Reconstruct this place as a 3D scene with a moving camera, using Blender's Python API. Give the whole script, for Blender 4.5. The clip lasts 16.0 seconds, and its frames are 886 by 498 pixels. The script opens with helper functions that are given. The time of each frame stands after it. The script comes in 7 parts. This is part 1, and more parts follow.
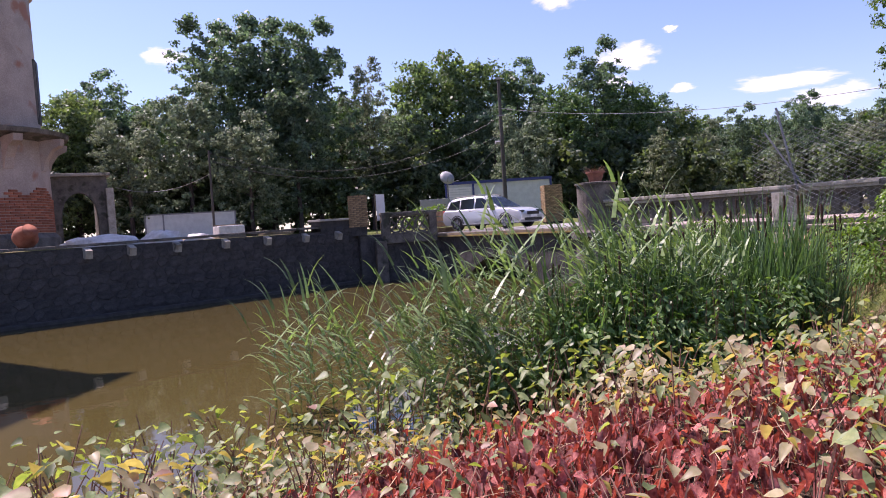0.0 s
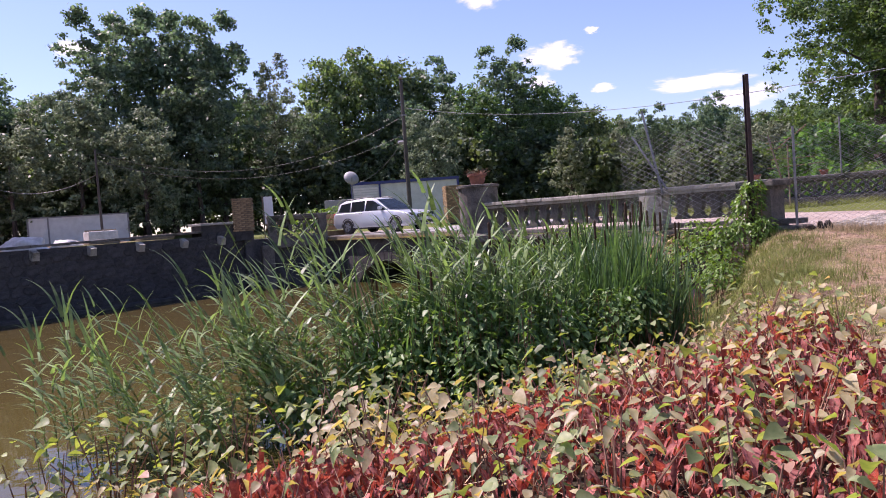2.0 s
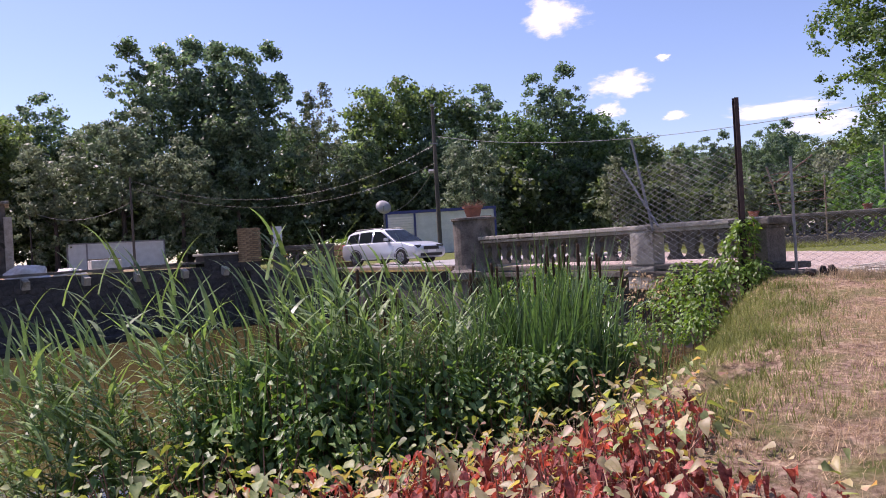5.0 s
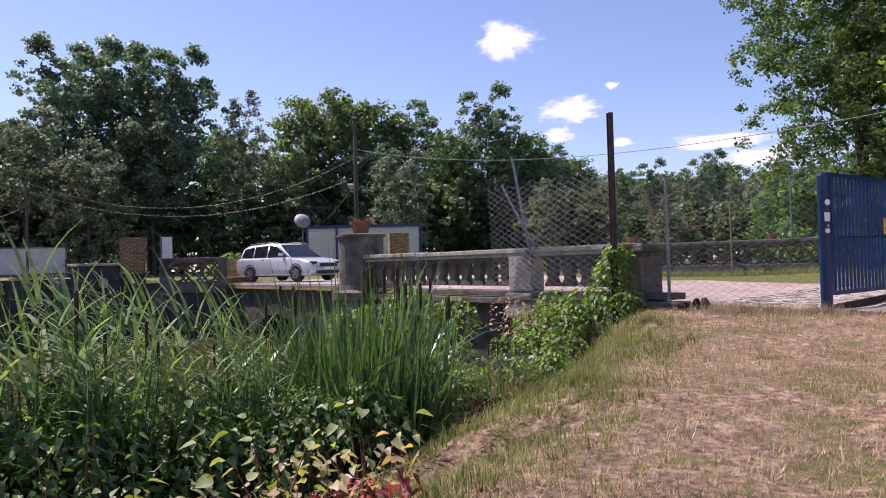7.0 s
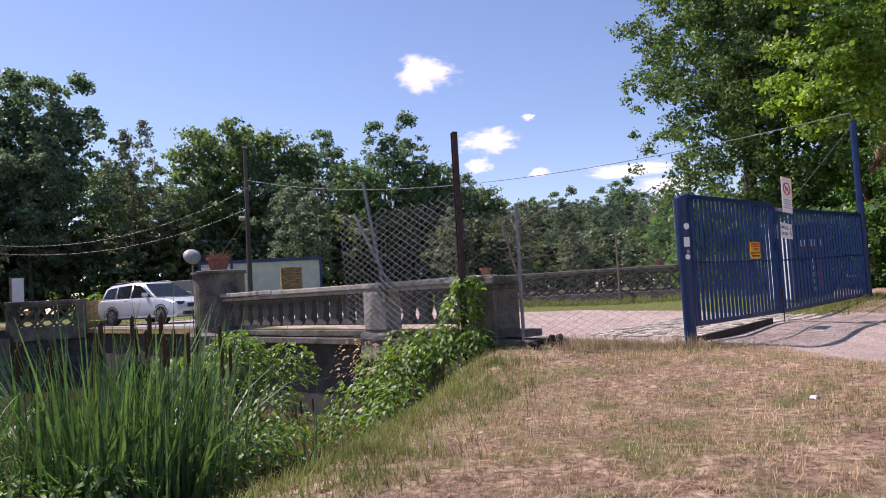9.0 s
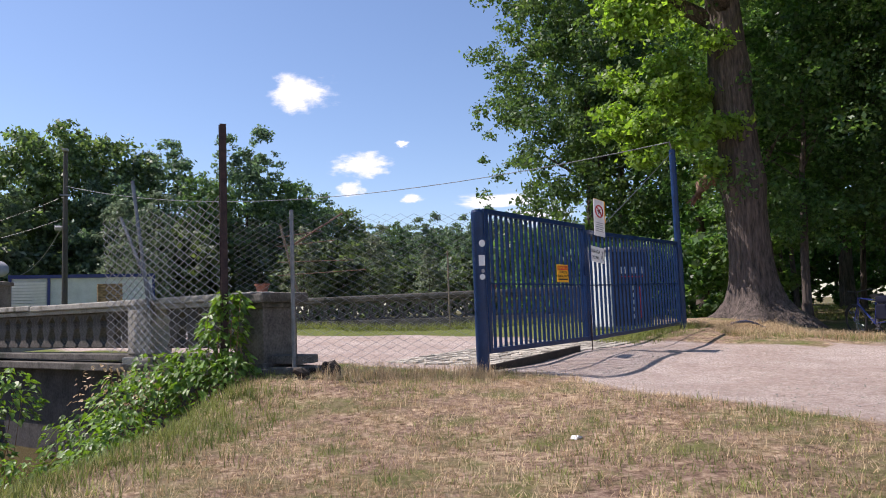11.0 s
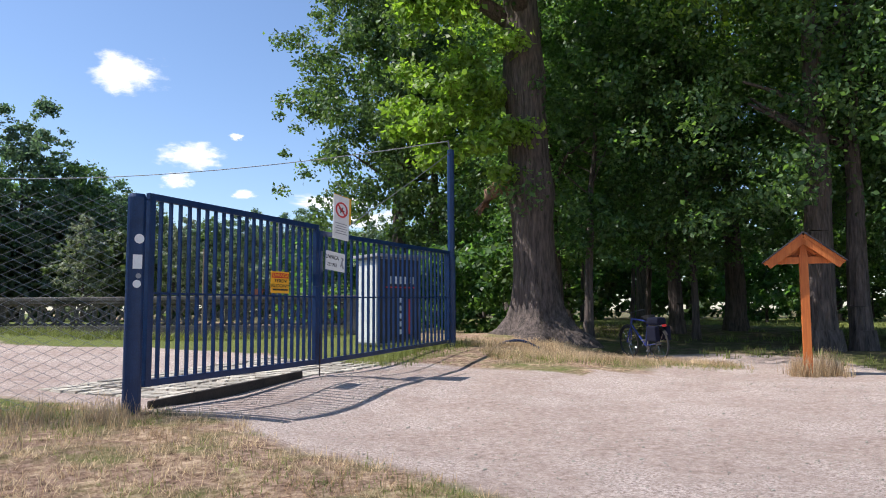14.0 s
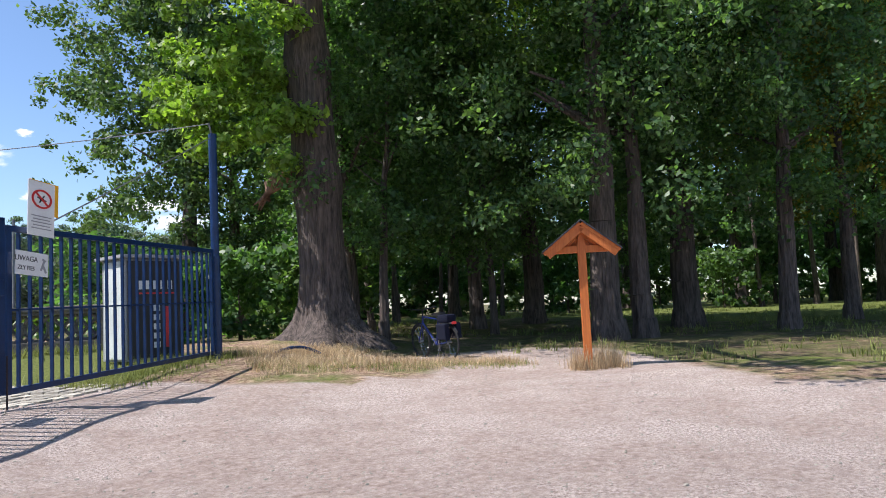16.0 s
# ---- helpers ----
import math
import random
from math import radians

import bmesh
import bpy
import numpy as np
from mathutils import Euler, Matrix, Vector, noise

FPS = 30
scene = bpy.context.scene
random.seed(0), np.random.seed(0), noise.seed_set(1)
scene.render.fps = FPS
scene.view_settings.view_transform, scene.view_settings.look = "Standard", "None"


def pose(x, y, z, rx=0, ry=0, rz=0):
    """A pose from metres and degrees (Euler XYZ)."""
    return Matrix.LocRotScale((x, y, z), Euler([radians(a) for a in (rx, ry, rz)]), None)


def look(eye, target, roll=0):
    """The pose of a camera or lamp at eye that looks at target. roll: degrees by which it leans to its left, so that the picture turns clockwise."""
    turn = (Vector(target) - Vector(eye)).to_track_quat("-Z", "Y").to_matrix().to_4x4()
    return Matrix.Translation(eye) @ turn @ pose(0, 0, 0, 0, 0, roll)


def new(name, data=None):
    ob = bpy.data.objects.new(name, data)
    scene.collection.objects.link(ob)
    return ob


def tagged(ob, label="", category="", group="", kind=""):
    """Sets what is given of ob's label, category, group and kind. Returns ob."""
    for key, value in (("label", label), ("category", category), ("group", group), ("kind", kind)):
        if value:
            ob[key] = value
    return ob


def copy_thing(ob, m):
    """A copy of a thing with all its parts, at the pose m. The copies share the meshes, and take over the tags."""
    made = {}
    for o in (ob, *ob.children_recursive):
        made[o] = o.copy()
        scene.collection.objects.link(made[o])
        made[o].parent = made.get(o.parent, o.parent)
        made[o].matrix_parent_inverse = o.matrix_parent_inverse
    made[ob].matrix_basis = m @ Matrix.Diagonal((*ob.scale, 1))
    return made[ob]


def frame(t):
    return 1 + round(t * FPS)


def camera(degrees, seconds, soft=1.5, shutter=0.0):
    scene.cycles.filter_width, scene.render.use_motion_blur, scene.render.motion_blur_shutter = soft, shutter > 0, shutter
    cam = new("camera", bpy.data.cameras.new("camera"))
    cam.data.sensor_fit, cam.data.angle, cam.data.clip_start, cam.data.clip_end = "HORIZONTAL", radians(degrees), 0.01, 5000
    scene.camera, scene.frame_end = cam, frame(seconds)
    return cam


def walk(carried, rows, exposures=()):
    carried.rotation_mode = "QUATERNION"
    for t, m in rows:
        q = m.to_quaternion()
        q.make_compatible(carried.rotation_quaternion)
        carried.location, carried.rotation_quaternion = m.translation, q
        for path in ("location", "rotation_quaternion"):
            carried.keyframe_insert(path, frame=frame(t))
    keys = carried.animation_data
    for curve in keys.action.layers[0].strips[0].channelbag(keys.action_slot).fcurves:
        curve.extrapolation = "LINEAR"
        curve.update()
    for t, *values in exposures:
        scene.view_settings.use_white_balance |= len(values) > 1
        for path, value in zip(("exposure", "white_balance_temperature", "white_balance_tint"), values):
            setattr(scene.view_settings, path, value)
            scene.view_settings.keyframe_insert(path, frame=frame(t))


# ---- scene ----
cam = camera(62.7, 16.0, soft=1.0)
PATH = [
    (0, (3.038, 1.594, 1.415), (2.907, 3.588, 1.345), -3.7),
    (0.5, (3.419, 1.783, 1.494), (3.395, 3.782, 1.421), -4.7),
    (1, (3.815, 1.963, 1.525), (3.883, 3.961, 1.454), -4.4),
    (1.5, (4.278, 2.091, 1.508), (4.35, 4.089, 1.433), -4.0),
    (2, (4.702, 2.384, 1.515), (4.766, 4.381, 1.426), -4.1),
    (2.5, (5.127, 2.627, 1.506), (5.045, 4.624, 1.429), -4.1),
    (3, (5.608, 2.864, 1.484), (5.429, 4.856, 1.439), -6.0),
    (3.5, (6.016, 3.231, 1.462), (5.867, 5.225, 1.409), -5.2),
    (3.7, (6.187, 3.339, 1.451), (6.035, 5.333, 1.406), -4.9),
    (6, (8.044, 4.522, 1.662), (8.002, 6.522, 1.682), -1.2),
    (6.5, (8.554, 4.996, 1.609), (8.544, 6.995, 1.644), -0.3),
    (7, (9.05, 5.501, 1.549), (9.077, 7.501, 1.59), -1.6),
    (7.5, (9.401, 5.883, 1.549), (9.523, 7.878, 1.603), -1.5),
    (8, (9.845, 6.26, 1.569), (9.987, 8.254, 1.627), -2.8),
    (8.5, (10.276, 6.577, 1.614), (10.436, 8.57, 1.665), -3.5),
    (9, (10.65, 6.907, 1.6), (10.888, 8.889, 1.717), -3.2),
    (9.5, (11.157, 7.132, 1.535), (11.473, 9.103, 1.666), -3.2),
    (10, (11.559, 7.51, 1.439), (12.064, 9.437, 1.621), -2.8),
    (10.2, (11.692, 7.611, 1.433), (12.217, 9.53, 1.637), -2.7),
    (12.3, (13.459, 8.856, 1.596), (14.176, 10.721, 1.681), -1.3),
    (12.5, (13.619, 8.944, 1.616), (14.35, 10.804, 1.701), -1.2),
    (13, (14.061, 9.16, 1.625), (14.775, 11.02, 1.797), -0.8),
    (13.5, (14.511, 9.391, 1.627), (15.3, 11.221, 1.791), -0.8),
    (14, (14.986, 9.607, 1.632), (15.986, 11.331, 1.801), -0.3),
    (14.5, (15.475, 9.822, 1.636), (16.483, 11.541, 1.801), -1.0),
    (15, (15.908, 10.069, 1.642), (16.987, 11.744, 1.805), -1.6),
    (15.5, (16.352, 10.23, 1.621), (17.593, 11.79, 1.786), -2.3),
    (16, (16.754, 10.284, 1.632), (18.139, 11.719, 1.789), -2.8),
]
walk(cam, [(t, look(eye, target, roll)) for t, eye, target, roll in PATH], [(0.0, 0.58, 6380, 40), (9.0, 0.36, 6500, 30), (12.5, 0.40, 6380, 15), (16.0, 0.56, 6150, 14)])

# ---- light ----
SUN_AZ, SUN_EL = -58.0, 56.0   # degrees clockwise from +y, above the horizon
sun_dir = Vector((math.sin(radians(SUN_AZ)) * math.cos(radians(SUN_EL)), math.cos(radians(SUN_AZ)) * math.cos(radians(SUN_EL)), math.sin(radians(SUN_EL))))
world = bpy.data.worlds.new("sky")
scene.world = world
world.use_nodes = True
wn = world.node_tree
sky = wn.nodes.new("ShaderNodeTexSky")
sky.sky_type = "NISHITA"
sky.sun_disc = False
sky.sun_elevation, sky.sun_rotation = radians(SUN_EL), radians(SUN_AZ)
sky.air_density, sky.dust_density, sky.ozone_density = 1.0, 0.35, 3.6
wn.nodes["Background"].inputs["Strength"].default_value = 0.122
wn.links.new(sky.outputs["Color"], wn.nodes["Background"].inputs["Color"])
sun = new("sun", bpy.data.lights.new("sun", "SUN"))
sun.data.energy, sun.data.angle, sun.data.color = 4.9, radians(0.45), (1.0, 0.95, 0.87)
sun.matrix_world = look(sun_dir * 50, (0, 0, 0))

# ---- materials ----
def mat(name, c1, c2, scale=4.0, rough=0.8, bump=0.3, fine=40.0, metal=0.0, c3=None, spot=0.0, island=0.0, obj=0.0, translucent=0.0, stretch=(1, 1, 1), spec=0.4, trans_col=None, depth=0.02):
    """Two colours mixed by coarse and fine noise, optional third colour in spots, relief from the fine noise."""
    m = bpy.data.materials.new(name)
    m.use_nodes = True
    t = m.node_tree
    n, l = t.nodes, t.links
    b = n["Principled BSDF"]
    b.inputs["Roughness"].default_value, b.inputs["Metallic"].default_value = rough, metal
    b.inputs["Specular IOR Level"].default_value = spec
    co = n.new("ShaderNodeTexCoord")
    mp = n.new("ShaderNodeMapping")
    mp.inputs["Scale"].default_value = stretch
    l.new(co.outputs["Object"], mp.inputs["Vector"])
    a, f = n.new("ShaderNodeTexNoise"), n.new("ShaderNodeTexNoise")
    a.inputs["Scale"].default_value, a.inputs["Detail"].default_value = scale, 5
    f.inputs["Scale"].default_value, f.inputs["Detail"].default_value = fine, 4
    l.new(mp.outputs["Vector"], a.inputs["Vector"])
    l.new(mp.outputs["Vector"], f.inputs["Vector"])
    mix1 = n.new("ShaderNodeMath")
    mix1.operation = "MULTIPLY_ADD"
    mix1.inputs[1].default_value = 0.45
    l.new(f.outputs["Fac"], mix1.inputs[0])
    half = n.new("ShaderNodeMath")
    half.operation = "MULTIPLY"
    half.inputs[1].default_value = 0.55
    l.new(a.outputs["Fac"], half.inputs[0])
    l.new(half.outputs[0], mix1.inputs[2])
    ramp = n.new("ShaderNodeValToRGB")
    ramp.color_ramp.elements[0].position, ramp.color_ramp.elements[0].color = 0.36, (*c1, 1)
    ramp.color_ramp.elements[1].position, ramp.color_ramp.elements[1].color = 0.64, (*c2, 1)
    l.new(mix1.outputs[0], ramp.inputs["Fac"])
    col = ramp.outputs["Color"]
    if c3:
        s = n.new("ShaderNodeTexNoise")
        s.inputs["Scale"].default_value, s.inputs["Detail"].default_value = scale * 0.6 + 0.3, 6
        l.new(co.outputs["Object"], s.inputs["Vector"])
        r = n.new("ShaderNodeValToRGB")
        r.color_ramp.elements[0].position, r.color_ramp.elements[1].position = 0.62 - spot, 0.70 - spot
        l.new(s.outputs["Fac"], r.inputs["Fac"])
        x = n.new("ShaderNodeMix")
        x.data_type = "RGBA"
        l.new(r.outputs["Color"], x.inputs["Factor"])
        l.new(col, x.inputs["A"])
        x.inputs["B"].default_value = (*c3, 1)
        col = x.outputs["Result"]
    if island or obj:
        h = n.new("ShaderNodeHueSaturation")
        h.inputs["Color"].default_value = (1, 1, 1, 1)
        l.new(col, h.inputs["Color"])
        src = n.new("ShaderNodeNewGeometry").outputs["Random Per Island"] if island else n.new("ShaderNodeObjectInfo").outputs["Random"]
        mr = n.new("ShaderNodeMapRange")
        k = island or obj
        mr.inputs["To Min"].default_value, mr.inputs["To Max"].default_value = 1 - k, 1 + k
        l.new(src, mr.inputs["Value"])
        l.new(mr.outputs["Result"], h.inputs["Value"])
        if island and obj:
            mo = n.new("ShaderNodeMapRange")
            mo.inputs["To Min"].default_value, mo.inputs["To Max"].default_value = 0.5 - obj * 0.06, 0.5 + obj * 0.06
            l.new(n.new("ShaderNodeObjectInfo").outputs["Random"], mo.inputs["Value"])
            l.new(mo.outputs["Result"], h.inputs["Hue"])
        col = h.outputs["Color"]
    l.new(col, b.inputs["Base Color"])
    if bump:
        bp = n.new("ShaderNodeBump")
        bp.inputs["Strength"].default_value, bp.inputs["Distance"].default_value = bump, depth
        l.new(mix1.outputs[0], bp.inputs["Height"])
        l.new(bp.outputs["Normal"], b.inputs["Normal"])
    if translucent:
        tr = n.new("ShaderNodeBsdfTranslucent")
        if trans_col:
            tm = n.new("ShaderNodeMix")
            tm.data_type, tm.blend_type = "RGBA", "MULTIPLY"
            tm.inputs["Factor"].default_value = 1.0
            l.new(col, tm.inputs["A"])
            tm.inputs["B"].default_value = (*trans_col, 1)
            l.new(tm.outputs["Result"], tr.inputs["Color"])
        else:
            l.new(col, tr.inputs["Color"])
        ms = n.new("ShaderNodeMixShader")
        ms.inputs["Fac"].default_value = translucent
        l.new(b.outputs[0], ms.inputs[1])
        l.new(tr.outputs[0], ms.inputs[2])
        l.new(ms.outputs[0], n["Material Output"].inputs["Surface"])
    return m


def plain(name, c, rough=0.5, metal=0.0, spec=0.5):
    return mat(name, tuple(v * 0.9 for v in c), tuple(min(1, v * 1.08) for v in c), 6, rough, 0.05, 60, metal, spec=spec)


def ground_material():
    """Dry lawn with straw, green patches and bare soil; gravel track; all by world position."""
    m = bpy.data.materials.new("ground_soil")
    m.use_nodes = True
    n, l = m.node_tree.nodes, m.node_tree.links
    b = n["Principled BSDF"]
    b.inputs["Roughness"].default_value = 0.95
    b.inputs["Specular IOR Level"].default_value = 0.15
    co = n.new("ShaderNodeTexCoord").outputs["Object"]

    def noise_tex(scale, detail=5, rough=0.6):
        t = n.new("ShaderNodeTexNoise")
        t.inputs["Scale"].default_value, t.inputs["Detail"].default_value, t.inputs["Roughness"].default_value = scale, detail, rough
        l.new(co, t.inputs["Vector"])
        return t.outputs["Fac"]

    def ramp(src, *stops):
        r = n.new("ShaderNodeValToRGB")
        while len(r.color_ramp.elements) < len(stops):
            r.color_ramp.elements.new(0.5)
        for e, (p, c) in zip(r.color_ramp.elements, stops):
            e.position, e.color = p, (*c, 1)
        l.new(src, r.inputs["Fac"])
        return r.outputs["Color"]

    def mixed(fac, a, c):
        x = n.new("ShaderNodeMix")
        x.data_type = "RGBA"
        l.new(fac, x.inputs["Factor"])
        l.new(a, x.inputs["A"])
        l.new(c, x.inputs["B"])
        return x.outputs["Result"]
    straw = ramp(noise_tex(9, 9, 0.74), (0.36, (0.075, 0.042, 0.025)), (0.47, (0.30, 0.195, 0.125)), (0.60, (0.66, 0.50, 0.34)))
    earth = ramp(noise_tex(12, 9, 0.74), (0.37, (0.085, 0.052, 0.035)), (0.5, (0.27, 0.175, 0.125)), (0.62, (0.47, 0.34, 0.255)))
    dry = mixed(ramp(noise_tex(2.2, 7, 0.7), (0.44, (0, 0, 0)), (0.58, (1, 1, 1))), earth, straw)
    green = ramp(noise_tex(14, 8, 0.75), (0.3, (0.05, 0.075, 0.015)), (0.7, (0.22, 0.24, 0.07)))
    pebble = ramp(noise_tex(32, 9, 0.78), (0.36, (0.16, 0.115, 0.095)), (0.47, (0.42, 0.335, 0.29)), (0.60, (0.72, 0.62, 0.56)))
    dust = ramp(noise_tex(14, 9, 0.76), (0.36, (0.27, 0.20, 0.165)), (0.52, (0.43, 0.335, 0.285)), (0.64, (0.56, 0.46, 0.405)))
    gravel = mixed(ramp(noise_tex(0.9, 8, 0.72), (0.42, (0, 0, 0)), (0.6, (1, 1, 1))), dust, pebble)
    soil = ramp(noise_tex(6, 8, 0.7), (0.35, (0.035, 0.028, 0.018)), (0.65, (0.10, 0.08, 0.05)))
    att = n.new("ShaderNodeVertexColor")
    att.layer_name = "cover"
    sep = n.new("ShaderNodeSeparateColor")
    l.new(att.outputs["Color"], sep.inputs["Color"])

    def edge(channel, spread=0.55, scale=3.0):
        a = n.new("ShaderNodeMath")
        a.operation = "MULTIPLY_ADD"
        l.new(noise_tex(scale, 6, 0.7), a.inputs[0])
        a.inputs[1].default_value = spread
        l.new(sep.outputs[channel], a.inputs[2])
        r = n.new("ShaderNodeMapRange")
        r.inputs["From Min"].default_value, r.inputs["From Max"].default_value = 0.5 + spread * 0.5 - 0.12, 0.5 + spread * 0.5 + 0.12
        l.new(a.outputs[0], r.inputs["Value"])
        return r.outputs["Result"]
    col = mixed(edge("Green", 1.1, 1.2), dry, green)
    col = mixed(edge("Red", 0.35, 2.2), col, gravel)
    col = mixed(edge("Blue", 0.5, 2.0), col, soil)
    l.new(col, b.inputs["Base Color"])
    bp = n.new("ShaderNodeBump")
    bp.inputs["Strength"].default_value, bp.inputs["Distance"].default_value = 0.9, 0.045
    l.new(noise_tex(24, 12, 0.82), bp.inputs["Height"])
    l.new(bp.outputs["Normal"], b.inputs["Normal"])
    return m


def water_material():
    m = bpy.data.materials.new("pond_water")
    m.use_nodes = True
    n, l = m.node_tree.nodes, m.node_tree.links
    b = n["Principled BSDF"]
    b.inputs["Base Color"].default_value = (0.085, 0.066, 0.022, 1)
    b.inputs["Roughness"].default_value = 0.03
    b.inputs["Specular IOR Level"].default_value = 0.5
    b.inputs["IOR"].default_value = 1.33
    t = n.new("ShaderNodeTexNoise")
    t.inputs["Scale"].default_value, t.inputs["Detail"].default_value = 1.6, 3
    co = n.new("ShaderNodeTexCoord")
    l.new(co.outputs["Object"], t.inputs["Vector"])
    bp = n.new("ShaderNodeBump")
    bp.inputs["Strength"].default_value, bp.inputs["Distance"].default_value = 0.06, 0.05
    l.new(t.outputs["Fac"], bp.inputs["Height"])
    l.new(bp.outputs["Normal"], b.inputs["Normal"])
    return m


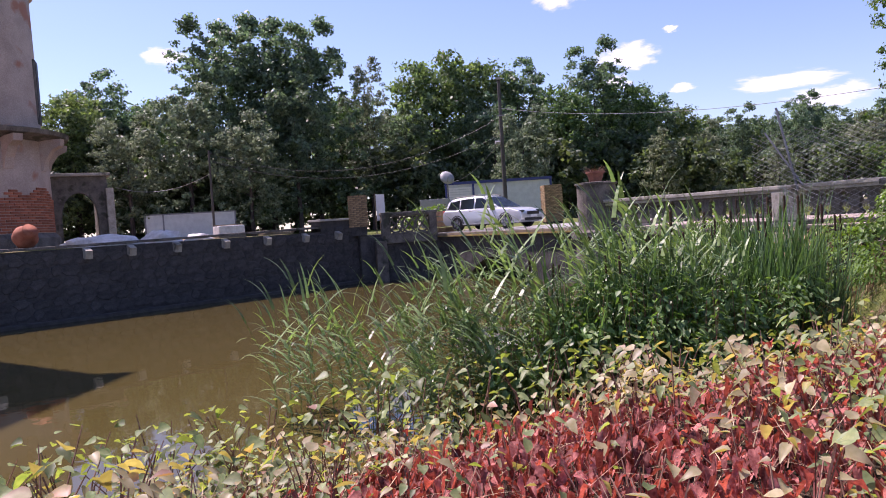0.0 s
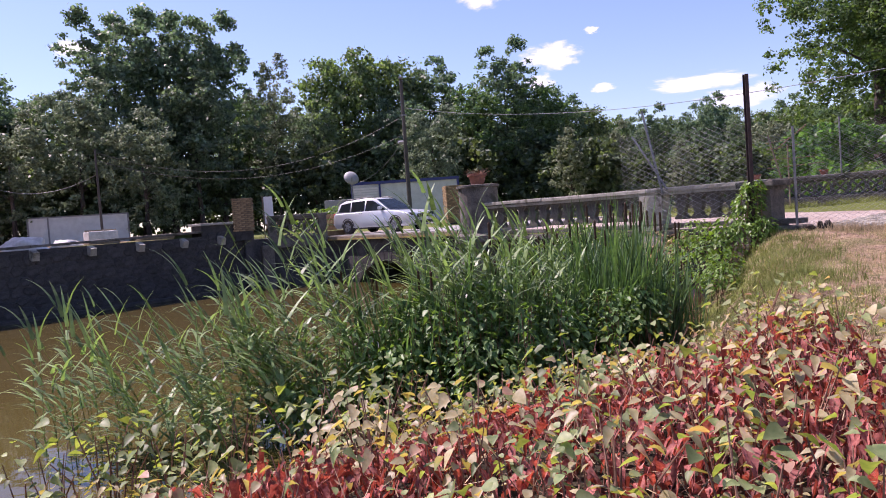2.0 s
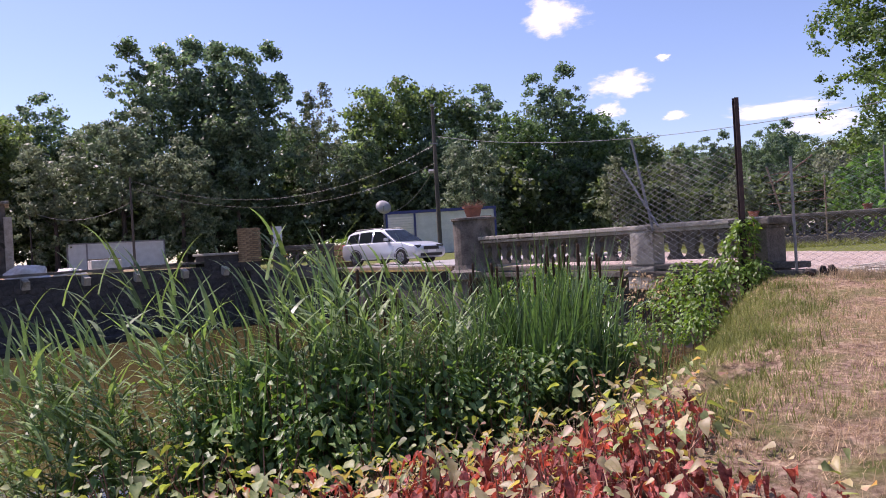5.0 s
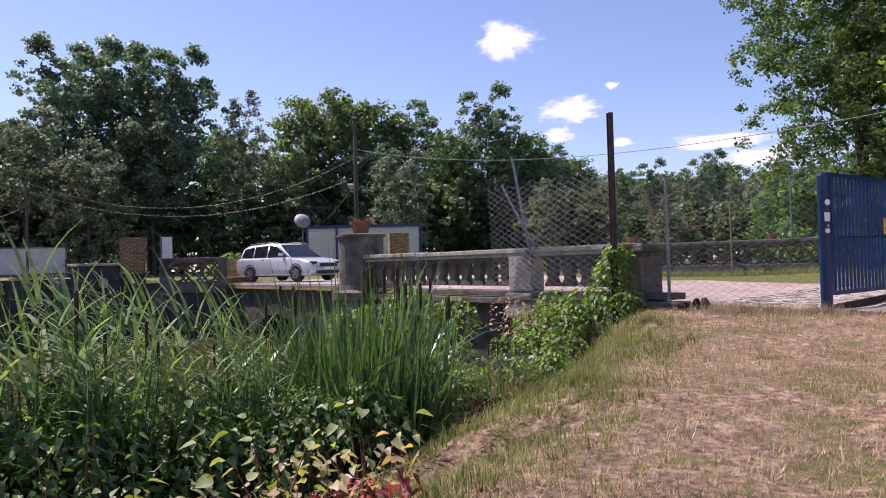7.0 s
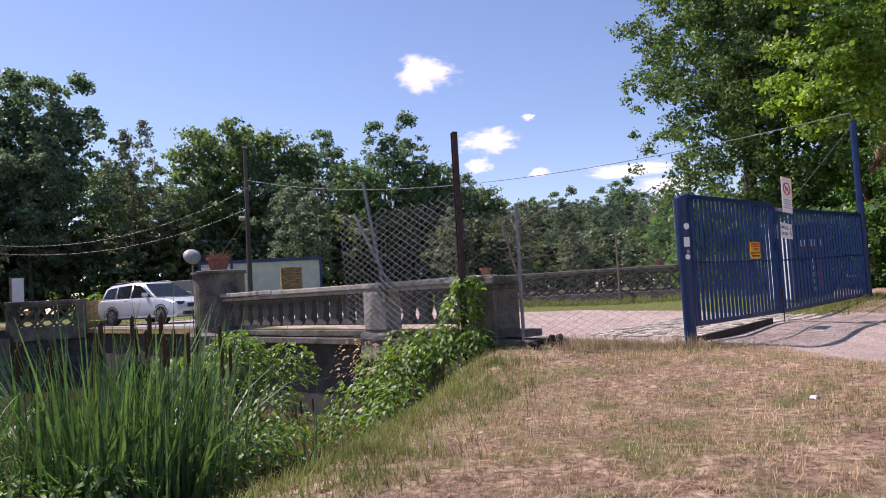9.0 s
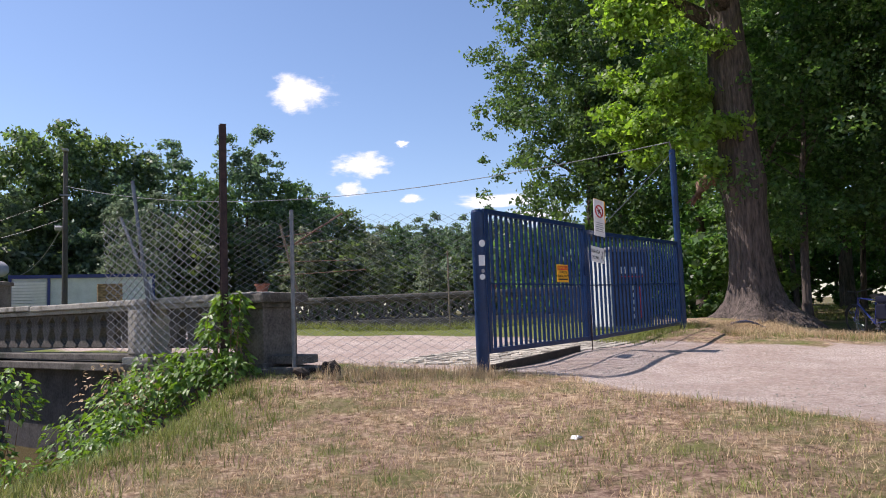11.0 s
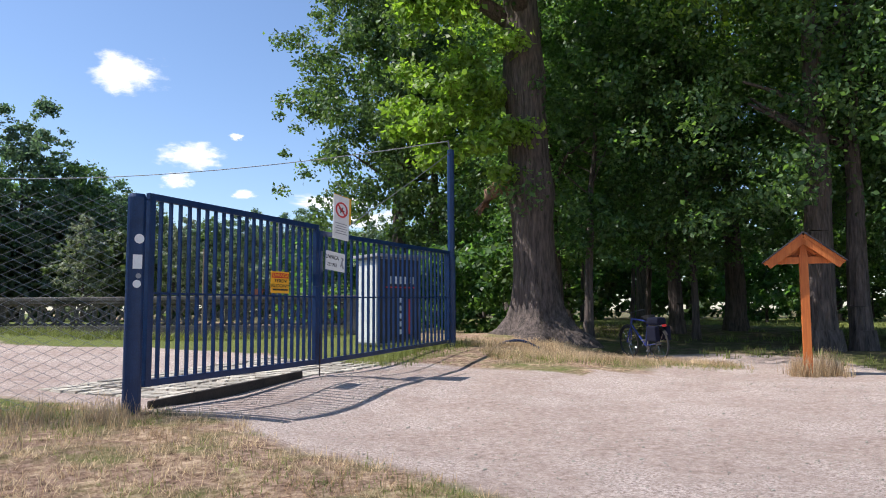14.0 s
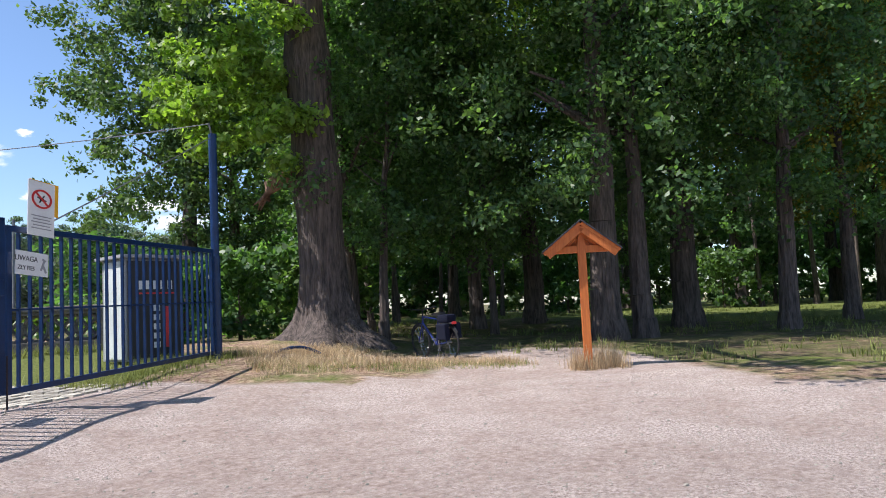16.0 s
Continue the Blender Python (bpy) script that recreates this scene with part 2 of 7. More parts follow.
M = {
    "stone": mat("weathered_stone", (0.070, 0.062, 0.054), (0.215, 0.192, 0.168), 3, 0.9, 0.5, 30, c3=(0.06, 0.06, 0.045), spot=0.06),
    "stone_light": mat("pale_stone", (0.28, 0.26, 0.22), (0.50, 0.47, 0.41), 3, 0.9, 0.4, 30, c3=(0.14, 0.13, 0.10), spot=0.02),
    "wallstone": mat("pond_wall_stone", (0.030, 0.028, 0.029), (0.098, 0.092, 0.090), 2.5, 0.9, 0.7, 18, obj=0.22),
    "mortar": mat("mortar", (0.040, 0.037, 0.037), (0.092, 0.086, 0.084), 4, 0.95, 0.6, 30),
    "brick": mat("yellow_brick", (0.20, 0.125, 0.07), (0.40, 0.28, 0.16), 8, 0.9, 0.4, 50, obj=0.3),
    "redbrick": mat("red_brick", (0.30, 0.09, 0.05), (0.45, 0.18, 0.11), 6, 0.9, 0.5, 40, obj=0.3),
    "plaster": mat("stained_plaster", (0.34, 0.265, 0.225), (0.56, 0.46, 0.40), 1.2, 0.92, 0.4, 25, c3=(0.40, 0.20, 0.14), spot=0.02),
    "blue": mat("blue_gate_paint", (0.004, 0.019, 0.066), (0.009, 0.038, 0.125), 5, 0.38, 0.1, 80, c3=(0.02, 0.035, 0.085), spot=-0.05),
    "steel": mat("galvanised_steel", (0.16, 0.165, 0.175), (0.27, 0.275, 0.285), 10, 0.5, 0.1, 90, metal=0.6),
    "rust": mat("rusty_steel", (0.028, 0.02, 0.022), (0.075, 0.045, 0.04), 8, 0.85, 0.4, 60),
    "wire": plain("wire_grey", (0.30, 0.30, 0.32), 0.5, 0.5),
    "wood": mat("weathered_wood", (0.16, 0.12, 0.08), (0.30, 0.24, 0.17), 3, 0.85, 0.4, 40, stretch=(1, 1, 0.1)),
    "orange": mat("orange_stained_wood", (0.42, 0.10, 0.02), (0.62, 0.19, 0.04), 4, 0.55, 0.3, 40, stretch=(1, 1, 0.08)),
    "slate": mat("dark_shingle", (0.02, 0.02, 0.025), (0.06, 0.06, 0.07), 8, 0.8, 0.4, 50),
    "white": mat("white_paint", (0.70, 0.70, 0.69), (0.82, 0.82, 0.81), 3, 0.6, 0.1, 40),
    "white_metal": mat("white_sheet_metal", (0.50, 0.53, 0.52), (0.66, 0.69, 0.68), 2, 0.5, 0.1, 30),
    "pole": mat("weathered_grey_pole", (0.045, 0.042, 0.040), (0.13, 0.12, 0.11), 3, 0.85, 0.4, 40, stretch=(1, 1, 0.1)),
    "darkbeam": mat("dark_timber", (0.02, 0.015, 0.012), (0.06, 0.045, 0.035), 4, 0.8, 0.4, 40),
    "yellow": plain("yellow_sign", (0.85, 0.42, 0.02), 0.5),
    "faded": mat("faded_yellow_strip", (0.20, 0.16, 0.09), (0.50, 0.36, 0.08), 3, 0.8, 0.1, 20),
    "red": plain("red_paint", (0.60, 0.03, 0.03), 0.45),
    "black": plain("black_plastic", (0.015, 0.015, 0.018), 0.5),
    "grey": plain("grey_plastic", (0.30, 0.30, 0.31), 0.6),
    "rubber": plain("rubber", (0.02, 0.02, 0.02), 0.85),
    "carpaint": mat("silver_car_paint", (0.62, 0.64, 0.66), (0.70, 0.72, 0.74), 2, 0.25, 0.0, 40, metal=0.35),
    "glass": plain("dark_glass", (0.03, 0.04, 0.045), 0.06, 0.0, 0.9),
    "terracotta": mat("terracotta", (0.20, 0.085, 0.06), (0.36, 0.15, 0.10), 8, 0.9, 0.3, 40),
    "bark": mat("tree_bark", (0.036, 0.029, 0.026), (0.165, 0.128, 0.110), 4, 0.95, 1.0, 12, stretch=(2.6, 2.6, 0.32), depth=0.09),
    "bark_pale": mat("torn_wood", (0.13, 0.07, 0.05), (0.26, 0.16, 0.11), 4, 0.9, 0.5, 30, stretch=(2, 2, 0.5)),
    "tarp": mat("dirty_white_tarpaulin", (0.50, 0.46, 0.43), (0.74, 0.71, 0.68), 2, 0.7, 0.4, 12),
    "navy": plain("navy_fabric", (0.008, 0.010, 0.024), 0.9, 0.0, 0.2),
    "bluetrim": plain("dark_blue_trim", (0.015, 0.03, 0.16), 0.4),
    "chrome": plain("chrome", (0.55, 0.55, 0.56), 0.25, 0.9),
    "leaf_far": mat("far_foliage", (0.105, 0.162, 0.110), (0.215, 0.295, 0.180), 0.5, 0.5, 0, 3, island=0.5, obj=0.4, translucent=0.42, spec=0.5, trans_col=(1.1, 1.25, 0.75)),
    "leaf_oak": mat("oak_foliage", (0.095, 0.155, 0.085), (0.200, 0.290, 0.140), 0.5, 0.5, 0, 3, island=0.5, obj=0.4, translucent=0.45, spec=0.45, trans_col=(1.2, 1.3, 0.5)),
    "leaf_under": mat("understorey_foliage", (0.072, 0.110, 0.068), (0.165, 0.22, 0.125), 0.5, 0.5, 0, 3, island=0.5, obj=0.4, translucent=0.4, spec=0.4, trans_col=(1.2, 1.3, 0.5)),
    "leaf_pale": mat("pale_foliage", (0.14, 0.185, 0.105), (0.29, 0.345, 0.195), 0.5, 0.55, 0, 3, island=0.45, obj=0.4, translucent=0.35, spec=0.4),
    "leaf_lime": mat("lime_foliage", (0.065, 0.115, 0.050), (0.155, 0.225, 0.090), 0.5, 0.5, 0, 3, island=0.45, obj=0.3, translucent=0.42, spec=0.4, trans_col=(1.3, 1.4, 0.5)),
    "leaf_near": mat("near_foliage", (0.155, 0.235, 0.055), (0.31, 0.42, 0.10), 0.7, 0.42, 0, 5, island=0.4, obj=0.3, translucent=0.55, spec=0.35, trans_col=(1.3, 1.5, 0.4)),
    "leaf_wood": mat("shade_foliage", (0.058, 0.122, 0.052), (0.150, 0.245, 0.100), 0.7, 0.42, 0, 5, island=0.45, obj=0.4, translucent=0.55, spec=0.4, trans_col=(1.3, 1.5, 0.5)),
    # yellow leaf colour that stands in for sunlight on a crown
    "leaf_sunlit": mat("sunlit_yellow_foliage", (0.16, 0.16, 0.03), (0.34, 0.30, 0.06), 0.7, 0.45, 0, 5, island=0.4, obj=0.2, translucent=0.5, spec=0.35, trans_col=(1.3, 1.3, 0.4)),
    "reed": mat("reed_leaf", (0.12, 0.20, 0.08), (0.32, 0.42, 0.19), 2, 0.40, 0, 20, island=0.5, translucent=0.40, spec=0.4, trans_col=(1.1, 1.25, 0.55)),
    "cattail": mat("cattail_leaf", (0.030, 0.070, 0.036), (0.14, 0.23, 0.10), 2, 0.36, 0, 20, island=0.55, translucent=0.32, spec=0.45, trans_col=(1.1, 1.3, 0.45)),
    "weed": mat("dark_weed_leaf", (0.07, 0.145, 0.045), (0.22, 0.33, 0.11), 3, 0.45, 0, 20, island=0.5, translucent=0.35, spec=0.4, trans_col=(1.2, 1.4, 0.4)),
    "cathead": plain("cattail_head", (0.05, 0.025, 0.012), 0.9),
    "ivy": mat("bramble_leaf", (0.08, 0.15, 0.03), (0.20, 0.32, 0.07), 3, 0.45, 0, 20, island=0.4, translucent=0.4, spec=0.45, trans_col=(1.3, 1.4, 0.4)),
    "kw_green": mat("knotweed_green_leaf", (0.15, 0.22, 0.085), (0.38, 0.43, 0.20), 5, 0.48, 0, 30, c3=(0.42, 0.36, 0.07), spot=0.0, island=0.5, translucent=0.42, spec=0.35, trans_col=(1.5, 1.5, 0.4)),
    "kw_yellow": mat("knotweed_yellowing_leaf", (0.34, 0.30, 0.13), (0.56, 0.49, 0.31), 5, 0.45, 0, 30, c3=(0.46, 0.27, 0.19), spot=0.08, island=0.3, translucent=0.4, spec=0.4, trans_col=(1.4, 1.3, 0.4)),
    "kw_red": mat("withered_red_leaf", (0.20, 0.048, 0.042), (0.60, 0.24, 0.205), 9, 0.7, 0.3, 60, island=0.6, translucent=0.28, spec=0.2, trans_col=(1.5, 0.8, 0.5)),
    "deadleaf": mat("dead_brown_leaf", (0.13, 0.075, 0.035), (0.34, 0.23, 0.12), 2, 0.8, 0, 20, island=0.4, translucent=0.25, spec=0.2),
    "kw_stem": mat("dry_stem", (0.13, 0.055, 0.035), (0.36, 0.21, 0.14), 8, 0.8, 0.1, 40, island=0.3),
    "straw": mat("dry_grass_blade", (0.36, 0.24, 0.13), (0.66, 0.52, 0.33), 1.0, 0.8, 0, 20, island=0.4, translucent=0.25, spec=0.2),
    "grass": mat("green_grass_blade", (0.12, 0.16, 0.035), (0.32, 0.34, 0.10), 1.0, 0.6, 0, 20, island=0.4, translucent=0.35, spec=0.3),
    "ground": ground_material(),
    "water": water_material(),
    "asphalt": mat("pale_worn_tarmac", (0.26, 0.25, 0.24), (0.42, 0.40, 0.38), 3, 0.9, 0.3, 60),
    "setts": mat("stone_setts", (0.30, 0.27, 0.22), (0.52, 0.48, 0.40), 5, 0.85, 0.4, 40, obj=0.3),
}


# ---- mesh helpers ----
def link_mesh(name, verts, faces, material, parent=None, smooth=False):
    me = bpy.data.meshes.new(name)
    me.from_pydata([tuple(v) for v in verts], [], faces)
    me.materials.append(material)
    if smooth:
        me.polygons.foreach_set("use_smooth", [True] * len(me.polygons))
    ob = new(name, me)
    ob.parent = parent
    return ob


def part(name, bm, material, parent, label="", smooth=False):
    me = bpy.data.meshes.new(name)
    bmesh.ops.recalc_face_normals(bm, faces=bm.faces)
    bm.to_mesh(me)
    bm.free()
    me.materials.append(material)
    if smooth:
        me.polygons.foreach_set("use_smooth", [True] * len(me.polygons))
    ob = new(name, me)
    ob.parent = parent
    if label:
        ob["label"] = label
    return ob


def thing(name, m, label, category, group="", kind=""):
    ob = new(name)
    ob.empty_display_size = 0.2
    ob.matrix_basis = m
    return tagged(ob, label, category, group, kind)


def box(bm, x, y, z, sx, sy, sz, rz=0.0, bevel=0.0, rx=0.0, ry=0.0):
    """A box centred at x, y with its bottom at z (before turning about its own centre)."""
    m = pose(x, y, z + sz / 2, rx, ry, rz) @ Matrix.Diagonal((sx, sy, sz, 1))
    r = bmesh.ops.create_cube(bm, size=1, matrix=m)
    if bevel:
        es = {e for v in r["verts"] for e in v.link_edges}
        bmesh.ops.bevel(bm, geom=list(es), offset=bevel, segments=2, affect="EDGES", profile=0.6)
    return bm


def rod(bm, p, q, r0, r1=None, n=8):
    """A tapered round bar from p to q."""
    p, q = Vector(p), Vector(q)
    d = q - p
    m = Matrix.Translation((p + q) / 2) @ d.to_track_quat("Z", "Y").to_matrix().to_4x4()
    bmesh.ops.create_cone(bm, cap_ends=True, segments=n, radius1=r0, radius2=r0 if r1 is None else r1, depth=d.length, matrix=m)
    return bm


def lathe(bm, profile, n=16, m=Matrix.Identity(4), close=True):
    """A turned shape from (radius, height) pairs."""
    rings = [[bm.verts.new(m @ Vector((r * math.cos(2 * math.pi * k / n), r * math.sin(2 * math.pi * k / n), z))) for k in range(n)] for r, z in profile]
    for a, b in zip(rings, rings[1:]):
        for k in range(n):
            bm.faces.new((a[k], a[(k + 1) % n], b[(k + 1) % n], b[k]))
    if close:
        bm.faces.new(rings[0][::-1])
        bm.faces.new(rings[-1])
    return bm


def prism(bm, outline, y0, y1, m=Matrix.Identity(4)):
    """An outline in x, z pulled from y0 to y1."""
    a = [bm.verts.new(m @ Vector((x, y0, z))) for x, z in outline]
    b = [bm.verts.new(m @ Vector((x, y1, z))) for x, z in outline]
    bm.faces.new(a)
    bm.faces.new(b[::-1])
    k = len(a)
    for i in range(k):
        bm.faces.new((a[i], b[i], b[(i + 1) % k], a[(i + 1) % k]))
    return bm


def tube(bm, pts, r, n=6, r1=None):
    """A round bar through points."""
    pts = [Vector(p) for p in pts]
    rings = []
    for i, p in enumerate(pts):
        d = (pts[min(i + 1, len(pts) - 1)] - pts[max(i - 1, 0)]).normalized()
        s = d.cross(Vector((0.3, 0.2, 1)) if abs(d.z) < 0.9 else Vector((1, 0, 0))).normalized()
        u = s.cross(d)
        k = r if r1 is None else r + (r1 - r) * i / (len(pts) - 1)
        rings.append([bm.verts.new(p + (s * math.cos(2 * math.pi * j / n) + u * math.sin(2 * math.pi * j / n)) * k) for j in range(n)])
    for a, b in zip(rings, rings[1:]):
        for j in range(n):
            bm.faces.new((a[j], a[(j + 1) % n], b[(j + 1) % n], b[j]))
    bm.faces.new(rings[0][::-1])
    bm.faces.new(rings[-1])
    return bm


def B():
    return bmesh.new()


# ---- plan ----
BR0, BRD = Vector((13.2, 19.1, 0)), Vector((-0.605, 0.796, 0)).normalized()   # bridge face: start and direction
BRN = Vector((-BRD.y, BRD.x, 0)) * -1                                          # towards the carriageway
BR_RZ = math.degrees(math.atan2(BRD.y, BRD.x))
WALL_A, WALL_B = Vector((-16.5, 18.36, 0)), Vector((-2.75, 35.0, 0))
WATER = -1.05


def on_bridge(s, n=0.0, z=0.0):
    v = BR0 + BRD * s + BRN * n
    return Vector((v.x, v.y, z))


POND = [(-40, -3), (-10, 1.5), (-4, 5.2), (-1.6, 6.9), (0.8, 8.6), (4, 10.4), (6.8, 12.2), (8.6, 14.6), (9.9, 17.4), (10.9, 20.0), (11.9, 22.0),
        (6.12, 29.42), (12.8, 34.5), (7.8, 41.1), (1.2, 36.6), (-2.4, 36.0), (-3.4, 35.0), (-17.4, 18.4), (-40, 10)]
HEIGHTS = [(3, 1.6, -0.08), (6, 3.2, -0.06), (9, 5.4, 0.03), (13.6, 9, 0.1), (16.7, 10.3, 0.17), (11.2, 10, 0.1), (19, 17, 0.31), (21.5, 16.3, 0.32), (27.7, 18, 0.39), (16.1, 18.5, 0.5),
           (19.1, 20.7, 0.6), (23.9, 24.5, 0.78), (29, 23.3, 0.36), (27.4, 28, 0.93), (13.3, 18.7, 0.66), (14.3, 36.3, 1.05), (23, 29.4, 0.95), (4, 35, 1.05), (15, 27, 0.85), (34, 21, 0.5), (42, 34, 0.9),
           (-8, 34, 1.4), (-14, 27, 1.4), (-20, 45, 1.5), (5, 58, 1.2), (-25, 70, 1.7), (40, 60, 0.9), (12, 15.5, 0.28), (13.5, 14, 0.18), (20, -8, 0.2), (0, -10, 0.0), (60, 10, 0.6), (6, 8.2, -0.2), (2, 7.2, -0.4)]
HP = np.array(HEIGHTS)
PP = np.array(POND)


def pond_distance(x, y):
    """Distance to the pond's edge, positive on land; and whether the nearest edge is a walled one."""
    a, b = PP, np.roll(PP, -1, axis=0)
    p = np.array((x, y))
    ab = b - a
    t = np.clip(((p - a) * ab).sum(1) / (ab * ab).sum(1), 0, 1)
    d = np.hypot(*(a + ab * t[:, None] - p).T)
    k = int(d.argmin())
    cr = (a[:, 1] > y) != (b[:, 1] > y)
    xi = a[:, 0] + (y - a[:, 1]) / np.where(ab[:, 1] == 0, 1e-9, ab[:, 1]) * ab[:, 0]
    inside = (cr & (x < xi)).sum() % 2 == 1
    return (-1 if inside else 1) * float(d[k]), 10 <= k <= 17


def ground_z(x, y):
    w = 1.0 / (np.hypot(HP[:, 0] - x, HP[:, 1] - y) + 0.6) ** 3
    z = float((w * HP[:, 2]).sum() / w.sum())
    d, walled = pond_distance(x, y)
    if d < 0:
        return -1.3 - min(0.7, -d * 0.4)
    width = 0.6 if walled else (3.4 if y < 12 else 2.4)
    k = min(1.0, d / width)
    k = k * k * (3 - 2 * k) if not walled else k
    z = -1.3 + (z + 1.3) * k
    return z + 0.035 * noise.noise((x * 0.5, y * 0.5, 0)) + 0.012 * noise.noise((x * 2.1, y * 2.1, 3))


def cover(x, y):
    """Gravel, green and dark soil shares of the ground."""
    x, y = x + 0.7 * noise.noise((x * 0.35, y * 0.35, 11)) + 0.25 * noise.noise((x * 1.1, y * 1.1, 12)), y + 0.7 * noise.noise((x * 0.35, y * 0.35, 13)) + 0.25 * noise.noise((x * 1.1, y * 1.1, 14))
    def seg(px, py, qx, qy):
        t = max(0, min(1, ((x - px) * (qx - px) + (y - py) * (qy - py)) / ((qx - px) ** 2 + (qy - py) ** 2)))
        return math.hypot(x - px - t * (qx - px), y - py - t * (qy - py))
    g = max(0, 1 - max(0, seg(21.2, 17.6, 25.5, 8) - 3.6) * 0.8)
    g = max(g, 1 - max(0, seg(18.5, 19.3, 22.2, 18.5) - 1.5) * 0.8, 1 - max(0, seg(25, 15.5, 29.5, 21.5) - 1.6) * 0.8, 1 - max(0, seg(22, 6, 45, 4) - 5) * 0.6)
    deck = (Vector((x, y, 0)) - BR0).dot(BRN)
    if deck > 0.5 and 18 < y < 40 and x < 24:
        lane = abs(deck - 5.6)
        g = max(g if deck < 2 else 0, 1 - max(0, lane - 2.6) * 0.9)
    green = 0.42
    beyond = y - 18.55 > (0.76 * (x - 16.1) if x > 16.1 else 0.0)
    if beyond and deck > 0.3 and g < 0.4 and x < 24:
        green = 0.85
    d, walled = pond_distance(x, y)
    if d < 3.2:
        green = max(green, 0.72 - d * 0.11)
    if x > 29:
        green = max(green, 0.55)
    soil = 0.0
    if y < 13:
        soil = 0.9 * max(0, min(1, (9.0 - x) / 1.6)) * max(0, min(1, (y - 0.55 * x - 0.5) / 1.2))
    if x > 29 + 0.4 * max(0, 18 - y) and g < 0.5:
        soil = 0.5
        if x > 43 and 16 < y < 60:
            soil, green = 0.1, 0.85
    if y > 45 or x < -2:
        soil = max(soil, 0.35)
    if d < 0:
        soil = 1
    return max(0, min(1, g)), green, soil


def build_ground():
    def axis(lo, hi, step, far):
        v = list(np.arange(lo, hi + 0.01, step))
        k, out_lo, out_hi = step, [], []
        a, b = lo, hi
        while b < far:
            k *= 1.35
            a, b = a - k, b + k
            out_lo.append(a), out_hi.append(b)
        return out_lo[::-1] + v + out_hi
    xs, ys = axis(-22, 46, 0.4, 900), axis(-4, 48, 0.4, 900)
    verts = [(x, y, ground_z(x, y)) for y in ys for x in xs]
    nx = len(xs)
    faces = [(j * nx + i, j * nx + i + 1, (j + 1) * nx + i + 1, (j + 1) * nx + i) for j in range(len(ys) - 1) for i in range(nx - 1)]
    ob = link_mesh("ground", verts, faces, M["ground"], smooth=True)
    layer = ob.data.color_attributes.new("cover", "FLOAT_COLOR", "POINT")
    layer.data.foreach_set("color", [c for x, y, z in verts for c in (*cover(x, y), 1)])
    tagged(ob, "dry straw-coloured lawn with worn soil and a pale gravel track", "ground", kind="structure")


build_ground()
wv = [(-60, -6, WATER), (14, -6, WATER), (14, 40, WATER), (-60, 40, WATER)]
tagged(link_mesh("water", wv, [(0, 1, 2, 3)], M["water"]), "still murky olive-brown pond water", "water", kind="structure")


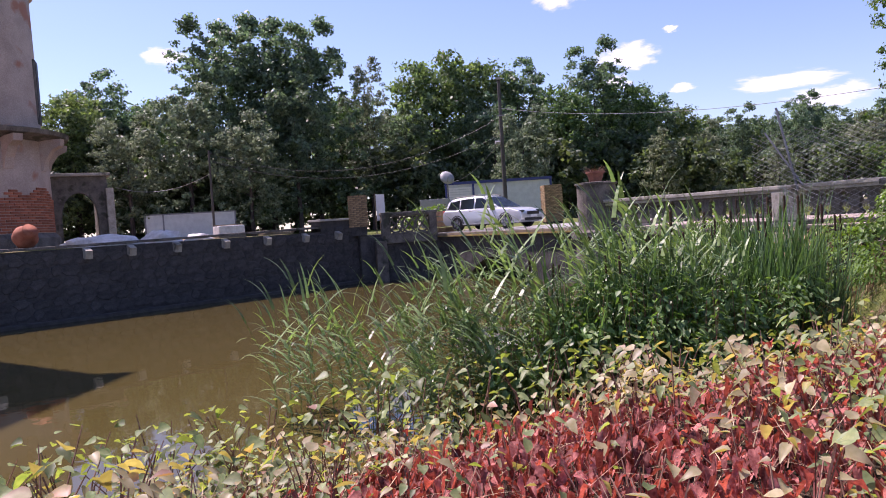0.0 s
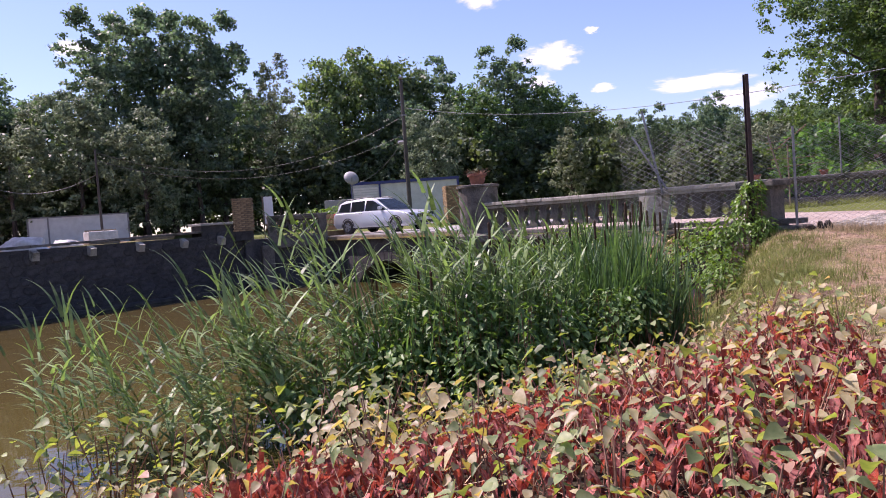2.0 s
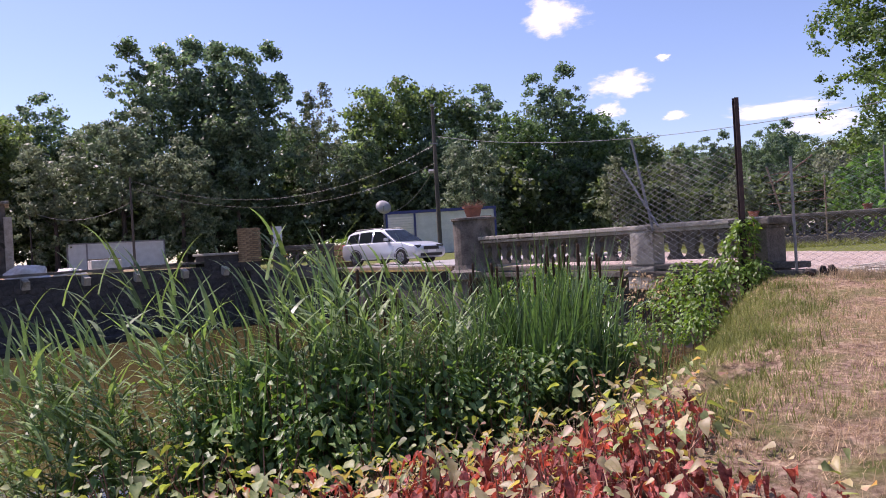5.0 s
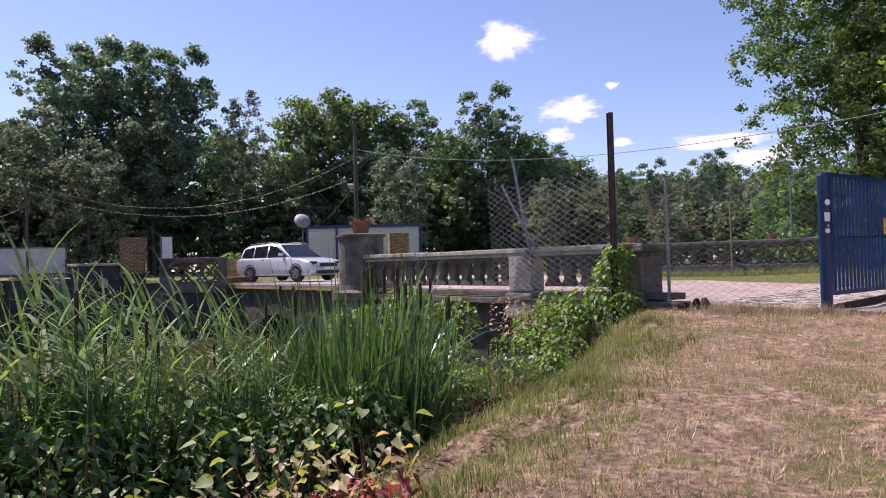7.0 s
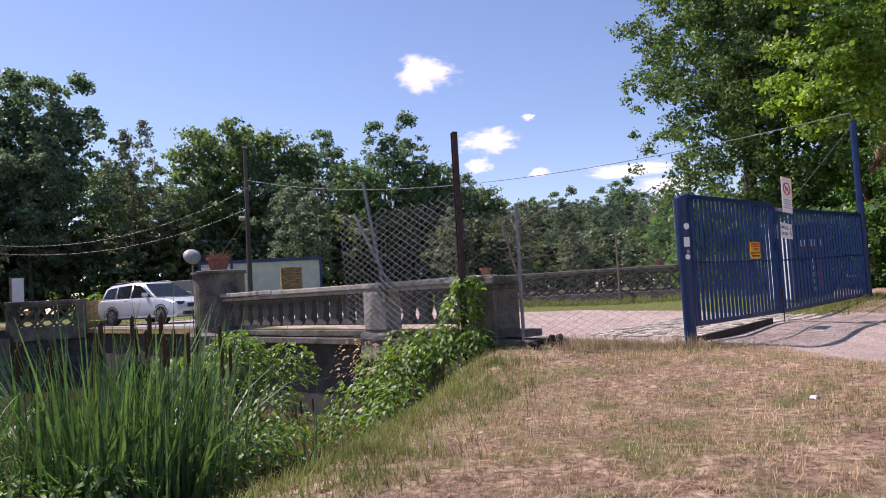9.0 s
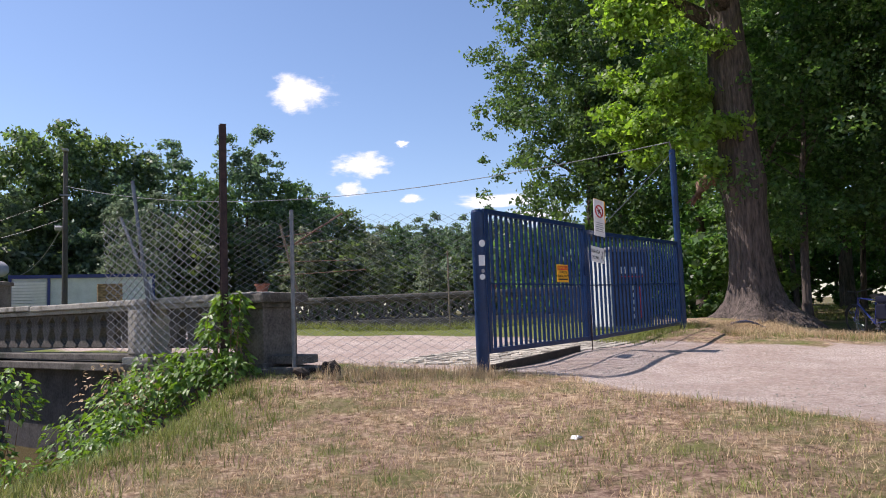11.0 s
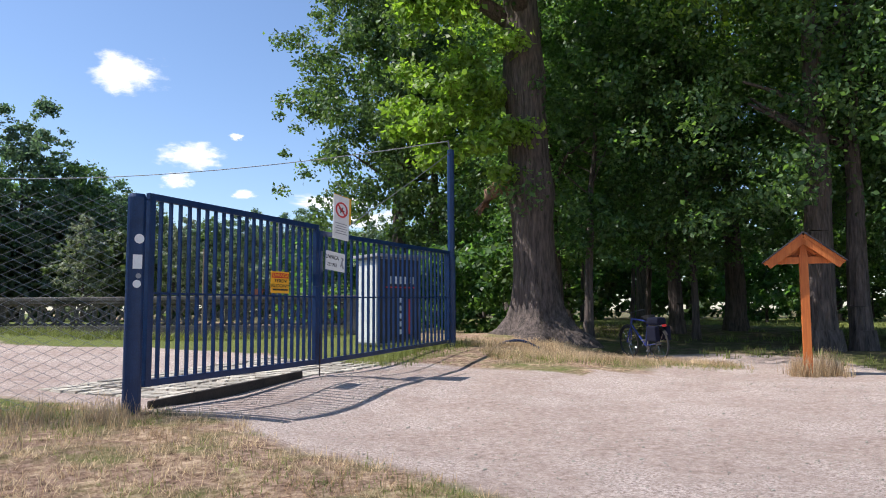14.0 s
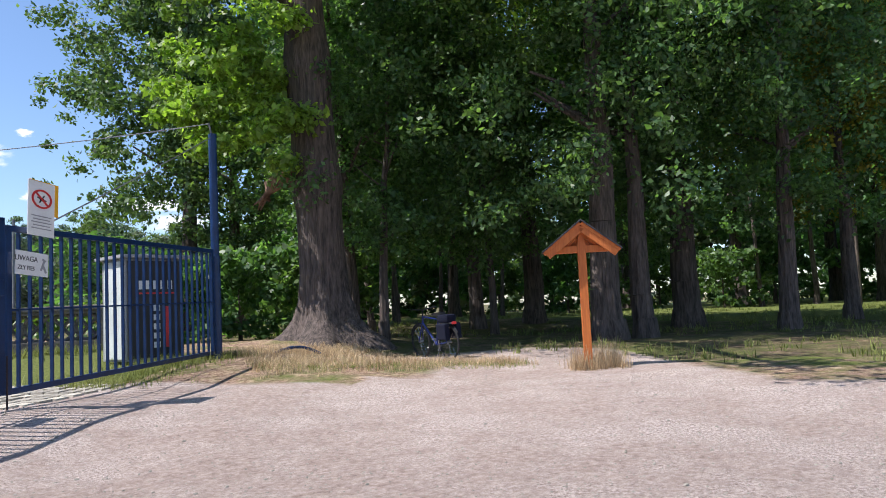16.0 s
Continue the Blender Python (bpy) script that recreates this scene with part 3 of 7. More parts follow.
# ---- pond wall ----
def pond_wall():
    d = (WALL_B - WALL_A)
    L = d.length
    rz = math.degrees(math.atan2(d.y, d.x))
    root = thing("wall_pond", pose(WALL_A.x, WALL_A.y, 0, 0, 0, rz), "dark rubble stone retaining wall standing in the pond", "wall", kind="structure")
    bm = B()
    box(bm, L / 2, 0.5, -2.0, L, 0.9, 3.38)
    part("wall_core", bm, M["mortar"], root)
    bm = B()
    n = 14
    for i in range(n):
        a, b = i * (L - 2.4) / n, (i + 1) * (L - 2.4) / n
        z0 = 1.38 + 0.22 * (a / L) ** 2
        box(bm, (a + b) / 2, 0.48, z0, b - a - 0.02, 1.0, 0.09, 0, 0.015)
    part("coping", bm, M["stone"], root, "grey mortar coping")
    bm = B()
    box(bm, L - 1.6, 0.45, 1.38, 1.65, 0.7, 0.46)
    part("raised_block", bm, M["mortar"], root)
    bm = B()
    box(bm, L - 1.62, 0.45, 1.84, 1.75, 0.9, 0.10, 0, 0.02)
    part("coping_slab", bm, M["stone_light"], root, "pale stone coping slab")
    bm = B()
    box(bm, L / 2, -0.12, -1.25, L, 0.35, 0.32, 0, 0.03)
    part("footing", bm, M["mortar"], root)
    for s in (6.3, 9.2, 10.7, 12.4, 14.4, 16.3, 18.2, 20.0):
        if s < L - 1:
            bm = B()
            prism(bm, [(-0.11, 0.0), (0.11, 0.0), (0.13, -0.30), (-0.13, -0.30)], -0.26, 0.06, pose(s, -0.02, 1.36, 22, 0, 0))
            part("drain_spout", bm, M["stone_light"], root, "pale stone drain spout")
    # stones
    rnd = random.Random(4)
    shapes = []
    for k in range(8):
        bm = B()
        nn = rnd.choice((5, 6, 6, 7))
        out = [(math.cos(2 * math.pi * i / nn + rnd.uniform(-0.25, 0.25)) * rnd.uniform(0.42, 0.52), math.sin(2 * math.pi * i / nn + rnd.uniform(-0.25, 0.25)) * rnd.uniform(0.42, 0.52)) for i in range(nn)]
        front = [bm.verts.new((x * 0.86, -0.05, z * 0.86)) for x, z in out]
        back = [bm.verts.new((x, 0.05, z)) for x, z in out]
        bm.faces.new(front[::-1])
        for i in range(nn):
            bm.faces.new((front[i], front[(i + 1) % nn], back[(i + 1) % nn], back[i]))
        me = bpy.data.meshes.new("stone")
        bmesh.ops.recalc_face_normals(bm, faces=bm.faces)
        bm.to_mesh(me)
        bm.free()
        me.materials.append(M["wallstone"])
        shapes.append(me)
    row, z = 0, -0.88
    while z < 1.25:
        h = rnd.uniform(0.30, 0.42)
        s = 4.6 + rnd.uniform(0, 0.4)
        while s < L - 0.3:
            w = rnd.uniform(0.34, 0.68)
            ob = new("stone", rnd.choice(shapes))
            ob.parent = root
            top = 1.82 if s > L - 2.4 else 1.36
            ob.matrix_basis = pose(s + w / 2, 0.03, min(z + h / 2 + rnd.uniform(-0.05, 0.05), top - 0.2), 0, rnd.uniform(-12, 12), 0) @ Matrix.Diagonal((w * 1.08, rnd.uniform(0.10, 0.28), h * 1.1, 1))
            s += w
        z += h
        row += 1


pond_wall()


# ---- bridge ----
def bridge():
    root = thing("bridge", Matrix.Translation(BR0) @ pose(0, 0, 0, 0, 0, BR_RZ), "old weathered stone bridge with a balustrade over the pond", "bridge", kind="structure")
    # local x along the bridge, local y: negative is towards the carriageway, so pieces behind the face use y < 0
    bm = B()
    arch_c, arch_r, spring = 16.4, 2.5, -2.4
    seg = [(-0.5, -2.0), (-0.5, 0.62), (21.3, 0.86), (21.3, -2.0)]
    arc = [(arch_c + arch_r * math.cos(a), spring + arch_r * 0.92 * math.sin(a)) for a in np.linspace(0.2, math.pi - 0.2, 15)]
    prism(bm, seg + [(arc[0][0], -2.0)] + arc + [(arc[-1][0], -2.0)], -0.7, 0.0)
    part("face_wall", bm, M["wallstone"], root, "dark stained stone face with a low arch")
    bm = B()
    for i in range(14):
        a0, a1 = [0.2 + (math.pi - 0.4) * (i + k) / 14 for k in (0.03, 0.97)]
        q = [(arch_c + r * math.cos(a), spring + r * 0.92 * math.sin(a)) for a, r in ((a0, arch_r), (a0, arch_r + 0.4), (a1, arch_r + 0.4), (a1, arch_r))]
        prism(bm, q, -0.2, 0.05)
    part("arch_ring", bm, M["wallstone"], root)
    bm = B()
    inner = [(arch_c + (arch_r + 0.02) * math.cos(a), spring + arch_r * 0.92 * math.sin(a)) for a in np.linspace(0.0, math.pi, 15)]
    a = [bm.verts.new((x, -0.6, z)) for x, z in inner]
    b = [bm.verts.new((x, -9.5, z)) for x, z in inner]
    for i in range(14):
        bm.faces.new((a[i], b[i], b[i + 1], a[i + 1]))
    bm.faces.new(b)
    part("vault", bm, M["mortar"], root)
    bm = B()
    box(bm, 16.7, -4.95, 0.70, 9.6, 9.6, 0.30)
    part("deck", bm, M["asphalt"], root, "pale worn carriageway")
    bm = B()
    box(bm, 5.5, 0.03, 0.60, 12.2, 0.5, 0.14, 0, 0.02)
    box(bm, 5.5, -0.02, 0.78, 12.0, 0.4, 0.12, 0, 0.02)
    part("plinth_course", bm, M["stone"], root, "stepped stone plinth course")
    bm = B()
    box(bm, 3.9, -0.02, 1.74, 6.9, 0.46, 0.11, 0, 0.02)
    box(bm, 8.85, -0.02, 1.76, 2.9, 0.46, 0.11, 0, 0.02)
    box(bm, 5.2, -0.02, 1.66, 9.8, 0.34, 0.08, 0, 0.015)
    part("handrail", bm, M["stone_light"], root, "pale worn stone handrail")
    # balusters
    bm = B()
    out = [(0.20, 0), (0.20, 0.06), (0.11, 0.11), (0.075, 0.19), (0.13, 0.30), (0.165, 0.38), (0.12, 0.47), (0.09, 0.51), (0.16, 0.57), (0.235, 0.61), (0.235, 0.66)]
    prism(bm, out + [(-x, z) for x, z in out[::-1]], -0.08, 0.08)
    bmesh.ops.bevel(bm, geom=[e for e in bm.edges], offset=0.015, segments=1, affect="EDGES")
    bal = part("baluster", bm, M["stone"], root, smooth=False)
    bal.location = (1.18, -0.02, 1.0)
    for s in list(np.arange(1.66, 3.0, 0.48)) + list(np.arange(4.10, 9.9, 0.48)):
        o = new("baluster", bal.data)
        o.parent = root
        o.location = (s, -0.02, 1.0)
    for s in (3.45,):
        bm = B()
        box(bm, s, -0.02, 0.9, 0.7, 0.42, 0.78, 0, 0.02)
        box(bm, s, 0.02, 0.3, 0.8, 0.5, 0.55, 0, 0.03)
        part("middle_pier", bm, M["stone_light"], root)
    # end pier
    bm = B()
    box(bm, 0.44, -0.05, 0.30, 0.95, 0.95, 0.42, 0, 0.03)
    box(bm, 0.44, -0.05, 0.70, 0.78, 0.78, 0.10, 0, 0.02)
    box(bm, 0.44, -0.05, 0.78, 0.66, 0.66, 0.82, 0, 0.02)
    box(bm, 0.44, -0.05, 1.60, 0.76, 0.76, 0.07, 0, 0.02)
    box(bm, 0.44, -0.05, 1.67, 0.92, 0.92, 0.15, 0, 0.035)
    part("end_pier", bm, M["stone"], root, "square end pier with a moulded cap")
    bm = B()
    box(bm, 0.44, 0.10, -0.2, 1.15, 1.1, 0.55, 0, 0.05)
    part("pier_base", bm, M["stone"], root)
    # round pier
    bm = B()
    lathe(bm, [(0.80, -2.0), (0.80, 0.5), (0.92, 0.56), (0.92, 0.78), (0.72, 0.86), (0.68, 1.0), (0.68, 2.42), (0.74, 2.43), (0.74, 2.50), (0.6, 2.52)], 28, pose(10.6, -0.1, 0))
    part("round_pier", bm, M["stone"], root, "stout round stone pier", smooth=False)
    # temporary edge beam
    bm = B()
    box(bm, 16.3, -0.05, 0.84, 9.4, 0.4, 0.12, 0, 0.01)
    part("edge_beam", bm, M["wood"], root, "weathered timber edge beam")
    bm = B()
    box(bm, 16.3, 0.16, 0.80, 9.2, 0.025, 0.06)
    part("barrier_tape", bm, M["faded"], root, "faded yellow barrier strip")
    return root


bridge()


def pierced_parapet(name, p, q, z0, z1, motif, label, ends=True):
    """A parapet from p to q with a pierced X and ring tracery between plinth and rail."""
    d = Vector((q[0] - p[0], q[1] - p[1], 0))
    L = d.length
    root = thing(name, pose(p[0], p[1], z0, 0, 0, math.degrees(math.atan2(d.y, d.x))), label, "parapet", kind="structure")
    h = z1 - z0
    bm = B()
    box(bm, L / 2, 0, -0.3, L, 0.42, 0.48, 0, 0.02)
    part("plinth", bm, M["stone"], root)
    bm = B()
    box(bm, L / 2, 0, h - 0.13, L + 0.1, 0.5, 0.13, 0, 0.03)
    box(bm, L / 2, 0, h - 0.21, L, 0.38, 0.08, 0, 0.015)
    part("handrail", bm, M["stone"], root, "moulded stone rail")
    n = max(1, round((L - 0.7) / motif))
    w = (L - 0.7) / n
    bm = B()
    a0, a1 = 0.18, h - 0.21
    for sgn in (-1, 1):
        pts = [(sgn * (w / 2 - 0.02) * math.cos(t) ** 1.0, 0, a0 + (a1 - a0) * (0.5 + 0.5 * math.sin(t))) for t in np.linspace(-math.pi / 2, math.pi / 2, 9)]
        tube(bm, [(x, -0.0, z) for x, y, z in pts], 0.055, 5)
    rod(bm, (-w / 2, 0, a0), (w / 2, 0, a1), 0.045, None, 5)
    rod(bm, (w / 2, 0, a0), (-w / 2, 0, a1), 0.045, None, 5)
    first = part("tracery_panel", bm, M["stone"], root)
    first.location = (0.35 + w / 2, 0, 0)
    for i in range(1, n):
        o = new("tracery_panel", first.data)
        o.parent = root
        o.location = (0.35 + w * (i + 0.5), 0, 0)
    for x in ([0.17, L - 0.17] if ends else []):
        bm = B()
        box(bm, x, 0, 0, 0.36, 0.46, h - 0.12, 0, 0.02)
        part("end_post", bm, M["stone"], root)
    return root


pierced_parapet("parapet_far", (23.5, 29.25), (14.28, 36.3), 1.05, 2.1, 0.62, "weathered stone parapet with pierced tracery across the forecourt")
pierced_parapet("parapet_far_left", (13.0, 37.3), (10.0, 39.6), 1.05, 2.08, 0.62, "stone parapet continuing beyond a gap")
pierced_parapet("parapet_corner", (0.55, 35.5), (-1.9, 34.75), 0.95, 2.08, 0.7, "short dark stone parapet with pierced roundels")
bm = B()
box(bm, -0.7, 35.6, -2.0, 3.4, 1.0, 2.95, 17, 0.03)
w = tagged(part("wall_bridge_corner", bm, M["wallstone"], None), "dark stone abutment below the corner parapet", "wall", kind="structure")
bm = B()
box(bm, -2.45, 35.25, -2.0, 1.5, 0.9, 3.1, 30, 0.03)
tagged(part("wall_link", bm, M["wallstone"], None), "dark stone wall joining the pond wall and the abutment", "wall", kind="structure")
bm = B()
box(bm, -1.95, 34.55, -2.0, 0.5, 0.55, 2.8, 17, 0.03)
tagged(part("wall_buttress", bm, M["stone"], None), "pale stone buttress on the abutment", "buttress", kind="structure")


# ---- trees ----
def leaf_cloud(rnd, lobes, count, size, aspect=0.6, fill=0.35):
    """Small leaf faces scattered over lobes (x, y, z, radius, flatness); four vertices each."""
    vol = np.array([r * r for *_, r, f in lobes])
    vol = vol / vol.sum()
    g = np.random.default_rng(rnd)
    which = g.choice(len(lobes), count, p=vol)
    lb = np.array(lobes)[which]
    d = g.normal(size=(count, 3))
    d /= np.linalg.norm(d, axis=1)[:, None]
    rad = lb[:, 3] * (1 - fill * g.random(count) ** 1.5) * (1 + 0.22 * g.normal(size=count))
    p = lb[:, :3] + d * rad[:, None] * np.stack([np.ones(count), np.ones(count), lb[:, 4]], 1)
    nrm = d * 0.55 + g.normal(size=(count, 3)) * 0.55 + np.array((0, 0, 0.35))
    nrm /= np.linalg.norm(nrm, axis=1)[:, None]
    t = np.cross(nrm, g.normal(size=(count, 3)))
    t /= np.linalg.norm(t, axis=1)[:, None]
    b = np.cross(nrm, t)
    s = size * (0.6 + 0.8 * g.random(count))[:, None]
    bend = nrm * s * 0.25
    v = np.stack([p - t * s, p - b * s * aspect - bend, p + t * s, p + b * s * aspect - bend], 1).reshape(-1, 3)
    return v


def quad_mesh(name, v, material):
    n = len(v) // 4
    me = bpy.data.meshes.new(name)
    me.vertices.add(len(v))
    me.vertices.foreach_set("co", v.astype(np.float32).ravel())
    me.loops.add(4 * n)
    me.loops.foreach_set("vertex_index", np.arange(4 * n, dtype=np.int32))
    me.polygons.add(n)
    me.polygons.foreach_set("loop_start", np.arange(0, 4 * n, 4, dtype=np.int32))
    me.update(calc_edges=True)
    me.materials.append(material)
    return me


def trunk_mesh(rnd, h, r, lean=0.0, limbs=6, n=9, crown0=0.35, spread=0.3):
    bm = B()
    k = 8
    pts = [Vector((lean * h * (i / k) ** 1.5 + rnd.uniform(-0.1, 0.1) * r * 2, rnd.uniform(-0.2, 0.2) * r, h * i / k - 0.3)) for i in range(k + 1)]
    for i in range(k):
        rod(bm, pts[i], pts[i + 1], r * (1 - 0.85 * i / k), r * (1 - 0.85 * (i + 1) / k), n)
    rod(bm, pts[0] - Vector((0, 0, 0.1)), pts[0] + Vector((0, 0, 0.9)), r * 1.45, r * 1.0, n)
    for i in range(limbs):
        f = rnd.uniform(crown0, 0.85)
        a = rnd.uniform(0, 6.28)
        p = Vector((lean * h * f ** 1.5, 0, h * f - 0.3))
        L = h * spread * rnd.uniform(0.6, 1.1) * (1.2 - f)
        q = p + Vector((math.cos(a) * L, math.sin(a) * L, L * rnd.uniform(0.4, 0.9)))
        rod(bm, p, q, r * 0.35 * (1.1 - f), r * 0.08, 6)
    return bm


def tree_lobes(rnd, h, w, z0, n, leaders=4, lobe=0.7, point=0.55):
    """Crown lobes over several upright heads of unequal height, each widest low down and drawn in above."""
    heads = []
    for k in range(leaders):
        a = 2 * math.pi * (k + rnd.uniform(-0.3, 0.3)) / leaders
        d = w * rnd.uniform(0.30, 0.55) if leaders > 1 else 0.0
        heads.append((math.cos(a) * d, math.sin(a) * d, h * (1.0 if k == 0 else rnd.uniform(0.82, 0.98)), w * rnd.uniform(0.52, 0.70) if leaders > 1 else w))
    out = []
    for i in range(n):
        hx, hy, top, hw = heads[i % leaders]
        f = rnd.random() ** 0.68
        prof = (1 - (abs(2 * f - 0.8) / 1.2) ** 2.5) ** point
        a, rr = rnd.uniform(0, 6.28), hw * prof * rnd.uniform(0.35, 1.08)
        out.append((hx + math.cos(a) * rr, hy + math.sin(a) * rr, z0 + (top - z0) * f, lobe * rnd.uniform(0.45, 1.3), rnd.uniform(0.5, 0.85)))
    return out


def make_tree(seed, h, w, z0, lobes, count, size, r, leaf, label, lean=0.0, leaders=4, lobe=0.7, point=0.55, name="tree", spread=0.3, fill=0.7):
    rnd = random.Random(seed)
    root = part(name, trunk_mesh(rnd, h * 0.74, r, lean, 10, 9, max(0.42, z0 / h), spread * 0.7), M["bark"], None)
    tagged(root, label, "tree")
    lb = [(x + lean * h * (z / h) ** 1.5, y, z, q, f) for x, y, z, q, f in tree_lobes(rnd, h, w, z0, lobes, leaders, lobe, point)]
    crown = new("crown", quad_mesh("crown", leaf_cloud(seed, lb, count, size, fill=fill), leaf))
    crown.parent = root
    return root


def plant_copies(root, spots, group):
    """Move the tree to the first spot and copy it to the rest; spots are x, y, scale, turn."""
    rnd = random.Random(len(spots))
    root["group"] = group
    for i, (x, y, s, a) in enumerate(spots):
        m = pose(x, y, ground_z(x, y) - 0.1, 0, 0, a) @ Matrix.Diagonal((s, s, s, 1))
        if i == 0:
            first = m
        else:
            copy_thing(root, m)
    root.matrix_basis = first


def at(az, dist, x0=5.0, y0=3.0):
    return x0 + math.sin(radians(az)) * dist, y0 + math.cos(radians(az)) * dist


def far_trees():
    T = "tall broadleaf tree in dense dark green summer leaf"
    a = make_tree(11, 20, 5.4, 2.0, 330, 10500, 0.21, 0.35, M["leaf_far"], T, leaders=5, lobe=0.85, point=0.5)
    b = make_tree(12, 18, 5.2, 1.8, 300, 10500, 0.21, 0.32, M["leaf_oak"], T, leaders=6, lobe=0.95, point=0.45)
    f = make_tree(16, 22, 4.4, 2.0, 340, 10500, 0.20, 0.34, M["leaf_far"], "tall poplar-like tree with upright feathery heads", leaders=5, lobe=0.72, point=0.55)
    c = make_tree(13, 22, 2.7, 3.0, 200, 4200, 0.17, 0.22, M["leaf_pale"], "slender open-crowned birch at the wood's edge", leaders=2, lobe=0.55, point=0.7)
    d = make_tree(14, 14, 4.4, 1.0, 300, 9000, 0.17, 0.3, M["leaf_pale"], "paler grey-green willow-like tree by the trees", leaders=5, lobe=0.6, point=0.6)
    g = make_tree(17, 10, 2.2, 0.3, 150, 4200, 0.15, 0.16, M["leaf_pale"], "small pale conical tree before the wood", leaders=1, lobe=0.42, point=0.75)
    e = make_tree(15, 9, 4.4, 0.2, 90, 3000, 0.30, 0.2, M["leaf_under"], "dark bushy understorey tree", leaders=4, lobe=0.9)
    spots = {k: [] for k in "abcdefg"}
    base = {"a": 20, "b": 18, "c": 22, "d": 14, "e": 9, "f": 22, "g": 10}
    rnd = random.Random(8)

    def put(kind, az, dist, top_el, x0=6.0, y0=3.2):
        """Scale by the angle to which the top reaches."""
        x, y = at(az, dist, x0, y0)
        h = (math.tan(radians(top_el)) * dist + 1.5 - ground_z(x, y)) * 0.97
        spots[kind].append((x, y, h / base[kind], rnd.uniform(0, 360)))
    # the clump towards the castle
    for k, az, dist, el in (("b", -33, 66, 11.2), ("a", -31.6, 72, 12.4), ("d", -29.9, 60, 9.6), ("a", -39, 60, 13), ("b", -45, 60, 13), ("a", -52, 60, 14), ("d", -25.6, 62, 11.6), ("b", -27.6, 76, 10.8),
                            ("f", -23.4, 66, 16.4), ("f", -21.4, 69, 16.4), ("f", -19.4, 67, 17.0), ("f", -17.6, 70, 16.4), ("f", -15.8, 68, 16.8), ("d", -21.5, 58, 9.5), ("a", -17.6, 63, 12.5), ("c", -11.6, 70, 13.6), ("c", -12.7, 72, 11.6), ("b", -13.6, 76, 10.8), ("a", -9.6, 80, 10.4),
                            ("b", -6.2, 74, 13.9), ("b", -3.0, 75, 13.5), ("a", 0.6, 77, 13.0), ("a", -1.6, 70, 10.5), ("d", 0.4, 64, 9.0), ("f", 6.6, 76, 13.9), ("b", 4.2, 73, 10.6), ("b", 8.9, 78, 10.6), ("a", 10.8, 82, 9.3), ("b", 12.6, 84, 8.4), ("a", -8.4, 72, 9.4),
                            ("g", 11.2, 66, 6.4), ("g", 19.6, 74, 4.6), ("d", 14.6, 92, 6.6), ("d", 26.0, 100, 6.0), ("f", 22.4, 128, 8.0), ("f", 18.0, 132, 7.6)):
        put(k, az, dist, el)
    for i, az in enumerate(np.arange(13.6, 34, 1.8)):
        put("ab"[i % 2], az, 128 + rnd.uniform(-12, 12), 7.0 + rnd.uniform(-0.6, 0.5))
    for i, az in enumerate(np.arange(-44, 14, 2.2)):
        put("e", az + rnd.uniform(-0.6, 0.6), 66 + rnd.uniform(-1, 6) + (4 if az > -14 else 0), rnd.uniform(4.5, 7.5) + (1.5 if az < -28 else 0))
    for i, az in enumerate(np.arange(14, 34, 2.6)):
        put("e", az, 100 + rnd.uniform(-6, 6), rnd.uniform(3.0, 4.6))
    for i, az in enumerate(np.arange(28, 100, 4.0)):
        put("e", az, 80 + rnd.uniform(-6, 10), 8.0 + rnd.uniform(-1.5, 1.0), 17, 10)
    for i, az in enumerate(np.arange(11, 36, 2.0)):
        put("e", az, 146 + rnd.uniform(-6, 6), 5.4 + rnd.uniform(-0.6, 0.6))
    for i, az in enumerate(np.arange(-30, 14, 5.5)):
        put("ab"[i % 2], az, 92 + rnd.uniform(-4, 6), 9.8 + rnd.uniform(-1, 0.6))
    for k, root, group in (("a", a, "tall trees of the wood's edge"), ("b", b, "broad trees of the wood's edge"), ("c", c, "slender trees"), ("d", d, "pale trees"), ("e", e, "understorey trees"), ("f", f, "feathery tall trees"), ("g", g, "small conical trees")):
        plant_copies(root, spots[k], group)


far_trees()


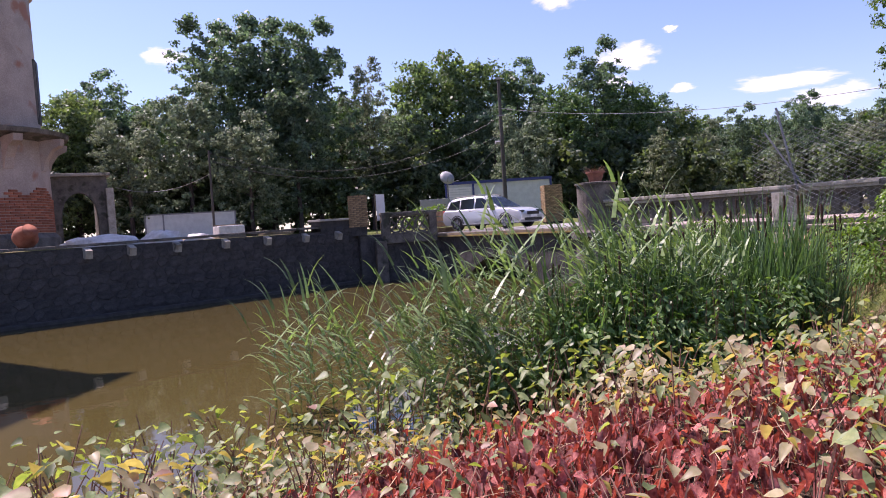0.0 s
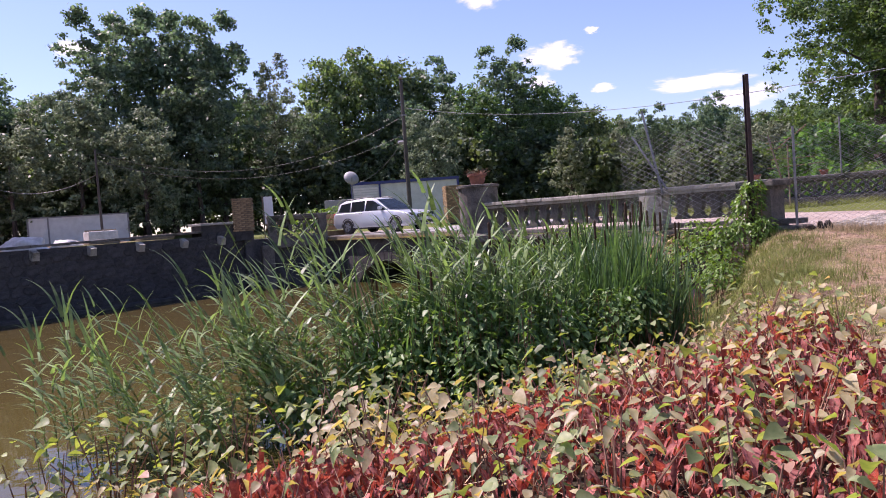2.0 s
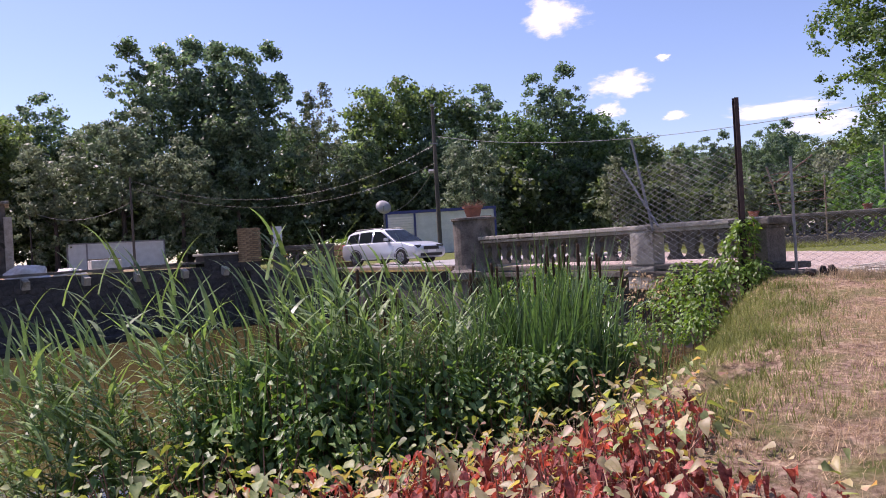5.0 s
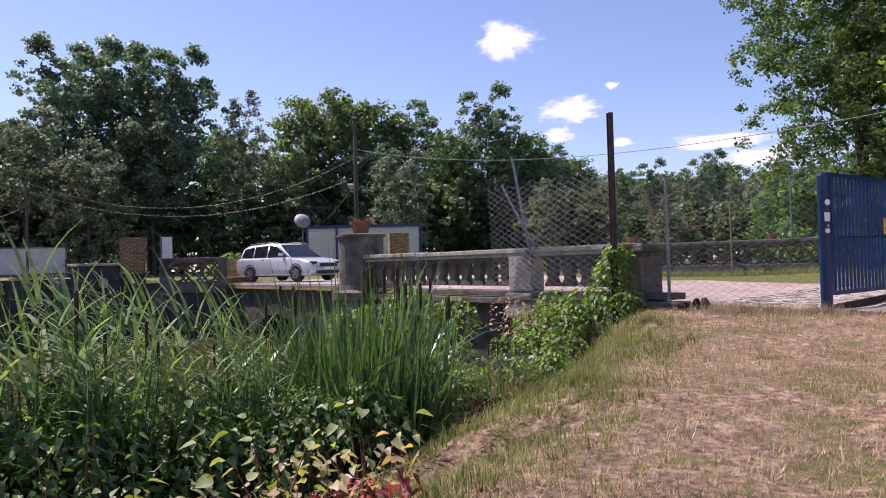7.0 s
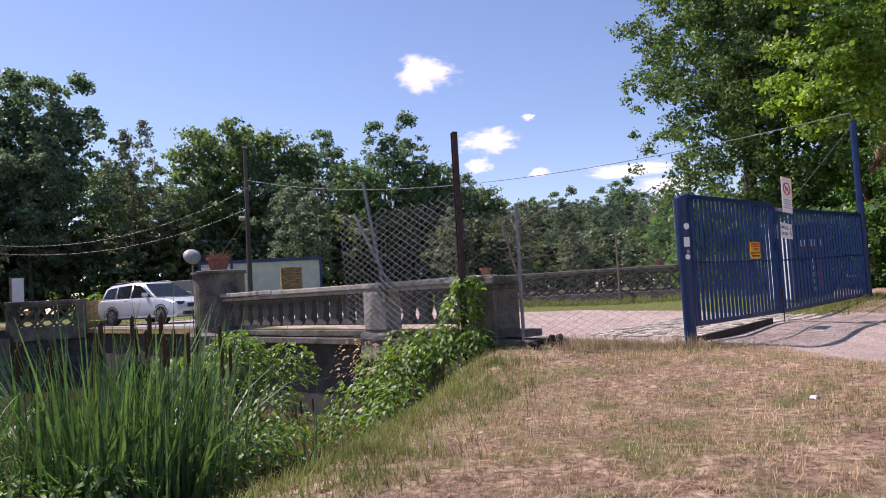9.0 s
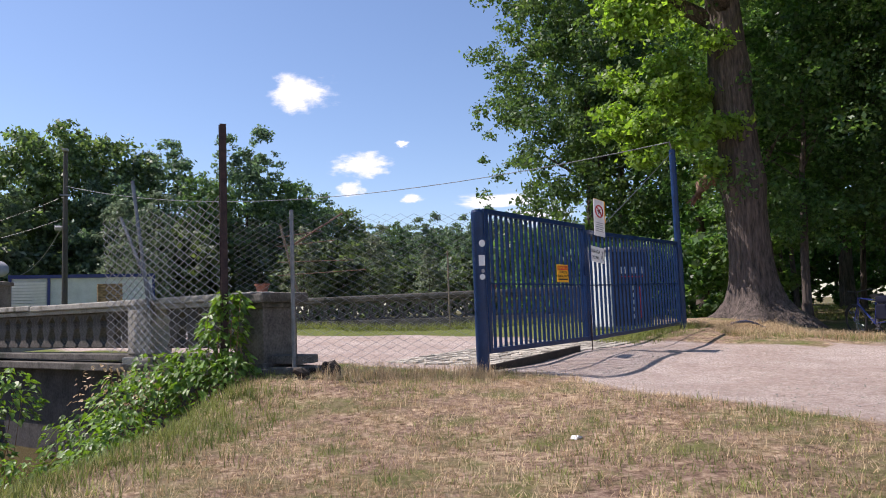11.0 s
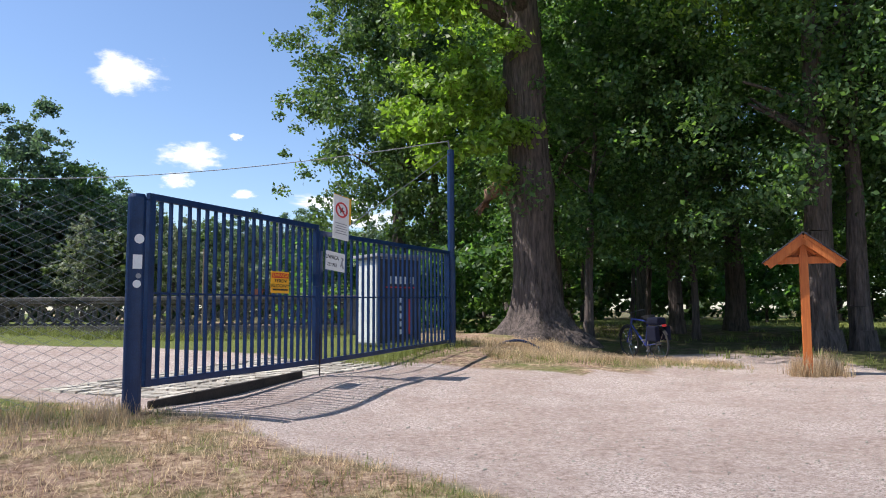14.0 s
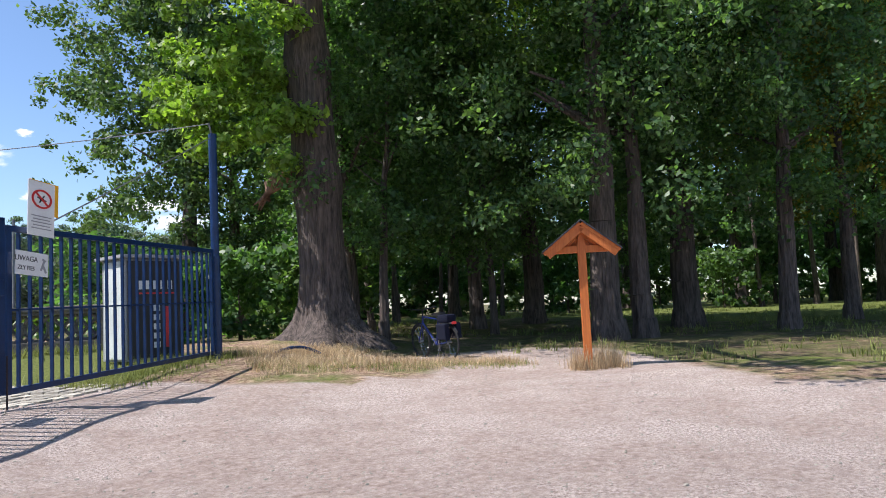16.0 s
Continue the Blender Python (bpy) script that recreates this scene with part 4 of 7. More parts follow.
def near_trees():
    rnd = random.Random(21)
    # the great tree: fluted trunk with roots
    bx, by, bz = 28.5, 27.2, 0.85
    bm = B()
    n = 40
    prof = [(-0.4, 1.75), (0.0, 1.45), (0.25, 1.12), (0.6, 0.88), (1.1, 0.74), (1.8, 0.665), (2.6, 0.63), (3.6, 0.62), (4.4, 0.72), (4.9, 0.66), (5.6, 0.60), (7.0, 0.60), (8.0, 0.66), (9.0, 0.56), (11.0, 0.50), (14.0, 0.38), (18.0, 0.2)]
    rings = []
    for z, r in prof:
        ring = []
        for k in range(n):
            a = 2 * math.pi * k / n
            flute = 1 + 0.10 * math.sin(5 * a + 0.8) * max(0, 1.6 - z) + 0.03 * math.sin(11 * a + z * 0.8) + 0.025 * math.sin(17 * a + 1.3 * z)
            lx, ly = -0.035 * z, 0.02 * z
            ring.append(bm.verts.new((r * flute * math.cos(a) + lx, r * flute * math.sin(a) + ly, z)))
        rings.append(ring)
    for a, b in zip(rings, rings[1:]):
        for k in range(n):
            bm.faces.new((a[k], a[(k + 1) % n], b[(k + 1) % n], b[k]))
    for L, a, z in ((7, 2.6, 9.5), (6, 1.2, 10.5), (7, 4.0, 9.8), (6.5, 5.3, 11.5), (5, 3.3, 13.0), (5, 0.3, 13.0)):
        p = Vector((-0.035 * z, 0.02 * z, z))
        q = p + Vector((math.cos(a) * L * 0.5, math.sin(a) * L * 0.5, L * 0.35))
        rod(bm, p, q, 0.28, 0.17, 9)
        rod(bm, q, q + Vector((math.cos(a + 0.3) * L * 0.5, math.sin(a + 0.3) * L * 0.5, L * 0.15)), 0.17, 0.05, 7)
    # long bough added above the view to throw shade on the track
    rod(bm, (-0.42, 0.24, 12.0), (-3.4, -4.6, 11.8), 0.26, 0.16, 9)
    rod(bm, (-3.4, -4.6, 11.8), (-6.6, -9.0, 10.4), 0.16, 0.04, 7)
    root = part("old_tree", bm, M["bark"], None, smooth=True)
    root.location = (bx, by, bz)
    tagged(root, "huge old tree with fluted grey bark and flaring roots", "tree")
    # broken stub of a limb, pointing towards the gate
    bm = B()
    s0 = Vector((-0.45, 0.2, 4.45))
    tube(bm, [s0, s0 + Vector((-0.55, 0.3, 0.10)), s0 + Vector((-0.85, 0.45, -0.15)), s0 + Vector((-0.98, 0.52, -0.5))], 0.30, 9, 0.16)
    for k in range(5):
        q = s0 + Vector((-0.98 + rnd.uniform(-0.1, 0.1), 0.52 + rnd.uniform(-0.1, 0.1), -0.45))
        rod(bm, q, q + Vector((rnd.uniform(-0.25, 0.0), rnd.uniform(0, 0.2), rnd.uniform(-0.4, -0.15))), 0.06, 0.01, 5)
    part("broken_limb", bm, M["bark_pale"], root, "torn reddish broken limb", smooth=True)
    lobes = []
    for i in range(90):
        a, rr = rnd.uniform(0, 6.28), 6.8 * math.sqrt(rnd.uniform(0.02, 1))
        lobes.append((math.cos(a) * rr + 2.6, math.sin(a) * rr - 1.2, rnd.uniform(9.5, 19) - rr * 0.12, rnd.uniform(0.9, 1.7), 0.6))
    for i in range(26):   # foliage of the added bough, out of view, that shades the track
        k = rnd.uniform(0.45, 1.05)
        lobes.append((-6.6 * k + rnd.uniform(-1.3, 1.3), -9.0 * k + rnd.uniform(-1.3, 1.3), 11.6 - 1.2 * k + rnd.uniform(-0.3, 0.8), rnd.uniform(0.5, 0.95), 0.5))
    sprays = []
    for i in range(70):   # sprays that hang beside the trunk on the gate side
        z = rnd.uniform(4.6, 12.5)
        sprays.append((rnd.uniform(-3.9, -0.9) * (0.75 + 0.035 * z), rnd.uniform(-0.8, 3.0), z, rnd.uniform(0.35, 0.8), 0.55))
    crown = new("crown", quad_mesh("crown", np.concatenate([leaf_cloud(31, lobes, 15000, 0.11, fill=0.7), leaf_cloud(32, sprays, 15000, 0.10, fill=0.8)]), M["leaf_near"]))
    crown.parent = root
    # tree behind the gate, its crown edge against the sky
    t = make_tree(41, 25, 7.0, 2.6, 700, 72000, 0.118, 0.5, M["leaf_lime"], "leafy lime tree with drooping sprays behind the kiosk", leaders=6, lobe=0.85, point=0.4, name="lime_tree")
    x, y = 33.0, 45.5
    t.matrix_basis = pose(x, y, ground_z(x, y) - 0.1, 0, 0, 30)
    W = "park woodland tree with a dark trunk and shaded green leaves"
    fa = make_tree(51, 18, 5.0, 3.4, 360, 36000, 0.078, 0.42, M["leaf_wood"], W, leaders=5, lobe=0.75, point=0.4, name="woodland_tree")
    fb = make_tree(52, 16, 4.4, 2.8, 330, 31000, 0.078, 0.30, M["leaf_wood"], W, 0.06, leaders=4, lobe=0.7, point=0.4, name="woodland_tree")
    fc = make_tree(53, 13, 3.0, 1.9, 220, 17000, 0.076, 0.15, M["leaf_wood"], "slim young woodland tree leaning slightly", -0.12, leaders=3, lobe=0.55, name="woodland_tree")
    # crowns whose sunlit look is put into the yellow leaf colour
    fy = make_tree(55, 15, 4.2, 3.6, 280, 22000, 0.08, 0.28, M["leaf_sunlit"], "woodland tree with sunlight painted into its yellow leaf colour", leaders=4, lobe=0.7, point=0.45, name="woodland_tree")
    plant_copies(fa, [(33.9, 21.6, 1.1, 0), (39.8, 22.4, 1.2, 50), (40.2, 29.4, 1.1, 200)], "near woodland trees beside the track")
    plant_copies(fb, [(34.9, 21.2, 1.1, 30), (31.2, 29.6, 1.0, 190), (37, 29.5, 1.05, 100), (38.5, 18.6, 1.0, 250)], "near leaning woodland trees")
    plant_copies(fc, [(30.8, 27.6, 1.1, 200), (35.4, 27.2, 1.0, 20), (39, 33, 1.0, 90), (43, 26, 0.9, 170), (34.2, 32.5, 1.0, 310)], "slim woodland trees")
    plant_copies(fy, [(43.5, 18.4, 1.0, 20), (48.5, 13.5, 1.0, 140)], "yellowing woodland trees")
    ta = make_tree(57, 20, 5.4, 3.5, 220, 7000, 0.20, 0.40, M["leaf_wood"], W, leaders=5, lobe=0.95, point=0.4, name="woodland_tree")
    plant_copies(ta, [(46, 14, 1.0, 310), (62, 8, 1.2, 33), (66, 17, 1.2, 80), (72, 25, 1.3, 12), (70, 34, 1.3, 99), (66, 43, 1.3, 190), (58, 52, 1.3, 250), (48, 56, 1.3, 300), (78, 30, 1.4, 170), (74, 46, 1.4, 60), (44, 47, 1.1, 10), (39, 52, 1.2, 140), (56, 62, 1.4, 75), (80, 16, 1.4, 220)], "woodland trees deeper in the park")
    tb = make_tree(58, 16, 3.2, 4.5, 110, 3600, 0.19, 0.16, M["leaf_wood"], "thin-stemmed tree deep in the wood", -0.05, leaders=3, lobe=0.8, name="woodland_tree")
    plant_copies(tb, [(49, 20, 1.0, 0), (57, 18, 1.0, 90), (63, 24, 1.1, 150), (64, 30, 1.1, 340), (62, 37, 1.1, 30), (57, 46, 1.1, 130), (50, 50, 1.1, 70), (68, 28, 1.2, 220), (41, 39, 1.0, 280), (36.5, 38, 1.0, 40), (46, 41, 0.9, 100)], "thin trees deeper in the park")
    u = make_tree(54, 3.2, 2.0, 0.1, 60, 2000, 0.13, 0.06, M["leaf_wood"], "low shady shrub under the woodland trees", name="shrub", leaders=4, lobe=0.45)
    plant_copies(u, [(31.5, 31.5, 1, 0), (29.2, 33.5, 1.1, 40), (26.6, 33.2, 1.0, 90), (33, 35.5, 1.2, 140), (26, 37.5, 1.3, 160), (30, 46, 1.4, 220), (63, 32, 1.3, 10), (66, 20, 1.5, 60), (45, 50, 1.6, 130), (61, 43, 1.6, 180), (35, 45, 1.4, 15), (55, 13, 1.3, 70), (60, 13, 1.3, 110)] + [at(a, 66 + 5 * math.sin(a * 7), 17, 10) + (1.9 + 0.5 * math.sin(a * 3), a * 40) for a in range(24, 100, 4)], "shrubs under the trees")


near_trees()


# ---- gate ----
GL, GM, GR = Vector((16.1, 18.5, 0)), Vector((19.12, 20.78, 0)), Vector((23.85, 24.5, 0))


def gate():
    def leaf(name, p, q, z0, z1, bars, label, h=2.2):
        d = q - p
        L = math.hypot(d.x, d.y)
        shear = (z1 - z0) / L
        root = thing(name, pose(p.x, p.y, z0, 0, 0, math.degrees(math.atan2(d.y, d.x))), label, "gate")
        tilt = -math.degrees(math.atan(shear))
        bm = B()
        for z in (0.04, h):
            box(bm, L / 2, 0, z - 0.04 + shear * L / 2, L, 0.06, 0.08, 0, 0.008, 0, tilt)
        for x in (0.05, L - 0.05):
            box(bm, x, 0, shear * x, 0.09, 0.07, h, 0, 0.008)
        part("frame", bm, M["blue"], root)
        bm = B()
        box(bm, L / 2, 0.0, 1.06 + shear * L / 2, L - 0.1, 0.02, 0.025, 0, 0, 0, tilt)
        part("middle_rail", bm, M["blue"], root)
        first = None
        for i in range(bars):
            x = 0.1 + (L - 0.2) * (i + 0.7) / (bars + 0.4)
            if first is None:
                bm = B()
                box(bm, 0, 0, 0.04, 0.027, 0.045, h - 0.06)
                first = part("bar", bm, M["blue"], root)
                o = first
            else:
                o = new("bar", first.data)
                o.parent = root
            o.location = (x, 0, shear * x)
        return root, L, shear
    a, La, sa = leaf("gate_leaf", GL + (GM - GL).normalized() * 0.16, GM, 0.78, 0.79, 21, "tall blue steel bar gate leaf, closed, beside the fence post")
    b, Lb, sb = leaf("gate_leaf", GM + (GR - GM).normalized() * 0.02, GR - (GR - GM).normalized() * 0.14, 0.78, 0.88, 26, "long blue steel bar gate leaf, closed", 2.12)
    for ob in (a, b):
        ob["group"] = "leaves of the blue gate"
    bm = B()
    rod(bm, (La - 0.02, -0.07, -0.33), (La - 0.02, -0.07, 0.5), 0.012, None, 6)
    part("drop_bolt", bm, M["rust"], a)
    bm = B()
    box(bm, La - 0.12, -0.06, 1.25, 0.12, 0.05, 0.2, 0, 0.01)
    part("lock_case", bm, M["blue"], a)
    bm = B()
    box(bm, La / 2 - 0.1, 0.05, -0.36, La - 0.5, 0.06, 0.24, 0, 0.02, 0, -2)
    t = part("kick_board", bm, M["darkbeam"], a, "dark tarred timber board below the leaf")
    post = thing("gate_post", pose(GL.x, GL.y, 0), "thick round blue gate post with small white stickers", "gate post")
    bm = B()
    lathe(bm, [(0.1, 0.3), (0.1, 2.94), (0.085, 2.98), (0.02, 2.985)], 20)
    part("shaft", bm, M["blue"], post, smooth=False)
    face = math.degrees(math.atan2(10 - GL.y, 15 - GL.x)) + 90
    for k, (z, w, h, rnd_, m) in enumerate(((2.46, 0.11, 0.13, 1, "white"), (2.2, 0.10, 0.16, 0, "white"), (2.04, 0.06, 0.09, 1, "grey"), (1.95, 0.09, 0.09, 1, "white"))):
        bm = B()
        if rnd_:
            rod(bm, (0, -0.105, 0), (0, -0.098, 0), w / 2, None, 12)
        else:
            box(bm, 0, -0.102, -h / 2, w, 0.006, h)
        o = part("sticker", bm, M[m], post, "small round sticker" if rnd_ else "small square sticker")
        o.matrix_basis = pose(0, 0, z, 0, 0, face + (12 if k % 2 else 20))
    tall = thing("gate_post", pose(GR.x, GR.y, 0), "tall slim blue steel gate post carrying a cable", "gate post")
    bm = B()
    lathe(bm, [(0.1, 0.5), (0.1, 2.9), (0.085, 2.95), (0.085, 5.5), (0.02, 5.52)], 16)
    part("shaft", bm, M["blue"], tall)
    bm = B()
    rod(bm, (0, 0, 5.4), (-0.1, -0.05, 5.72), 0.02, None, 6)
    part("cable_bracket", bm, M["steel"], tall)


gate()


def cable(name, p, q, sag, r, label, m="black", n=14):
    bm = B()
    p, q = Vector(p), Vector(q)
    tube(bm, [p.lerp(q, i / n) - Vector((0, 0, 4 * sag * (i / n) * (1 - i / n))) for i in range(n + 1)], r, 4)
    return tagged(part(name, bm, M[m], None), label, "cable")


# ---- camera-side and track things ----
def shrine():
    root = thing("wayside_shrine", pose(27.75, 18.05, 0.36, 0, 0, -51), "orange-stained wooden wayside post with a small gabled roof", "wooden shrine")
    bm = B()
    box(bm, 0, 0, -0.2, 0.15, 0.15, 2.5, 0, 0.01)
    part("post", bm, M["orange"], root)
    bm = B()
    box(bm, 0, 0, 2.12, 1.1, 0.12, 0.13, 0, 0.01)
    part("cross_beam", bm, M["orange"], root)
    for sx in (-1, 1):
        bm = B()
        box(bm, sx * 0.34, 0, 2.36, 0.84, 0.42, 0.06, 0, 0.005, 0, sx * 38)
        part("roof_board", bm, M["orange"], root)
        bm = B()
        box(bm, sx * 0.355, 0, 2.415, 0.90, 0.50, 0.025, 0, 0.004, 0, sx * 38)
        part("roof_covering", bm, M["slate"], root, "dark shingle roof covering")
        bm = B()
        box(bm, sx * 0.30, -0.17, 2.26, 0.80, 0.05, 0.12, 0, 0.005, 0, sx * 38)
        part("gable_rafter", bm, M["orange"], root)
        bm = B()
        box(bm, sx * 0.17, 0.02, 2.30, 0.30, 0.07, 0.06, 0, 0.004, 0, sx * 38)
        part("brace", bm, M["orange"], root)
    bm = B()
    prism(bm, [(-0.55, 2.24), (0.55, 2.24), (0, 2.66)], 0.05, 0.08)
    part("gable_board", bm, M["orange"], root)
    bm = B()
    box(bm, 0, -0.02, 2.2, 0.12, 0.10, 0.36, 0, 0.005)
    part("king_post", bm, M["orange"], root)


shrine()


def kiosk():
    root = thing("vending_kiosk", pose(22.32, 25.35, 0.82, 0, 0, 6), "grey and black vending cabinet with red lettering behind the gate", "vending cabinet")
    bm = B()
    box(bm, 0.62, 0.5, 0, 1.25, 1.0, 2.1, 0, 0.02)
    part("cabinet_body", bm, M["grey"], root)
    bm = B()
    box(bm, 0.62, -0.02, 0.05, 1.18, 0.04, 2.0, 0, 0.01)
    part("front_panel", bm, M["black"], root, "dark front panel")
    bm = B()
    box(bm, -0.015, 0.45, 0.05, 0.03, 0.85, 2.0, 0, 0.008)
    part("side_panel", bm, M["white_metal"], root, "pale side panel")
    bm = B()
    for i in range(5):
        box(bm, 0.30 + i * 0.16, -0.045, 1.46, 0.10, 0.01, 0.18)
    part("lettering", bm, M["white"], root, "white illegible lettering")
    bm = B()
    box(bm, 0.62, -0.045, 1.36, 0.85, 0.01, 0.035)
    box(bm, 0.86, -0.045, 0.25, 0.12, 0.01, 0.85)
    part("red_stripe", bm, M["red"], root, "red stripes")
    bm = B()
    for i in range(5):
        box(bm, 0.64, -0.045, 0.25 + i * 0.19, 0.14, 0.01, 0.12)
    part("upright_lettering", bm, M["white"], root, "white upright lettering")
    bm = B()
    box(bm, 0.62, 0.45, 2.1, 1.5, 1.25, 0.07, 0, 0.01)
    part("roof_plate", bm, M["grey"], root)


kiosk()


# ---- fences ----
def chain_link(name, p, q, z0, z1, label, w=0.085, bulge=0.0, r=0.0042, seed=1):
    """Woven wire: zigzag wires side by side, three-sided."""
    p, q = Vector((p[0], p[1], 0)), Vector((q[0], q[1], 0))
    d = q - p
    L = d.length
    d.normalize()
    nv = Vector((-d.y, d.x, 0))
    rnd = random.Random(seed)
    verts, faces = [], []
    rows = int((z1 - z0) / (w * 0.5))
    for i in range(int(L / w)):
        top = rows - (rnd.randint(0, 2) if bulge else 0)
        base = None
        for j in range(top + 1):
            x = (i + (0.02 if (i + j) % 2 else 0.98)) * w
            z = z0 + j * w * 0.5
            off = bulge * math.sin(x * 2.1 + 0.6) * math.sin(z * 1.3) + (0.004 if (i + j) % 2 else -0.004)
            c = p + d * x + nv * off + Vector((0, 0, z))
            k = len(verts)
            verts += [c + nv * r * 1.7, c + d * r - nv * r, c - d * r - nv * r]
            if base is not None:
                for a in range(3):
                    b = (a + 1) % 3
                    faces.append((base + a, base + b, k + b, k + a))
            base = k
    ob = link_mesh(name, verts, faces, M["wire"])
    return tagged(ob, label, "wire fence")


def post(name, p, q, r, m, label, category="post", n=8):
    return tagged(part(name, rod(B(), p, q, r, None, n), M[m], None), label, category)


def fences():
    chain_link("chain_link_fence", (13.33, 18.66), (16.02, 18.5), 0.62, 2.93, "grey chain-link fence between a steel post and the gate", 0.105)
    a, b = on_bridge(4.15, -0.42), on_bridge(0.5, -0.55)
    chain_link("chain_link_remnant", (a.x, a.y), (b.x, b.y), 0.95, 3.35, "sagging torn chain-link fence hung over the bridge balustrade", 0.13, 0.07, 0.005)
    chain_link("chain_link_link", (b.x + 0.05, b.y), (13.3, 18.66), 1.85, 2.95, "slack chain-link strip above the stone pier", 0.085, 0.05)
    chain_link("chain_link_fence", (23.4, 29.4), (20.6, 31.5), 2.12, 4.2, "chain-link fence above the far parapet", 0.1)
    post("fence_post", (13.31, 18.65, 0.4), (13.31, 18.65, 2.99), 0.03, "steel", "slim grey steel fence post at the pier")
    post("fence_post", (21.6, 30.75, 2.0), (21.6, 30.75, 4.33), 0.035, "steel", "slim grey steel fence post on the far parapet")
    post("fence_post", (19.4, 30.6, 0.7), (19.4, 30.6, 3.4), 0.03, "wood", "thin pale timber stake beyond the gate")
    bm = prism(B(), [(-0.045, -0.05), (0.045, -0.05), (0.045, -0.038), (0.008, -0.038), (0.008, 0.038), (0.045, 0.038), (0.045, 0.05), (-0.045, 0.05), (-0.045, 0.038), (-0.008, 0.038), (-0.008, -0.038), (-0.045, -0.038)], 0, 4.05, pose(12.37, 18.82, 0.2, 90, 0, 10))
    tagged(part("rusty_pole", bm, M["rust"], None), "dark rusty steel profile pole rising behind the stone pier", "pole")
    p = on_bridge(3.3, -0.3)
    post("leaning_post", (p.x + 0.2, p.y - 0.25, 1.7), (p.x - 0.1, p.y + 0.15, 3.92), 0.032, "steel", "grey leaning steel post with bent strut on the balustrade")
    post("bent_strut", (p.x + 0.3, p.y - 0.35, 1.8), (p.x - 0.32, p.y + 0.42, 3.3), 0.028, "steel", "bent grey strut in the fence mesh", "strut")
    q = on_bridge(0.2, 0.5)
    post("loose_pole", (q.x, q.y, 1.8), (q.x - 0.25, q.y + 0.1, 2.9), 0.02, "wood", "thin grey stake behind the pier", "stake")
    post("loose_branch", (q.x - 0.1, q.y, 2.55), (q.x + 0.75, q.y + 0.2, 3.1), 0.014, "bark_pale", "bare pale broken branch caught in the fence", "branch")
    for k, (dz, L) in enumerate(((0.35, 1.2), (0.6, 0.9), (0.15, 1.4), (0.75, 0.7))):
        post("loose_branch", (q.x - 0.3, q.y + 0.05 * k, 1.95 + dz), (q.x - 0.3 + L, q.y + 0.1, 2.05 + dz * (0.8 + 0.2 * (k % 2))), 0.007, "bark_pale", "thin bare twig caught in the fence", "branch", 5)


fences()


def text_mesh(body, size, m):
    """Raised letters as a mesh, centred."""
    cu = bpy.data.curves.new("lettering", "FONT")
    cu.body, cu.size, cu.extrude, cu.align_x, cu.align_y = body, size, 0.002, "CENTER", "CENTER"
    tmp = bpy.data.objects.new("lettering", cu)
    scene.collection.objects.link(tmp)
    dg = bpy.context.evaluated_depsgraph_get()
    me = bpy.data.meshes.new_from_object(tmp.evaluated_get(dg))
    bpy.data.objects.remove(tmp)
    me.materials.clear()
    me.materials.append(m)
    return me


def letters(parent, body, size, m, x, z, y=-0.012, sx=1.0):
    ob = new("lettering", text_mesh(body, size, m))
    ob.parent = parent
    ob.matrix_basis = pose(x, y, z, 90, 0, 0) @ Matrix.Diagonal((sx, 1, 1, 1))
    return ob


